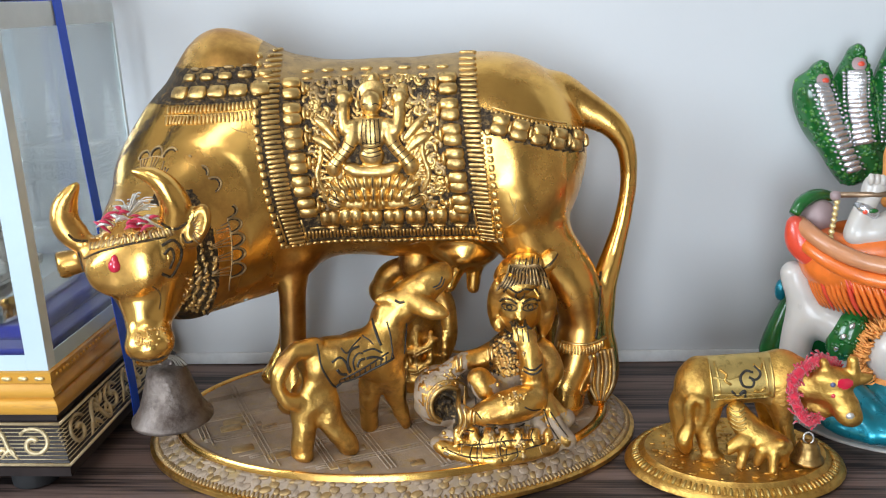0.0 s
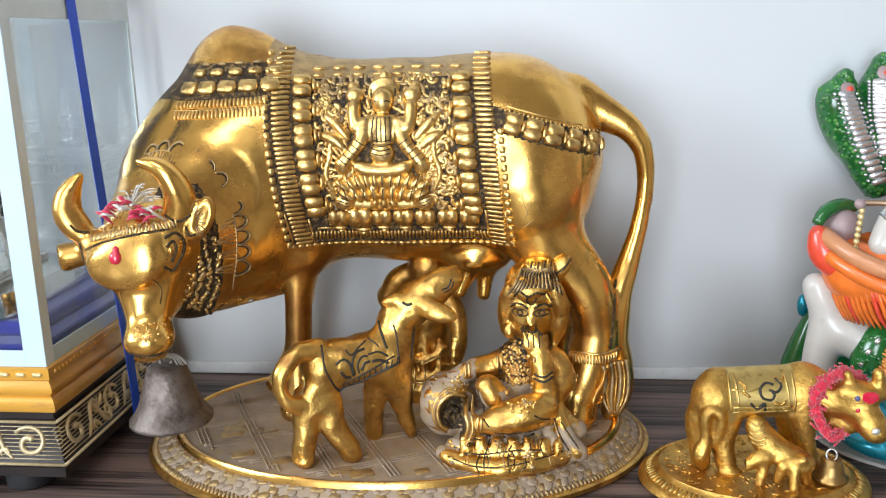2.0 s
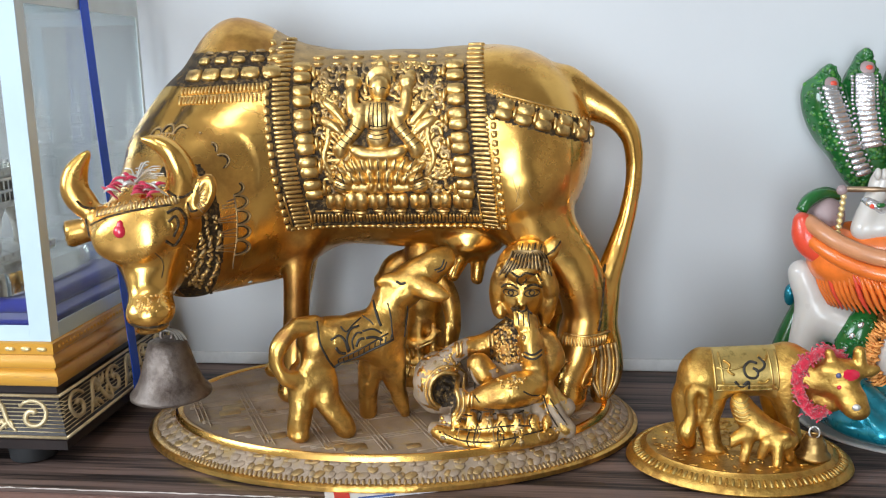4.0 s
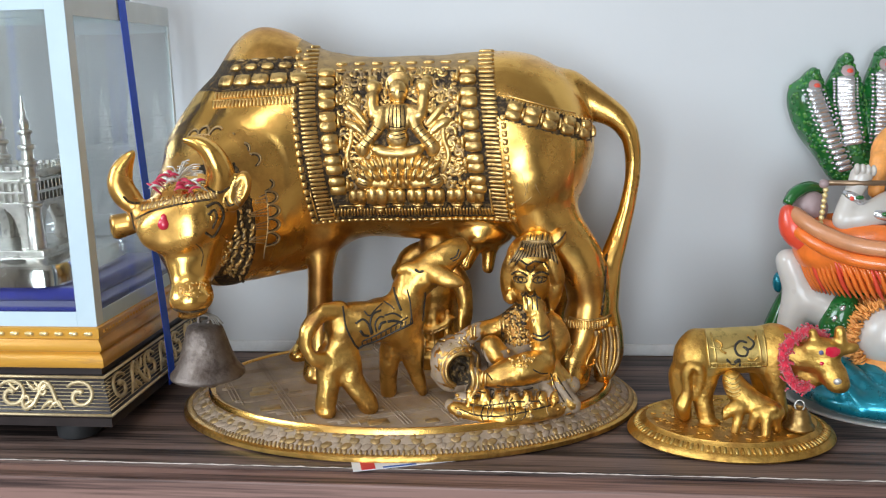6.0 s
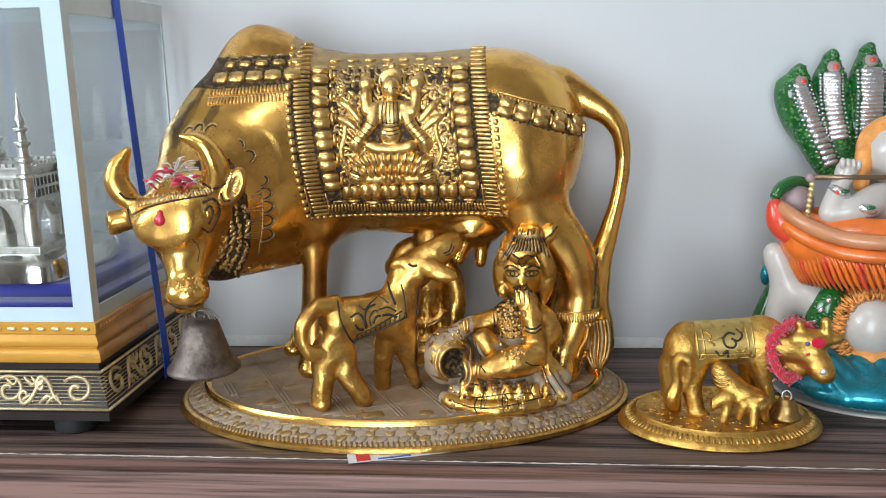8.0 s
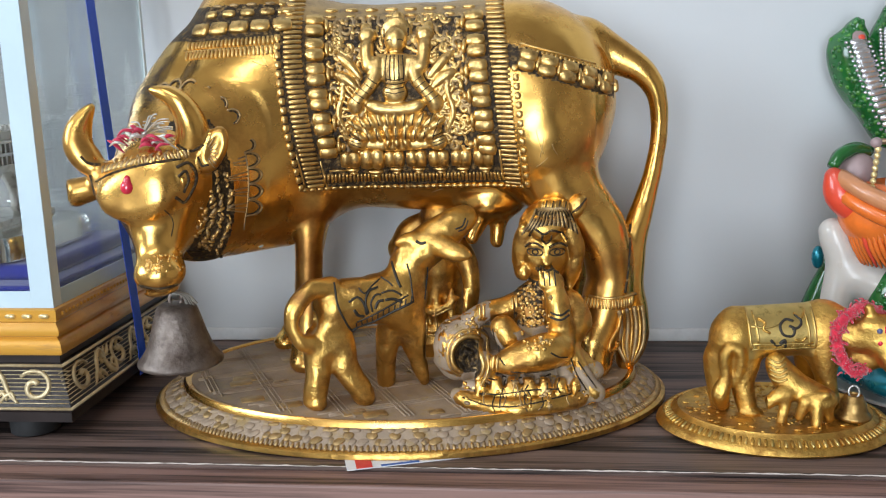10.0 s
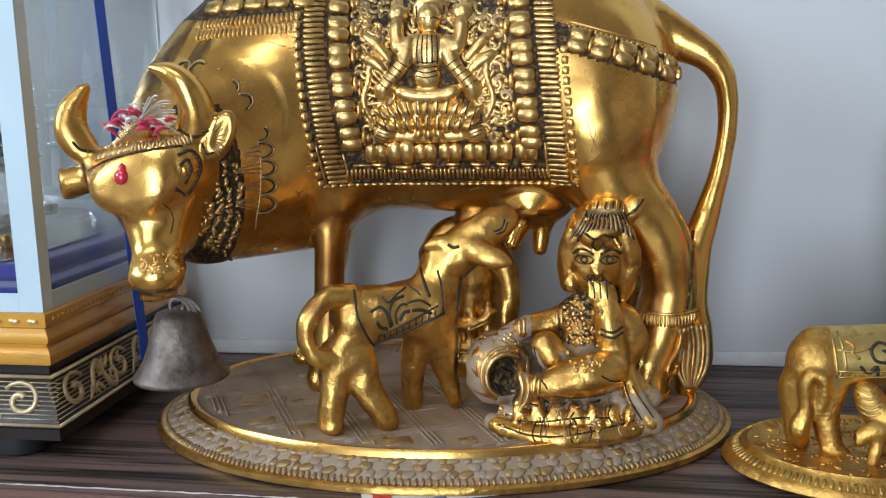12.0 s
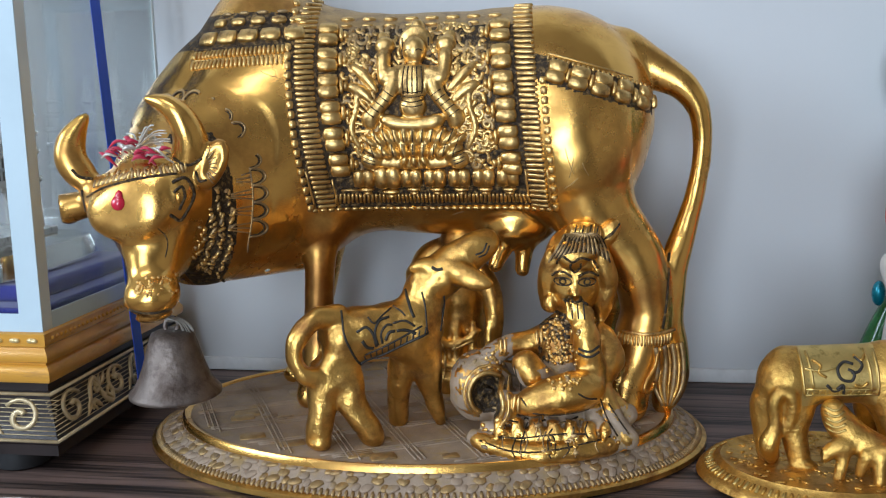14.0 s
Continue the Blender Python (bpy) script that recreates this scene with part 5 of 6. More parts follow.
# ---- small cow figurine ----
SC = (0.163, 0.4525)
sbase = thing("figurine_base")
tagged(sbase, "small oval gilded figurine base with a notched skirt", "statue base")
SB = Mesh()
SB.lathe((SC[0], SC[1], 0), [(0.0, 0.0), (0.96, 0.0), (1.0, 0.0016), (0.985, 0.0036), (0.95, 0.0050), (0.84, 0.0078), (0.815, 0.0094), (0.79, 0.0090), (0.77, 0.0082), (0.4, 0.0086), (0.02, 0.0086)], SMALLGOLD, 96, 0.0580, 0.0440, 0.02)
part("base_plate", SB, sbase, sharp=60)
SB = Mesh()
for i in range(110):
    a = 2 * math.pi * i / 110
    t_ = Vector((-0.0585 * math.sin(a), 0.045 * math.cos(a), 0)).normalized()
    o_ = Vector((t_.y, -t_.x, 0))
    up_ = (Vector((0, 0, 1)) * 0.42 - o_ * 0.9).normalized()
    fr = np.array([t_[:], up_[:], t_.cross(up_)[:]]).T
    SB.blob((SC[0] + 0.0585 * 0.895 * math.cos(a), SC[1] + 0.045 * 0.895 * math.sin(a), 0.0064), (0.0009, 0.0026, 0.0008), SMALLPALE if i % 2 else SMALLGOLD, fr, 0.7, (6, 4))
tagged(part("notched_skirt", SB, sbase, "row of gilded notches"), kind="stuff")
SB = Mesh()
rng = random.Random(14)
for i in range(190):
    a, s = rng.uniform(0, 6.283), 0.74 * math.sqrt(rng.random())
    SB.blob((SC[0] + 0.0585 * s * math.cos(a), SC[1] + 0.045 * s * math.sin(a), 0.0085), (rng.uniform(0.001, 0.0026), 0.0009, 0.0006), SMALLGOLD, np.array(Euler((0, 0, rng.uniform(0, 3))).to_matrix()), 0.9, (6, 4))
tagged(part("hammered_ground", SB, sbase, "rough hammered gilded ground"), kind="stuff")

sc = Clay((0.125, 0.415, 0.004), (0.236, 0.490, 0.075), 0.0008)
sc.cone((0.1455, 0.4560, 0.0465), (0.1849, 0.4580, 0.0481), 0.0120, 0.0124, 0.006)
sc.ball((0.1407, 0.4550, 0.0413), (0.0096, 0.0120, 0.0160), k=0.006)
sc.cone((0.1434, 0.4580, 0.0557), (0.1832, 0.4590, 0.0573), 0.0035, 0.0040, 0.006)
sc.ball((0.1870, 0.4590, 0.0573), (0.0062, 0.0060, 0.0052), k=0.005)
sc.ball((0.1872, 0.4580, 0.0461), (0.0085, 0.0115, 0.0125), k=0.005)
sc.limb([(0.1471, 0.4520, 0.0355), (0.1463, 0.4490, 0.0240), (0.1490, 0.4475, 0.0105)], [0.0086, 0.0052, 0.0044], 0.004)
sc.ball((0.1504, 0.4450, 0.0091), (0.0060, 0.0040, 0.0026), k=0.002)
sc.limb([(0.1363, 0.4560, 0.0334), (0.1359, 0.4550, 0.0181), (0.1372, 0.4540, 0.0091)], [0.0080, 0.0046, 0.0042], 0.004)
sc.limb([(0.1384, 0.4435, 0.0438), (0.1362, 0.4440, 0.0376), (0.1373, 0.4450, 0.0271), (0.1350, 0.4450, 0.0185), (0.1369, 0.4480, 0.0104)], [0.0022, 0.0020, 0.0022, 0.0036, 0.0020], 0.001)
sc.limb([(0.1384, 0.4435, 0.0438), (0.1434, 0.4430, 0.0413), (0.1439, 0.4440, 0.0326), (0.1413, 0.4460, 0.0233)], [0.0018, 0.0018, 0.0016, 0.0014], 0.001)
sc.limb([(0.1857, 0.4530, 0.0382), (0.1872, 0.4520, 0.0284), (0.1892, 0.4515, 0.0166), (0.1901, 0.4515, 0.0108)], [0.0080, 0.0048, 0.0042, 0.0044], 0.005)
sc.limb([(0.1827, 0.4660, 0.0338), (0.1855, 0.4680, 0.0190), (0.1869, 0.4680, 0.0091)], [0.0070, 0.0048, 0.0044], 0.005)
sc.limb([(0.1900, 0.4570, 0.0498), (0.1981, 0.4520, 0.0474), (0.2041, 0.4480, 0.0474)], [0.0112, 0.0104, 0.0085], 0.005)
sc.limb([(0.1961, 0.4510, 0.0390), (0.2026, 0.4460, 0.0367), (0.2083, 0.4430, 0.0385)], [0.0060, 0.0050, 0.0040], 0.004)
sc.cone((0.2071, 0.4450, 0.0494), (0.2136, 0.4380, 0.0416), 0.0090, 0.0068, 0.004)
sc.ball((0.2097, 0.4425, 0.0544), (0.0112, 0.0075, 0.0058), (0, 4, 0), 0.003)
sc.ball((0.2145, 0.4345, 0.0376), (0.0070, 0.0058, 0.0056), (0, 20, 0), 0.003)
sc.ball((0.1999, 0.4470, 0.0527), (0.0056, 0.0026, 0.0034), (0, -15, 0), 0.002)
sc.ball((0.2224, 0.4410, 0.0550), (0.0050, 0.0026, 0.0030), (0, -20, 0), 0.002)
sc.cone((0.2049, 0.4440, 0.0572), (0.2030, 0.4430, 0.0634), 0.0032, 0.0022, 0.002)
sc.cone((0.2175, 0.4420, 0.0579), (0.2165, 0.4410, 0.0650), 0.0036, 0.0028, 0.002)
sv, sf = sc.surface()
SCOW = Mesh().add(sv, sf, SMALLGOLD)
SCOW.mats += [SMALLPALE, RED]
cs = sv[sf].mean(1)
SCOW.m = [1 if 0.1476 < c[0] < 0.1797 and c[2] > 0.0370 else (2 if ((c[0] - 0.2116) / 0.0042) ** 2 + ((c[2] - 0.0546) / 0.0028) ** 2 < 1 and c[1] < 0.445 else 0) for c in cs]
ST = BVHTree.FromPolygons(sv.tolist(), sf.tolist())
for pts in ([(0.1476, 0.0600), (0.1479, 0.0507), (0.1488, 0.0420)], [(0.1488, 0.0420), (0.1650, 0.0421), (0.1798, 0.0429)], [(0.1493, 0.0447), (0.1649, 0.0448), (0.1788, 0.0452)], [(0.1753, 0.0608), (0.1763, 0.0525), (0.1773, 0.0429)], [(0.1790, 0.0608), (0.1794, 0.0525), (0.1801, 0.0429)], [(0.1507, 0.0594), (0.1516, 0.0521), (0.1524, 0.0454)], [(0.1490, 0.0534), (0.1559, 0.0527), (0.1620, 0.0541)]):
    scratch(SCOW, ST, pts, 0.0006, SMALLPALE, 0.0002)
for pts in ([(0.1694, 0.0555), (0.1657, 0.0561), (0.1627, 0.0534), (0.1641, 0.0495), (0.1684, 0.0488), (0.1695, 0.0521), (0.1670, 0.0535)], [(0.1683, 0.0521), (0.1714, 0.0528), (0.1731, 0.0555), (0.1705, 0.0581)], [(0.1624, 0.0448), (0.1648, 0.0468), (0.1656, 0.0428)], [(0.1580, 0.0468), (0.1612, 0.0441), (0.1648, 0.0455)]):
    scratch(SCOW, ST, pts, 0.0007, INK, 0.0002)
for pts in ([(0.1527, 0.0567), (0.1558, 0.0547), (0.1547, 0.0521), (0.1578, 0.0501)], [(0.1705, 0.0588), (0.1731, 0.0568), (0.1748, 0.0588)], [(0.1698, 0.0468), (0.1729, 0.0462), (0.1753, 0.0482)]):
    scratch(SCOW, ST, pts, 0.0007, SMALLGOLD, 0.0002)
for j in range(12):
    a = 0.1500 + j * 0.0027
    scratch(SCOW, ST, [(a, 0.0420), (a + 0.0002, 0.0434), (a + 0.0004, 0.0447)], 0.0005, SMALLPALE, 0.0002, 2)
EYE_BLUE = mat("blue_grey_paint", (0.10, 0.11, 0.22), 0.4)
for x, z, m, r in (((0.2057, 0.0542) + (EYE_BLUE, 0.0014)), ((0.2063, 0.0481) + (RED, 0.0012))):
    p, n, _, _ = ST.ray_cast(Vector((x, 0.3, z)), Vector((0, 1, 0)))
    if p is not None:
        SCOW.blob(p, (r, r * 0.6, r), m, seg=(8, 6))
SCOW.blob((0.2129, 0.4288, 0.0402), (0.0022, 0.0010, 0.0018), SILV, seg=(8, 6))
tagged(SCOW.make("small_cow_statue"), "small gilded cow figurine with red forehead mark", "statue")

sk = Clay((0.155, 0.412, 0.004), (0.205, 0.460, 0.045), 0.0008)
sk.cone((0.1685, 0.4410, 0.0248), (0.1811, 0.4360, 0.0202), 0.0072, 0.0060, 0.003)
sk.limb([(0.1681, 0.4420, 0.0258), (0.1640, 0.4440, 0.0304), (0.1614, 0.4460, 0.0354)], [0.0062, 0.0056, 0.0044], 0.003)
sk.limb([(0.1671, 0.4370, 0.0223), (0.1614, 0.4360, 0.0220), (0.1554, 0.4360, 0.0165)], [0.0032, 0.0028, 0.0020], 0.002)
sk.ball((0.1824, 0.4340, 0.0203), (0.0056, 0.0050, 0.0044), k=0.002)
sk.cone((0.1752, 0.4320, 0.0217), (0.1812, 0.4300, 0.0239), 0.0026, 0.0020, 0.002)
sk.cone((0.1648, 0.4360, 0.0213), (0.1619, 0.4335, 0.0089), 0.0028, 0.0024, 0.002)
sk.cone((0.1722, 0.4320, 0.0197), (0.1703, 0.4330, 0.0119), 0.0030, 0.0024, 0.002)
sk.cone((0.1775, 0.4310, 0.0188), (0.1771, 0.4290, 0.0090), 0.0030, 0.0026, 0.002)
sk.cone((0.1820, 0.4320, 0.0184), (0.1838, 0.4330, 0.0114), 0.0030, 0.0026, 0.002)
kv, kf = sk.surface()
SKID = Mesh().add(kv, kf, SMALLGOLD)
SKT = BVHTree.FromPolygons(kv.tolist(), kf.tolist())
for j in range(5):
    scratch(SKID, SKT, [(0.1573, 0.0375 - j * 0.0022), (0.1610, 0.0365 - j * 0.0022), (0.1647, 0.0385 - j * 0.0022)], 0.0006, SMALLPALE, 0.0002)
tagged(SKID.make("small_calf_statue"), "tiny gilded calf under the small cow figurine", "statue")

YARN = mat("red_wool_yarn", (0.62, 0.012, 0.045), 0.9, sheen=0.6, bump=(0.8, 1500), vary=0.3, scale=400)
garland = Mesh()
rng = random.Random(17)
loop = [(0.1929, 0.4440, 0.0591), (0.1881, 0.4420, 0.0532), (0.1888, 0.4410, 0.0450), (0.1914, 0.4390, 0.0381), (0.1959, 0.4380, 0.0329), (0.2013, 0.4410, 0.0332), (0.2111, 0.4560, 0.0357), (0.2166, 0.4620, 0.0473), (0.2137, 0.4560, 0.0562), (0.2027, 0.4490, 0.0626), (0.1929, 0.4440, 0.0591)]
gp, _ = spline(loop, 1.0, 10)
garland.tube(gp, 0.0026, YARN, 8)
for j in range(700):
    c = np.array(gp[rng.randrange(len(gp))]) + np.array([rng.gauss(0, 0.0013) for _ in range(3)])
    d = np.array([rng.gauss(0, 1) for _ in range(3)])
    d *= 0.0015 / np.linalg.norm(d)
    garland.tube([c - d, c + d * 0.2 + np.array([0, 0, 0.0006]), c + d], 0.00055, YARN, 4)
tagged(garland.make("yarn_garland"), "fuzzy red woollen garland round the small cow's neck", "garland")

SBELL = mat("tarnished_brass_bell", (0.40, 0.25, 0.09), 0.4, 1.0, vary=0.2, scale=150, dirt=((0.16, 0.09, 0.04), 0.35, 120))
sbell = thing("small_bell", (0.1975, 0.4400, 0.0002))
tagged(sbell, "small tarnished brass bell on the figurine base", "bell")
part("bell_body", Mesh().lathe((0, 0, 0), [(0.005, 0.0090), (0.0082, 0.0086), (0.0086, 0.0094), (0.0084, 0.0106), (0.0070, 0.0120), (0.0064, 0.0140), (0.0060, 0.0165), (0.0052, 0.0180), (0.0046, 0.0186), (0.0044, 0.0200), (0.0036, 0.0206), (0.0034, 0.0196), (0.0008, 0.0194)], SBELL, 32), sbell, sharp=60)
part("hanging_loop", Mesh().tube([(0.0026 * math.cos(a), 0.0008 * math.sin(a), 0.0218 + 0.0030 * math.sin(a)) for a in np.linspace(0, 6.28, 13)], 0.0005, SILV, 5), sbell)

# ---- glass display case with a silver four-minaret monument ----


def pane_glass(name, mirror):
    m = bpy.data.materials.new(name)
    m.use_nodes = True
    n, l = m.node_tree.nodes, m.node_tree.links
    for x in list(n):
        n.remove(x)
    out, mx, tr, gl, fr, pw, ml = (n.new(k) for k in ("ShaderNodeOutputMaterial", "ShaderNodeMixShader", "ShaderNodeBsdfTransparent", "ShaderNodeBsdfGlossy", "ShaderNodeLayerWeight", "ShaderNodeMath", "ShaderNodeMath"))
    tr.inputs[0].default_value = (0.965, 0.98, 0.978, 1)
    gl.inputs["Roughness"].default_value = 0.015
    pw.operation, ml.operation = "POWER", "MULTIPLY_ADD"
    pw.inputs[1].default_value = 5.0
    ml.inputs[1].default_value, ml.inputs[2].default_value = 0.95 - mirror, mirror
    l.new(fr.outputs["Facing"], pw.inputs[0])
    l.new(pw.outputs[0], ml.inputs[0])
    l.new(ml.outputs[0], mx.inputs[0])
    l.new(tr.outputs[0], mx.inputs[1])
    l.new(gl.outputs[0], mx.inputs[2])
    l.new(mx.outputs[0], out.inputs[0])
    return m


GLASS = pane_glass("clear_glass", 0.045)
BACKGLASS = pane_glass("half_mirrored_glass", 0.28)
TAPE = mat("pale_blue_edge_paper", (0.55, 0.68, 0.76), 0.35, vary=0.04, scale=30, bump=(0.1, 200))
TAPE2 = mat("grey_edge_paper", (0.70, 0.77, 0.79), 0.45, vary=0.06, scale=40)
GOLDWOOD = mat("yellow_varnished_moulding", (0.66, 0.33, 0.045), 0.30, 0.15, coat=0.5, vary=0.15, scale=40, stretch=(0.3, 1, 3), dirt=((0.36, 0.17, 0.03), 0.15, 60))
BEADS = mat("pale_gilt", (0.85, 0.68, 0.34), 0.3, 0.6)
DARKWOOD = mat("black_brown_moulding", (0.022, 0.014, 0.013), 0.35, vary=0.3, scale=50)
GILT = mat("pale_gilt_relief", (0.62, 0.50, 0.30), 0.35, 0.5, vary=0.2, scale=150, bump=(0.4, 500))
RUBBER = mat("black_rubber", (0.012, 0.012, 0.013), 0.6)
VELVET = mat("royal_blue_velvet", (0.012, 0.018, 0.22), 0.85, sheen=0.6, vary=0.2, scale=60)
SILVER = mat("silver_metal", (0.70, 0.68, 0.64), 0.28, 1.0, vary=0.12, scale=120, dirt=((0.30, 0.28, 0.25), 0.25, 220), bump=(0.4, 600))
TRAY = mat("polished_silver_tray", (0.78, 0.77, 0.74), 0.12, 1.0, vary=0.05)
RIBBON = mat("blue_satin_ribbon", (0.004, 0.075, 0.72), 0.5, sheen=0.0, vary=0.12, scale=200, stretch=(6, 6, 0.3))

GX0, GX1, GY0, GY1, GZ0, GZ1 = -0.353, -0.2000, 0.4270, 0.5640, 0.0680, 0.2515
case = thing("glass_display_case")
tagged(case, "glass display case with pale blue taped edges on a gilt plinth", "display case")
t_ = 0.003
for lo, hi in (((GX0, GY0, GZ0), (GX1, GY0 + t_, GZ1)), ((GX1 - t_, GY0 + t_, GZ0), (GX1, GY1 - t_, GZ1)), ((GX0, GY0 + t_, GZ0), (GX0 + t_, GY1 - t_, GZ1)), ((GX0, GY1 - t_, GZ0), (GX1, GY1, GZ1)), ((GX0, GY0, GZ1), (GX1, GY1, GZ1 + t_))):
    p = part("glass_pane", Mesh().box(lo, hi, BACKGLASS if lo[1] > 0.5 else GLASS), case, smooth=False)
    p.visible_shadow = False
W = 0.0108


def edge_tape(lo, hi, m=TAPE):
    part("edge_tape", Mesh().box(lo, hi, m, 0.0002), case, smooth=False)


f0 = GY0 - 0.0007
edge_tape((GX1 - W, f0, GZ0), (GX1 + 0.0008, GY0 - 0.0001, GZ1 + 0.0035))
edge_tape((GX0, f0, GZ0), (GX0 + W, GY0 - 0.0001, GZ1 + 0.0035))
edge_tape((GX0 + W, f0, GZ0), (GX1 - W, GY0 - 0.0001, GZ0 + 0.0088))
edge_tape((GX0 + W, f0, GZ1 - 0.0060), (GX1 - W, GY0 - 0.0001, GZ1 + 0.0035))
s0, s1 = GX1 + 0.0001, GX1 + 0.0008
edge_tape((s0, GY0, GZ0), (s1, GY0 + 0.0075, GZ1 - 0.009), TAPE2)
edge_tape((s0, GY1 - 0.0030, GZ0), (s1, GY1, GZ1 - 0.009), TAPE2)
edge_tape((s0, GY0 + 0.0075, GZ0), (s1, GY1 - 0.0030, GZ0 + 0.0085), TAPE)
edge_tape((s0, GY0, GZ1 - 0.009), (s1, GY1, GZ1 + 0.0035), TAPE2)
edge_tape((GX0, GY1 + 0.0001, GZ0), (GX0 + W, GY1 + 0.0008, GZ1 + 0.0035), TAPE2)
edge_tape((GX1 - 0.0030, GY1 + 0.0001, GZ0), (GX1, GY1 + 0.0008, GZ1 + 0.0035), TAPE2)
edge_tape((GX0 + W, GY1 + 0.0001, GZ1 - 0.005), (GX1 - 0.003, GY1 + 0.0008, GZ1 + 0.0035), TAPE2)
edge_tape((GX0, GY0, GZ1 + 0.0031), (GX1, GY0 + 0.008, GZ1 + 0.0038), TAPE)
edge_tape((GX1 - 0.008, GY0 + 0.008, GZ1 + 0.0031), (GX1, GY1, GZ1 + 0.0038), TAPE2)
# plinth: gilt ogee moulding over a dark carved moulding on feet
ring = (GX0, GY0, GX1, GY1)
ogee = part("ogee_moulding", Mesh().extrude([(0.0006, 0.0440), (0.0036, 0.0440), (0.0044, 0.0455), (0.0044, 0.0490), (0.0030, 0.0512), (0.0010, 0.0522), (0.0010, 0.0530), (0.0030, 0.0540), (0.0036, 0.0556), (0.0034, 0.0572), (0.0016, 0.0592), (0.0010, 0.0604), (0.0022, 0.0614), (0.0024, 0.0672), (0.0012, 0.0680)], ring, GOLDWOOD), case, "yellow varnished ogee moulding", sharp=35)
for j in range(17):
    part("gilt_bead", Mesh().blob((GX1 - 0.004 - j * 0.0090, GY0 - 0.0024, 0.0642), (0.0030, 0.0011, 0.0013), BEADS, e=0.8, seg=(8, 5)), ogee, "pale gilt bead" if j == 0 else "")
for j in range(34):
    part("carved_bead", Mesh().blob((GX1 + 0.0024, GY0 + 0.004 + j * 0.0039, 0.0642), (0.0009, 0.0012, 0.0012), GOLDWOOD, seg=(6, 4)), ogee)
part("recess", Mesh().extrude([(-0.002, 0.0380), (0.0012, 0.0380), (0.0012, 0.0441), (-0.002, 0.0441)], ring, DARKWOOD), case, "dark recess between the mouldings", smooth=False)
PO, PZ0, PZ1 = 0.0088, 0.0160, 0.0392
carved = part("carved_moulding", Mesh().extrude([(0.0, 0.0098), (0.0080, 0.0098), (0.0080, PZ0 - 0.001), (PO, PZ0), (PO, PZ0 + 0.0015), (PO - 0.0012, PZ0 + 0.003), (0.0026, PZ1 - 0.003), (0.0030, PZ1), (0.0, PZ1 + 0.0003)], ring, DARKWOOD), case, "black carved moulding with gilt scrolls", sharp=35)


def plinth_point(side, s, v):
    """side 0 front, 1 right: s along from the front right corner, v up the face from 0 to 1."""
    o = PO - 0.0012 - v * (PO - 0.0038) + 0.0002
    z = PZ0 + 0.003 + v * (PZ1 - PZ0 - 0.006)
    return (GX1 - s + PO, GY0 - o, z) if side == 0 else (GX1 + o, GY0 + s - PO, z)


for side, length in ((0, 0.165), (1, 0.152)):
    scroll = Mesh()
    for j in range(9):
        v = 0.04 + j * 0.115
        part("gilt_rib", Mesh().tube([plinth_point(side, 0.002 + (length - 0.004) * q / 8, v) for q in range(9)], 0.00030, GILT, 4), carved)
    for z in (PZ0 + 0.0012, PZ1 - 0.0008):
        e = PO if z < 0.02 else 0.0032
        pts = [(GX1 + e, GY0 - e, z), (GX0, GY0 - e, z)] if side == 0 else [(GX1 + e, GY0 - e, z), (GX1 + e, GY1, z)]
        scroll.tube(pts, 0.0009, GILT, 6)
    k = 0
    while 0.020 + k * 0.042 < length - 0.014:
        s0_ = 0.020 + k * 0.042
        k += 1
        q = [plinth_point(side, s0_ + (0.0098 - 0.0078 * a / 8) * math.cos(a + 0.6), 0.50 + (0.50 - 0.40 * a / 8) * math.sin(a + 0.6)) for a in np.linspace(0, 8, 26)]
        scroll.tube(q, np.linspace(0.0011, 0.0017, 26), GILT, 6)
        for b0, sgn in ((0.0150, 1), (0.0250, -1)):
            p0 = s0_ + b0
            stem = [(p0 - 0.006, 0.5 - 0.46 * sgn), (p0 - 0.001, 0.5 - 0.20 * sgn), (p0 + 0.003, 0.5 + 0.26 * sgn), (p0 + 0.008, 0.5 + 0.44 * sgn), (p0 + 0.0105, 0.5 + 0.16 * sgn), (p0 + 0.0075, 0.5 + 0.02 * sgn), (p0 + 0.0060, 0.5 + 0.18 * sgn)]
            scroll.tube([plinth_point(side, a, min(1.0, max(0.0, v))) for a, v in stem], [0.0006, 0.0012, 0.0015, 0.0014, 0.0013, 0.0011, 0.0008], GILT, 6, 4)
            for d_, w_ in ((-0.0045, 0.9), (0.0, 1.1), (0.0120, 0.8)):
                leaf = [(p0 + d_, 0.5 - 0.40 * sgn), (p0 + d_ + 0.0024, 0.5 - 0.18 * sgn), (p0 + d_ + 0.0058, 0.5 - 0.30 * sgn), (p0 + d_ + 0.0086, 0.5 - 0.46 * sgn)]
                scroll.tube([plinth_point(side, a, min(1.0, max(0.0, v))) for a, v in leaf], [0.0005, 0.0012 * w_, 0.0013 * w_, 0.0004], GILT, 6, 4)
    part("gilt_scroll", scroll, carved, "pale gilt carved scrolls")
for fx, fy in ((GX1 - 0.020, GY0 + 0.006), (GX0 + 0.020, GY0 + 0.006), (GX1 - 0.020, GY1 - 0.010), (GX0 + 0.020, GY1 - 0.010)):
    part("foot", Mesh().lathe((fx, fy, 0), [(0.0105, 0.0), (0.0125, 0.001), (0.0132, 0.0099), (0.004, 0.0099)], RUBBER, 28), case, "black rubber foot", sharp=40)
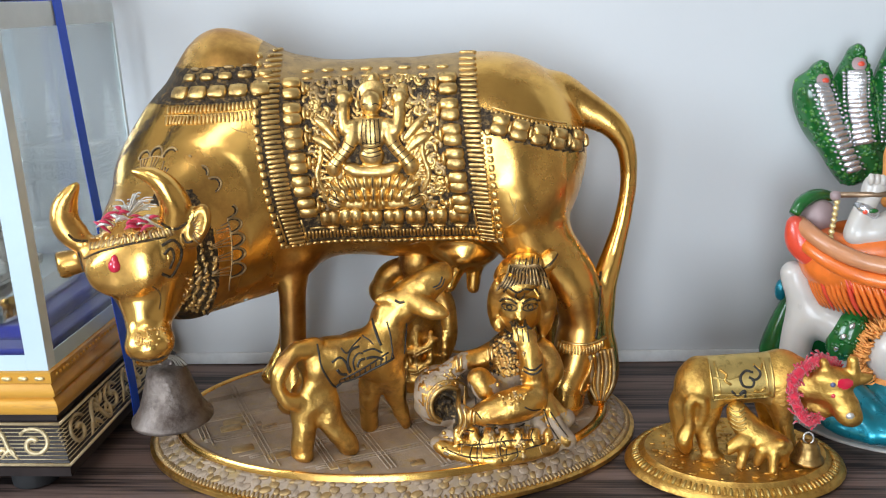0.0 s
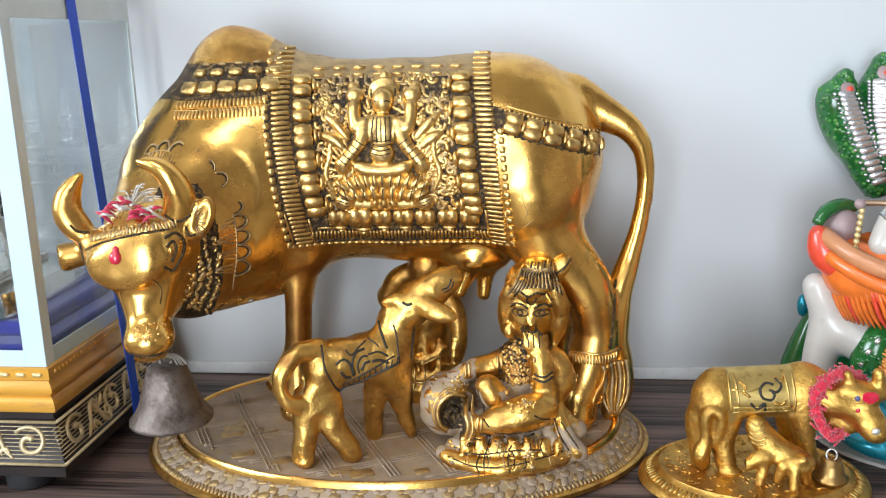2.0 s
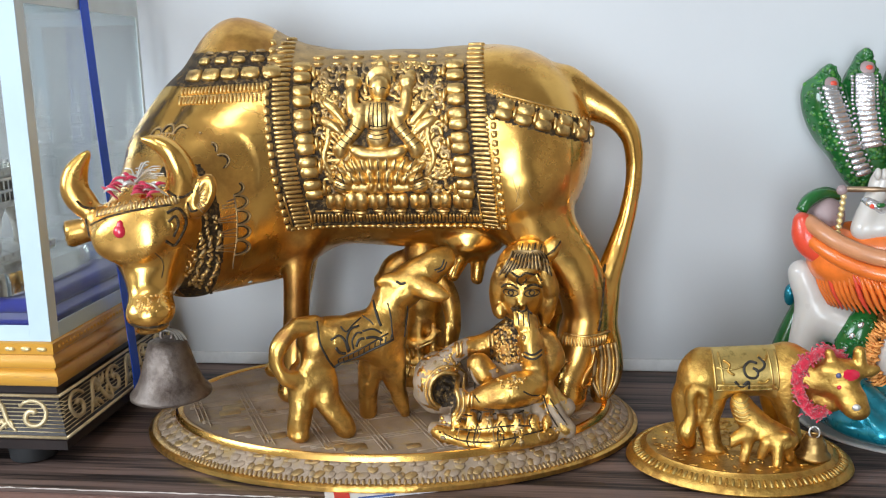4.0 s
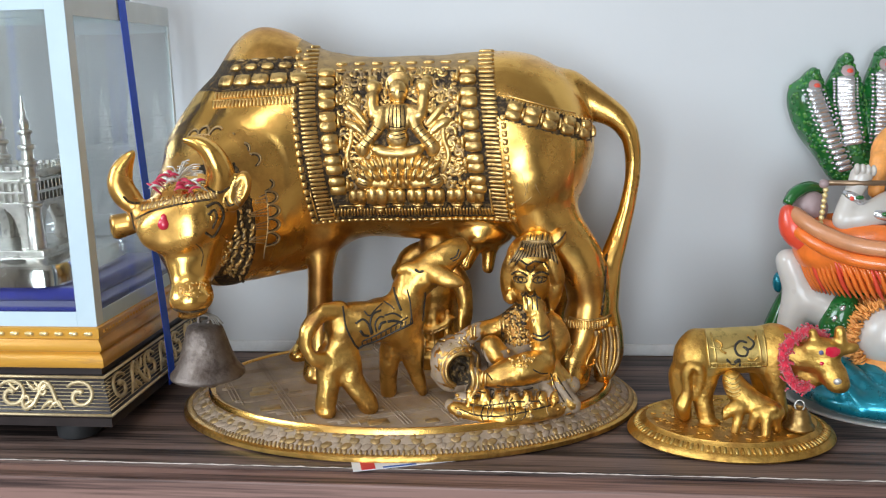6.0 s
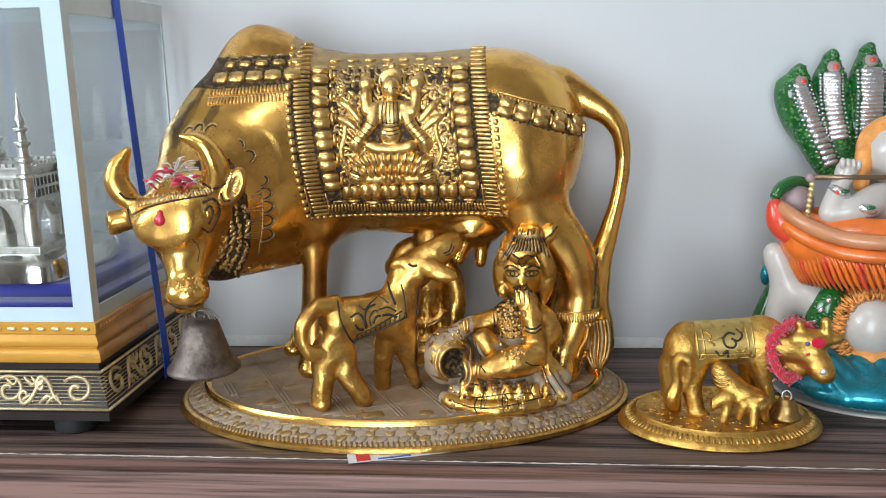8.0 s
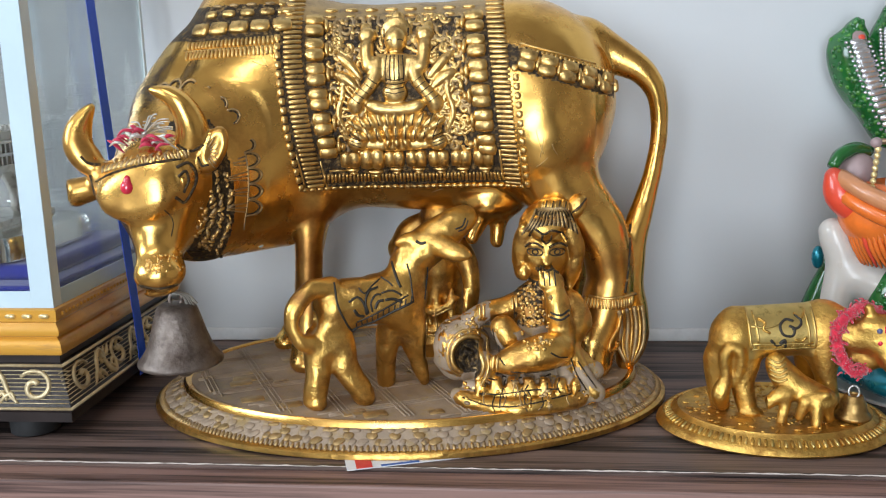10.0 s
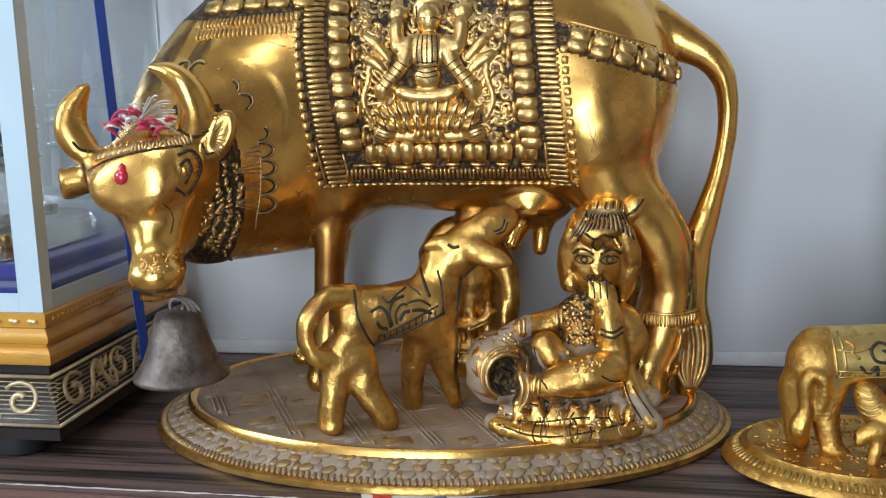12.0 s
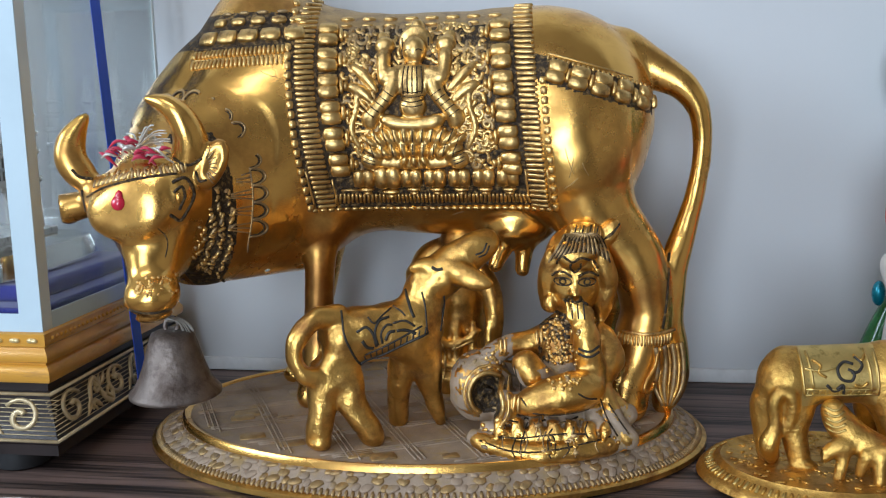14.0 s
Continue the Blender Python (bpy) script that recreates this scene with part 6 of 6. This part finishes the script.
# velvet floor, tray and monument
part("velvet_floor", Mesh().box((GX0 + 0.0035, GY0 + 0.0035, 0.0682), (GX1 - 0.0035, GY1 - 0.0035, 0.0785), VELVET, 0.0015).box((GX0 + 0.014, GY0 + 0.016, 0.0780), (GX1 - 0.014, GY1 - 0.014, 0.0868), VELVET, 0.003), case, "royal blue velvet floor")

CXM, CYM, HM = -0.2765, 0.4890, 0.0225
mon = thing("silver_monument_model", (CXM, CYM, 0.0868))
tagged(mon, "silver metal model of a four-minaret monument in the case", "model")


def slab(r, z0, z1, e, m, bev=0.0):
    a = np.linspace(0, 2 * np.pi, 64, endpoint=False)
    s = np.stack([np.sign(np.cos(a)) * np.abs(np.cos(a)) ** e, np.sign(np.sin(a)) * np.abs(np.sin(a)) ** e], 1)
    rows = [(r - 0.002, z0), (r, z0 + 0.001), (r, z1 - 0.006), (r - 0.0016, z1 - 0.002), (r - 0.006, z1), (0.002, z1)] if bev else [(r, z0), (r, z1), (0.002, z1)]
    pts = np.vstack([np.hstack([s * q, np.full((64, 1), z)]) for q, z in rows])
    fs = [(i * 64 + j, i * 64 + (j + 1) % 64, (i + 1) * 64 + (j + 1) % 64, (i + 1) * 64 + j) for i in range(len(rows) - 1) for j in range(64)]
    return Mesh().add(pts, fs, m)


part("tray", slab(0.050, 0.0, 0.0155, 0.32, TRAY, 1), mon, "polished silver tray with rounded corners", sharp=40)
ZT = 0.0155
part("stylobate", Mesh().box((-0.031, -0.031, ZT), (0.031, 0.031, ZT + 0.004), SILVER, 0.0006), mon, smooth=False)
ZA, ZR = ZT + 0.004, 0.0700
facade = Mesh()
for k in range(4):
    rot = np.array(Euler((0, 0, k * math.pi / 2)).to_matrix())

    def put(lo, hi, bev=0.0):
        tmp = Mesh().box(lo, hi, SILVER, bev)
        facade.add(tmp.v[0] @ rot.T, tmp.f, SILVER)

    put((-HM, -HM, ZA), (-0.0120, -HM + 0.006, ZA + 0.026))
    put((0.0120, -HM, ZA), (HM, -HM + 0.006, ZA + 0.026))
    # pointed arch: wedges that step up to the crown
    steps = 12
    for q in range(steps):
        a0, a1 = q / steps, (q + 1) / steps
        w0 = 0.0120 * math.sqrt(max(0.0, 1 - a1**1.7))
        for sg in (-1, 1):
            x0_, x1_ = sorted((sg * 0.0120, sg * w0))
            put((x0_, -HM, ZA + 0.008 + 0.018 * a0), (x1_, -HM + 0.006, ZA + 0.008 + 0.018 * a1))
    for z0_, z1_, o in ((0.0455, 0.0480, 0.0016), (0.0530, 0.0548, 0.0022), (0.0600, 0.0618, 0.0018), (0.0660, 0.0676, 0.0014)):
        put((-HM - o, -HM - o, z0_), (HM + o, -HM + 0.004, z1_), 0.0003)
    for j in range(9):
        x_ = -0.0180 + j * 0.0045
        put((x_ - 0.0006, -HM - 0.0008, 0.0480), (x_ + 0.0006, -HM + 0.001, 0.0530))
        put((x_ - 0.0008, -HM - 0.0008, 0.0548), (x_ + 0.0008, -HM + 0.001, 0.0600))
        put((x_ - 0.0013, -HM - 0.0006, 0.0676), (x_ + 0.0013, -HM + 0.0010, 0.0700))
    for sg in (-1, 1):
        for j in range(5):
            put((sg * 0.0165 - 0.0018, -HM - 0.0006, ZA + 0.003 + j * 0.0048), (sg * 0.0165 + 0.0018, -HM + 0.001, ZA + 0.0062 + j * 0.0048))
part("facade", facade, mon, smooth=False)
part("upper_storey", Mesh().box((-HM + 0.002, -HM + 0.002, 0.0440), (HM - 0.002, HM - 0.002, 0.0678), SILVER), mon, smooth=False)
minaret = [(0.0052, ZA), (0.0052, 0.030), (0.0046, 0.031), (0.0046, 0.045), (0.0062, 0.0465), (0.0062, 0.0480), (0.0044, 0.0490), (0.0044, 0.0600), (0.0060, 0.0615), (0.0060, 0.0632), (0.0042, 0.0640), (0.0040, 0.0700), (0.0058, 0.0716), (0.0058, 0.0732), (0.0036, 0.0742), (0.0034, 0.0800), (0.0052, 0.0816), (0.0052, 0.0830), (0.0030, 0.0838), (0.0028, 0.0890), (0.0044, 0.0904), (0.0044, 0.0914), (0.0024, 0.0922), (0.0030, 0.0950), (0.0026, 0.0980), (0.0014, 0.1000), (0.0018, 0.1030), (0.0010, 0.1060), (0.0012, 0.1080), (0.0003, 0.1125)]
for sx_ in (-1, 1):
    for sy_ in (-1, 1):
        part("minaret", Mesh().lathe((sx_ * HM, sy_ * HM, 0), minaret, SILVER, 16), mon, sharp=40)

rib = thing("blue_ribbon")
tagged(rib, "royal blue satin ribbon tied round the display case", "ribbon")


def strip(name, pts, half, parent):
    """A flat ribbon along pts, half: the half width as a vector."""
    m = Mesh()
    pts, _ = spline(pts, 1.0, 4)
    h = np.asarray(half, float)
    t = np.gradient(pts, axis=0)
    nrm = np.cross(t, h)
    nrm /= np.linalg.norm(nrm, axis=1)[:, None]
    rows = np.hstack([pts - h, pts + h, pts + h + nrm * 0.0003, pts - h + nrm * 0.0003]).reshape(-1, 3)
    n_ = len(pts)
    fs = [(i * 4 + j, i * 4 + (j + 1) % 4, (i + 1) * 4 + (j + 1) % 4, (i + 1) * 4 + j) for i in range(n_ - 1) for j in range(4)] + [(3, 2, 1, 0), tuple((n_ - 1) * 4 + j for j in range(4))]
    m.add(rows, fs, RIBBON)
    return part(name, m, parent, smooth=False)


RY = 0.4945
strip("ribbon_band", [(GX1 + 0.0012, RY - 0.001, GZ1 + 0.0043), (GX1 + 0.0016, RY - 0.001, GZ1 - 0.004), (GX1 + 0.0050, RY, 0.160), (GX1 + 0.0085, RY + 0.001, 0.090), (GX1 + 0.0112, RY + 0.0015, 0.0385), (GX1 + 0.0118, RY + 0.0015, 0.020), (GX1 + 0.0116, RY + 0.0015, 0.0095)], (0, 0.0048, 0), rib)
strip("ribbon_band", [(GX1 + 0.0012, RY - 0.001, GZ1 + 0.0045), (GX1 - 0.05, RY, GZ1 + 0.0046), (GX0 - 0.0012, RY, GZ1 + 0.0045)], (0, 0.0048, 0), rib)
strip("ribbon_band", [(GX0 - 0.0014, RY, GZ1 + 0.0043), (GX0 - 0.0050, RY, 0.160), (GX0 - 0.0112, RY, 0.0385), (GX0 - 0.0116, RY, 0.0095)], (0, 0.0048, 0), rib)

gift = thing("gift_box", (-0.262, 0.5000, GZ1 + 0.0039 + 0.0011))
tagged(gift, "dark blue and gold box lying on the display case", "box")
NAVY = mat("navy_blue_card", (0.012, 0.022, 0.13), 0.4)
part("box_body", Mesh().box((-0.055, -0.028, 0.0), (0.053, 0.030, 0.040), NAVY, 0.002), gift)
part("gold_band", Mesh().box((-0.034, -0.0285, 0.0005), (0.018, 0.0305, 0.0405), mat("gold_print", (0.70, 0.45, 0.14), 0.4, 0.4, vary=0.3, scale=150), 0.001), gift, "gold printed band")

# ---- painted resin figurine ----
PGREEN = mat("glossy_green_paint", (0.012, 0.115, 0.022), 0.22, coat=0.6, vary=0.35, scale=90, bump=(0.0, 1))
PGREEN2 = mat("light_green_paint", (0.05, 0.20, 0.025), 0.25, coat=0.5, vary=0.3, scale=90)
PSILV = mat("silver_paint", (0.66, 0.66, 0.68), 0.25, 0.85, vary=0.15, scale=200, bump=(0.4, 700))
PWHITE = mat("milky_white_resin", (0.54, 0.50, 0.46), 0.30, sss=0.15, coat=0.3, vary=0.05, scale=40, bump=(0.05, 100))
PORANGE = mat("orange_paint", (0.72, 0.16, 0.025), 0.30, coat=0.4, vary=0.25, scale=60)
PRED = mat("red_orange_paint", (0.70, 0.07, 0.035), 0.30, coat=0.4, vary=0.2, scale=60)
PTAN = mat("tan_orange_paint", (0.56, 0.24, 0.11), 0.35, coat=0.3, vary=0.15, scale=60)
PHAIR = mat("pale_orange_hair_paint", (0.80, 0.33, 0.08), 0.45, vary=0.25, scale=120, bump=(0.7, 500))
PTEAL = mat("metallic_teal_paint", (0.010, 0.27, 0.37), 0.28, 0.55, coat=0.5, vary=0.3, scale=50)
PGREY = mat("grey_pink_paint", (0.33, 0.24, 0.24), 0.5, vary=0.15, scale=60)
FLUTE = mat("dark_brass_rod", (0.28, 0.19, 0.12), 0.35, 0.8)
FX = 0.2745
FIGURE = Mesh()


def mould(lo, hi, h, shapes, m):
    c = Clay(lo, hi, h)
    for kind, args in shapes:
        (c.cone if kind == "c" else c.ball if kind == "b" else c.limb)(*args)
    v, f = c.surface()
    FIGURE.add(v, f, m)
    return BVHTree.FromPolygons(v.tolist(), f.tolist())


# hood of five lobes
HX = 0.2749
SPINES = [[(0.0, 0.57, 0.2121), (0.0, 0.568, 0.1896), (0.0, 0.566, 0.1622), (0.0, 0.564, 0.1382)], [(0.0232, 0.57, 0.2084), (0.0226, 0.568, 0.1873), (0.0188, 0.566, 0.1615), (0.0086, 0.564, 0.1384)], [(0.0435, 0.57, 0.1995), (0.0439, 0.568, 0.1834), (0.0346, 0.566, 0.1618), (0.0216, 0.564, 0.1386)]]
PLATES = [[(0.0, 0.56, 0.1999), (0.0, 0.56, 0.179), (0.0, 0.56, 0.1572)], [(0.0251, 0.56, 0.1976), (0.0248, 0.56, 0.1814), (0.0198, 0.56, 0.1575)], [(0.0448, 0.56, 0.1909), (0.0368, 0.56, 0.1689), (0.0238, 0.56, 0.1409)]]
lobes = []
for k in range(-2, 3):
    sg = -1 if k < 0 else 1
    spine = [(HX + sg * o, y, z) for o, y, z in SPINES[abs(k)]]
    lobes.append(("l", (spine, [0.0048, 0.0106, 0.0110, 0.0100], 0.004, 6)))
    lobes.append(("b", ((spine[1][0], 0.5725, spine[1][2] - 0.010), (0.0100, 0.0060, 0.0240), (0, k * 12, 0), 0.006)))
    lobes.append(("b", ((spine[0][0], 0.566, spine[0][2] + 0.0020), (0.0036, 0.0042, 0.0040), (0, 0, 0), 0.002)))
HT = mould((0.170, 0.545, 0.115), (0.376, 0.590, 0.230), 0.0011, lobes, PGREEN)
rng = random.Random(31)
for j in range(2100):
    x, z = rng.uniform(HX - 0.072, HX + 0.072), rng.uniform(0.130, 0.216)
    p, n, _, _ = HT.ray_cast(Vector((x, 0.4, z)), Vector((0, 1, 0)))
    if p is not None:
        FIGURE.blob(p, (0.0015, 0.0015, 0.0009), PGREEN2 if j % 3 == 0 else PGREEN, skin_frame(n if n.y < 0 else -n), 1.0, (6, 4))
rng = random.Random(32)
for k in range(-2, 3):
    sg = -1 if k < 0 else 1
    path, _ = spline([(HX + sg * o, y, z) for o, y, z in PLATES[abs(k)]], 1.0, 8)
    width = (0.0078, 0.0060, 0.0052)[abs(k)]
    for j, q in enumerate(path):
        p, n, _, _ = HT.ray_cast(Vector((q[0], 0.4, q[2])), Vector((0, 1, 0)))
        if p is not None:
            FIGURE.blob(p + Vector((0, -0.0004, 0)), (width * rng.uniform(0.90, 1.06), 0.0019, 0.0014), PSILV, skin_frame(n if n.y < 0 else -n, -k * 0.16 * j / len(path) + rng.uniform(-0.04, 0.04)), 0.6, (10, 5))
            for e_ in (-1, 1):
                FIGURE.blob(p + Vector((e_ * (width + 0.0010), 0.0006, 0)), (0.0011, 0.0017, 0.0009), PSILV, None, 0.8, (6, 4))
    tip = SPINES[abs(k)][0]
    p, n, _, _ = HT.ray_cast(Vector((HX + sg * tip[0], 0.4, tip[2] - 0.006)), Vector((0, 1, 0)))
    if p is not None:
        FIGURE.blob(p, (0.0044, 0.0048, 0.0012), PGREY, skin_frame(n if n.y < 0 else -n), 1.0, (10, 6))
        FIGURE.blob(p + Vector((0.0008, -0.0010, 0.0)), (0.0022, 0.0010, 0.0018), PRED, seg=(8, 6))
# basket
mould((0.185, 0.450, 0.055), (0.362, 0.560, 0.130), 0.0013, [("b", ((FX, 0.508, 0.098), (0.066, 0.036, 0.030), (0, 0, 0), 0.005)), ("b", ((FX, 0.508, 0.133), (0.062, 0.034, 0.028), (0, 0, 0), 0.003, True))], PORANGE)
rim = []
for a in np.linspace(0, 2 * np.pi, 49):
    rim.append((FX + 0.067 * math.cos(a), 0.508 + 0.037 * math.sin(a), 0.1030 + 0.016 * math.cos(a) ** 4))
FIGURE.tube(rim, 0.0046, PTAN, 10)
FIGURE.tube([(p[0], p[1], p[2] - 0.0085) for p in rim], 0.0042, PORANGE, 8)
for sg in (-1, 1):
    mouldc = [("l", ([(FX + sg * 0.058, 0.506, 0.102), (FX + sg * 0.067, 0.506, 0.110), (FX + sg * 0.0705, 0.507, 0.120)], [0.0085, 0.0075, 0.0045], 0.003, 4))]
    mould((FX + sg * 0.064 - 0.022, 0.490, 0.085), (FX + sg * 0.064 + 0.022, 0.525, 0.132), 0.0011, mouldc, PRED)
    FIGURE.tube([(FX + sg * 0.0700, 0.512, 0.124), (FX + sg * 0.0650, 0.515, 0.1300), (FX + sg * 0.0560, 0.520, 0.1330), (FX + sg * 0.0460, 0.525, 0.1310)], [0.0030, 0.0040, 0.0040, 0.0030], PGREEN, 8, 4)
    mould((FX + sg * 0.054 - 0.014, 0.500, 0.100), (FX + sg * 0.054 + 0.014, 0.540, 0.135), 0.0012, [("b", ((FX + sg * 0.054, 0.520, 0.120), (0.0105, 0.010, 0.0110), (0, 0, 0), 0.003))], PGREY)
for j in range(44):
    a = math.pi + math.pi * (j + 0.5) / 44
    for r_ in range(2):
        aa = a + r_ * 0.035
        FIGURE.tube([(FX + 0.064 * math.cos(aa), 0.508 + 0.0355 * math.sin(aa), 0.090 + 0.012 * math.cos(aa) ** 4), (FX + 0.060 * math.cos(aa + 0.05), 0.508 + 0.0345 * math.sin(aa), 0.083 + 0.006 * math.cos(aa) ** 4 - r_ * 0.004), (FX + 0.054 * math.cos(aa + 0.10), 0.508 + 0.031 * math.sin(aa), 0.0755 - r_ * 0.004)], [0.0008, 0.0014, 0.0006], PORANGE if (j + r_) % 5 else PRED, 6, 3)
for j in range(14):
    FIGURE.blob((FX + 0.002 + j * 0.0026 - 0.018, 0.4715 + 0.00002 * j, 0.0905), (0.0011, 0.0012, 0.0028), PSILV, e=0.8, seg=(6, 5))
# child lying in the basket, kept plain
mould((0.205, 0.470, 0.095), (0.340, 0.555, 0.185), 0.0011, [
    ("b", ((FX + 0.004, 0.510, 0.1180), (0.026, 0.018, 0.015), (0, 0, 0), 0.006)),
    ("l", ([(FX - 0.012, 0.500, 0.1260), (FX - 0.028, 0.492, 0.1200), (FX - 0.0425, 0.492, 0.1175)], [0.0085, 0.0080, 0.0056], 0.004, 4)),
    ("l", ([(FX - 0.0425, 0.492, 0.1175), (FX - 0.0400, 0.494, 0.1270), (FX - 0.0345, 0.498, 0.1370), (FX - 0.0320, 0.499, 0.1430)], [0.0060, 0.0050, 0.0046, 0.0060], 0.003, 4)),
    ("l", ([(FX + 0.018, 0.500, 0.1260), (FX + 0.020, 0.492, 0.1300), (FX + 0.010, 0.490, 0.1360)], [0.0085, 0.0070, 0.0060], 0.004, 4)),
    ("b", ((FX + 0.002, 0.515, 0.1500), (0.0185, 0.0170, 0.0190), (0, 0, 0), 0.003))], PWHITE)
for j in range(4):
    FIGURE.blob((FX - 0.0365 + j * 0.0031, 0.4945, 0.1470 - 0.0004 * j), (0.0018, 0.0026, 0.0034), PWHITE, seg=(8, 6))
mould((0.240, 0.480, 0.125), (0.310, 0.550, 0.185), 0.0012, [("b", ((FX + 0.002, 0.521, 0.1530), (0.0215, 0.0165, 0.0205), (0, 0, 0), 0.003)), ("c", ((FX - 0.018, 0.513, 0.1500), (FX - 0.020, 0.508, 0.1320), 0.0050, 0.0046, 0.004)), ("c", ((FX + 0.022, 0.513, 0.1500), (FX + 0.023, 0.508, 0.1320), 0.0050, 0.0046, 0.004))], PHAIR)
FIGURE.tube([(FX - 0.0560, 0.4940, 0.1390), (FX - 0.03, 0.4935, 0.1388), (FX + 0.060, 0.4930, 0.1375)], 0.0016, FLUTE, 10)
FIGURE.blob((FX - 0.0545, 0.4940, 0.1385), (0.0030, 0.0028, 0.0028), PGREY, seg=(10, 7))
for j in range(7):
    FIGURE.blob((FX - 0.0535 - 0.0003 * j, 0.4935, 0.1350 - j * 0.0033), (0.0017, 0.0017, 0.0017), BEADS, seg=(9, 7))
for x, y, z, tw in ((FX - 0.0372, 0.4945, 0.1300, 0.5), (FX - 0.0240, 0.4890, 0.1210, 0.2)):
    FIGURE.blob((x, y, z), (0.0068, 0.0070, 0.0032), PSILV, np.array(Euler((0, tw, 0)).to_matrix()), 0.7, (14, 7))
    FIGURE.blob((x + 0.001, y - 0.0062, z + 0.001), (0.0030, 0.0012, 0.0014), PGREEN, seg=(8, 5))
FIGURE.blob((FX - 0.0400, 0.4885, 0.1305), (0.0016, 0.0010, 0.0014), PRED, seg=(8, 5))
# bearer below: arm, armband, head, teal cloth
mould((0.190, 0.440, 0.010), (0.350, 0.570, 0.095), 0.0013, [
    ("l", ([(0.2080, 0.515, 0.0880), (0.2150, 0.515, 0.0700), (0.2120, 0.513, 0.0480), (0.2090, 0.510, 0.0300)], [0.0075, 0.0090, 0.0086, 0.0075], 0.004, 4)),
    ("l", ([(0.2240, 0.512, 0.0620), (0.2360, 0.508, 0.0560), (0.2460, 0.508, 0.0420)], [0.0110, 0.0120, 0.0110], 0.006, 4)),
    ("l", ([(0.3380, 0.515, 0.0880), (0.3310, 0.515, 0.0700), (0.3340, 0.513, 0.0480), (0.3370, 0.510, 0.0300)], [0.0085, 0.0105, 0.0100, 0.0085], 0.004, 4)),
    ("b", ((0.2606, 0.492, 0.0475), (0.0172, 0.0150, 0.0190), (0, 0, 0), 0.004)),
    ("b", ((FX, 0.515, 0.0330), (0.040, 0.022, 0.026), (0, 0, 0), 0.006))], PWHITE)
BX, BZ = 0.2606, 0.0475
mould((BX - 0.034, 0.465, BZ - 0.034), (BX + 0.034, 0.530, BZ + 0.034), 0.0012, [("b", ((BX, 0.503, BZ), (0.0225, 0.0150, 0.0235), (0, 0, 0), 0.003)), ("b", ((BX + 0.001, 0.488, BZ - 0.0185), (0.0150, 0.0085, 0.0085), (0, 0, 0), 0.004))], PHAIR)
rng = random.Random(41)
for j in range(900):
    a, q = rng.uniform(0, 6.283), rng.uniform(0.0165, 0.0215)
    wv, dy = rng.uniform(-0.12, 0.12), rng.uniform(0, 0.008)
    ln = rng.uniform(0.003, 0.006)
    FIGURE.tube([(BX + q * math.cos(a), 0.4860 + dy, BZ + 1.05 * q * math.sin(a)), (BX + (q + 0.5 * ln) * math.cos(a + wv * 0.6), 0.4850 + dy, BZ + 1.05 * (q + 0.5 * ln) * math.sin(a + wv * 0.6)), (BX + (q + ln) * math.cos(a + wv), 0.4880 + dy, BZ + 1.05 * (q + ln) * math.sin(a + wv))], [0.0008, 0.0008, 0.0002], PHAIR, 4)
ARM = mould((0.215, 0.480, 0.030), (0.258, 0.525, 0.082), 0.0010, [("b", ((0.2355, 0.5000, 0.0560), (0.0100, 0.0100, 0.0165), (0, 24, 0), 0.003))], PGREEN)
for j in range(46):
    x, z = rng.uniform(0.226, 0.246), rng.uniform(0.041, 0.071)
    p, n, _, _ = ARM.ray_cast(Vector((x, 0.4, z)), Vector((0, 1, 0)))
    if p is not None:
        FIGURE.blob(p, (0.0016, 0.0016, 0.0009), PGREEN, skin_frame(n if n.y < 0 else -n), seg=(7, 5))
for x, z in ((0.2275, 0.0500), (0.2300, 0.0575), (0.2345, 0.0640)):
    p, n, _, _ = ARM.ray_cast(Vector((x, 0.4, z)), Vector((0, 1, 0)))
    if p is not None:
        FIGURE.blob(p, (0.0016, 0.0024, 0.0010), PSILV, skin_frame(n if n.y < 0 else -n, -0.5), seg=(8, 5))
cloth_parts = [("b", ((FX, 0.515, 0.0120), (0.068, 0.056, 0.0160), (0, 0, 0), 0.006)), ("b", ((FX, 0.478, 0.0130), (0.058, 0.026, 0.0130), (0, 0, 0), 0.006))]
for j in range(9):
    x = 0.222 + j * 0.0125
    cloth_parts.append(("l", ([(x, 0.500, 0.030 - 0.0008 * abs(j - 4)), (x + 0.006, 0.478, 0.024), (x + 0.016, 0.462, 0.012)], [0.0052, 0.0058, 0.0048], 0.004, 4)))
mould((0.195, 0.440, 0.0015), (0.350, 0.580, 0.045), 0.0013, cloth_parts, PTEAL)
FIGURE.lathe((FX, 0.512, 0), [(0.97, 0.0), (0.99, 0.0005), (0.99, 0.0016), (0.95, 0.0020)], PWHITE, 72, 0.0655, 0.0545)
mould((0.190, 0.540, 0.010), (0.350, 0.592, 0.100), 0.0014, [("l", ([(0.2120, 0.560, 0.022), (0.2170, 0.560, 0.040), (0.2230, 0.560, 0.060)], [0.0080, 0.0070, 0.0045], 0.004, 4)), ("l", ([(0.3400, 0.566, 0.025), (0.3330, 0.566, 0.045), (0.3280, 0.566, 0.065)], [0.0080, 0.0070, 0.0045], 0.004, 4)), ("b", ((FX, 0.570, 0.050), (0.050, 0.012, 0.045), (0, 0, 0), 0.006))], PGREEN)
FIGURE.blob((0.2120, 0.5500, 0.0660), (0.0036, 0.0036, 0.0070), PTEAL, seg=(10, 7))
tagged(FIGURE.make("painted_figurine"), "painted resin figurine with green serpent hood and orange basket", "figurine")
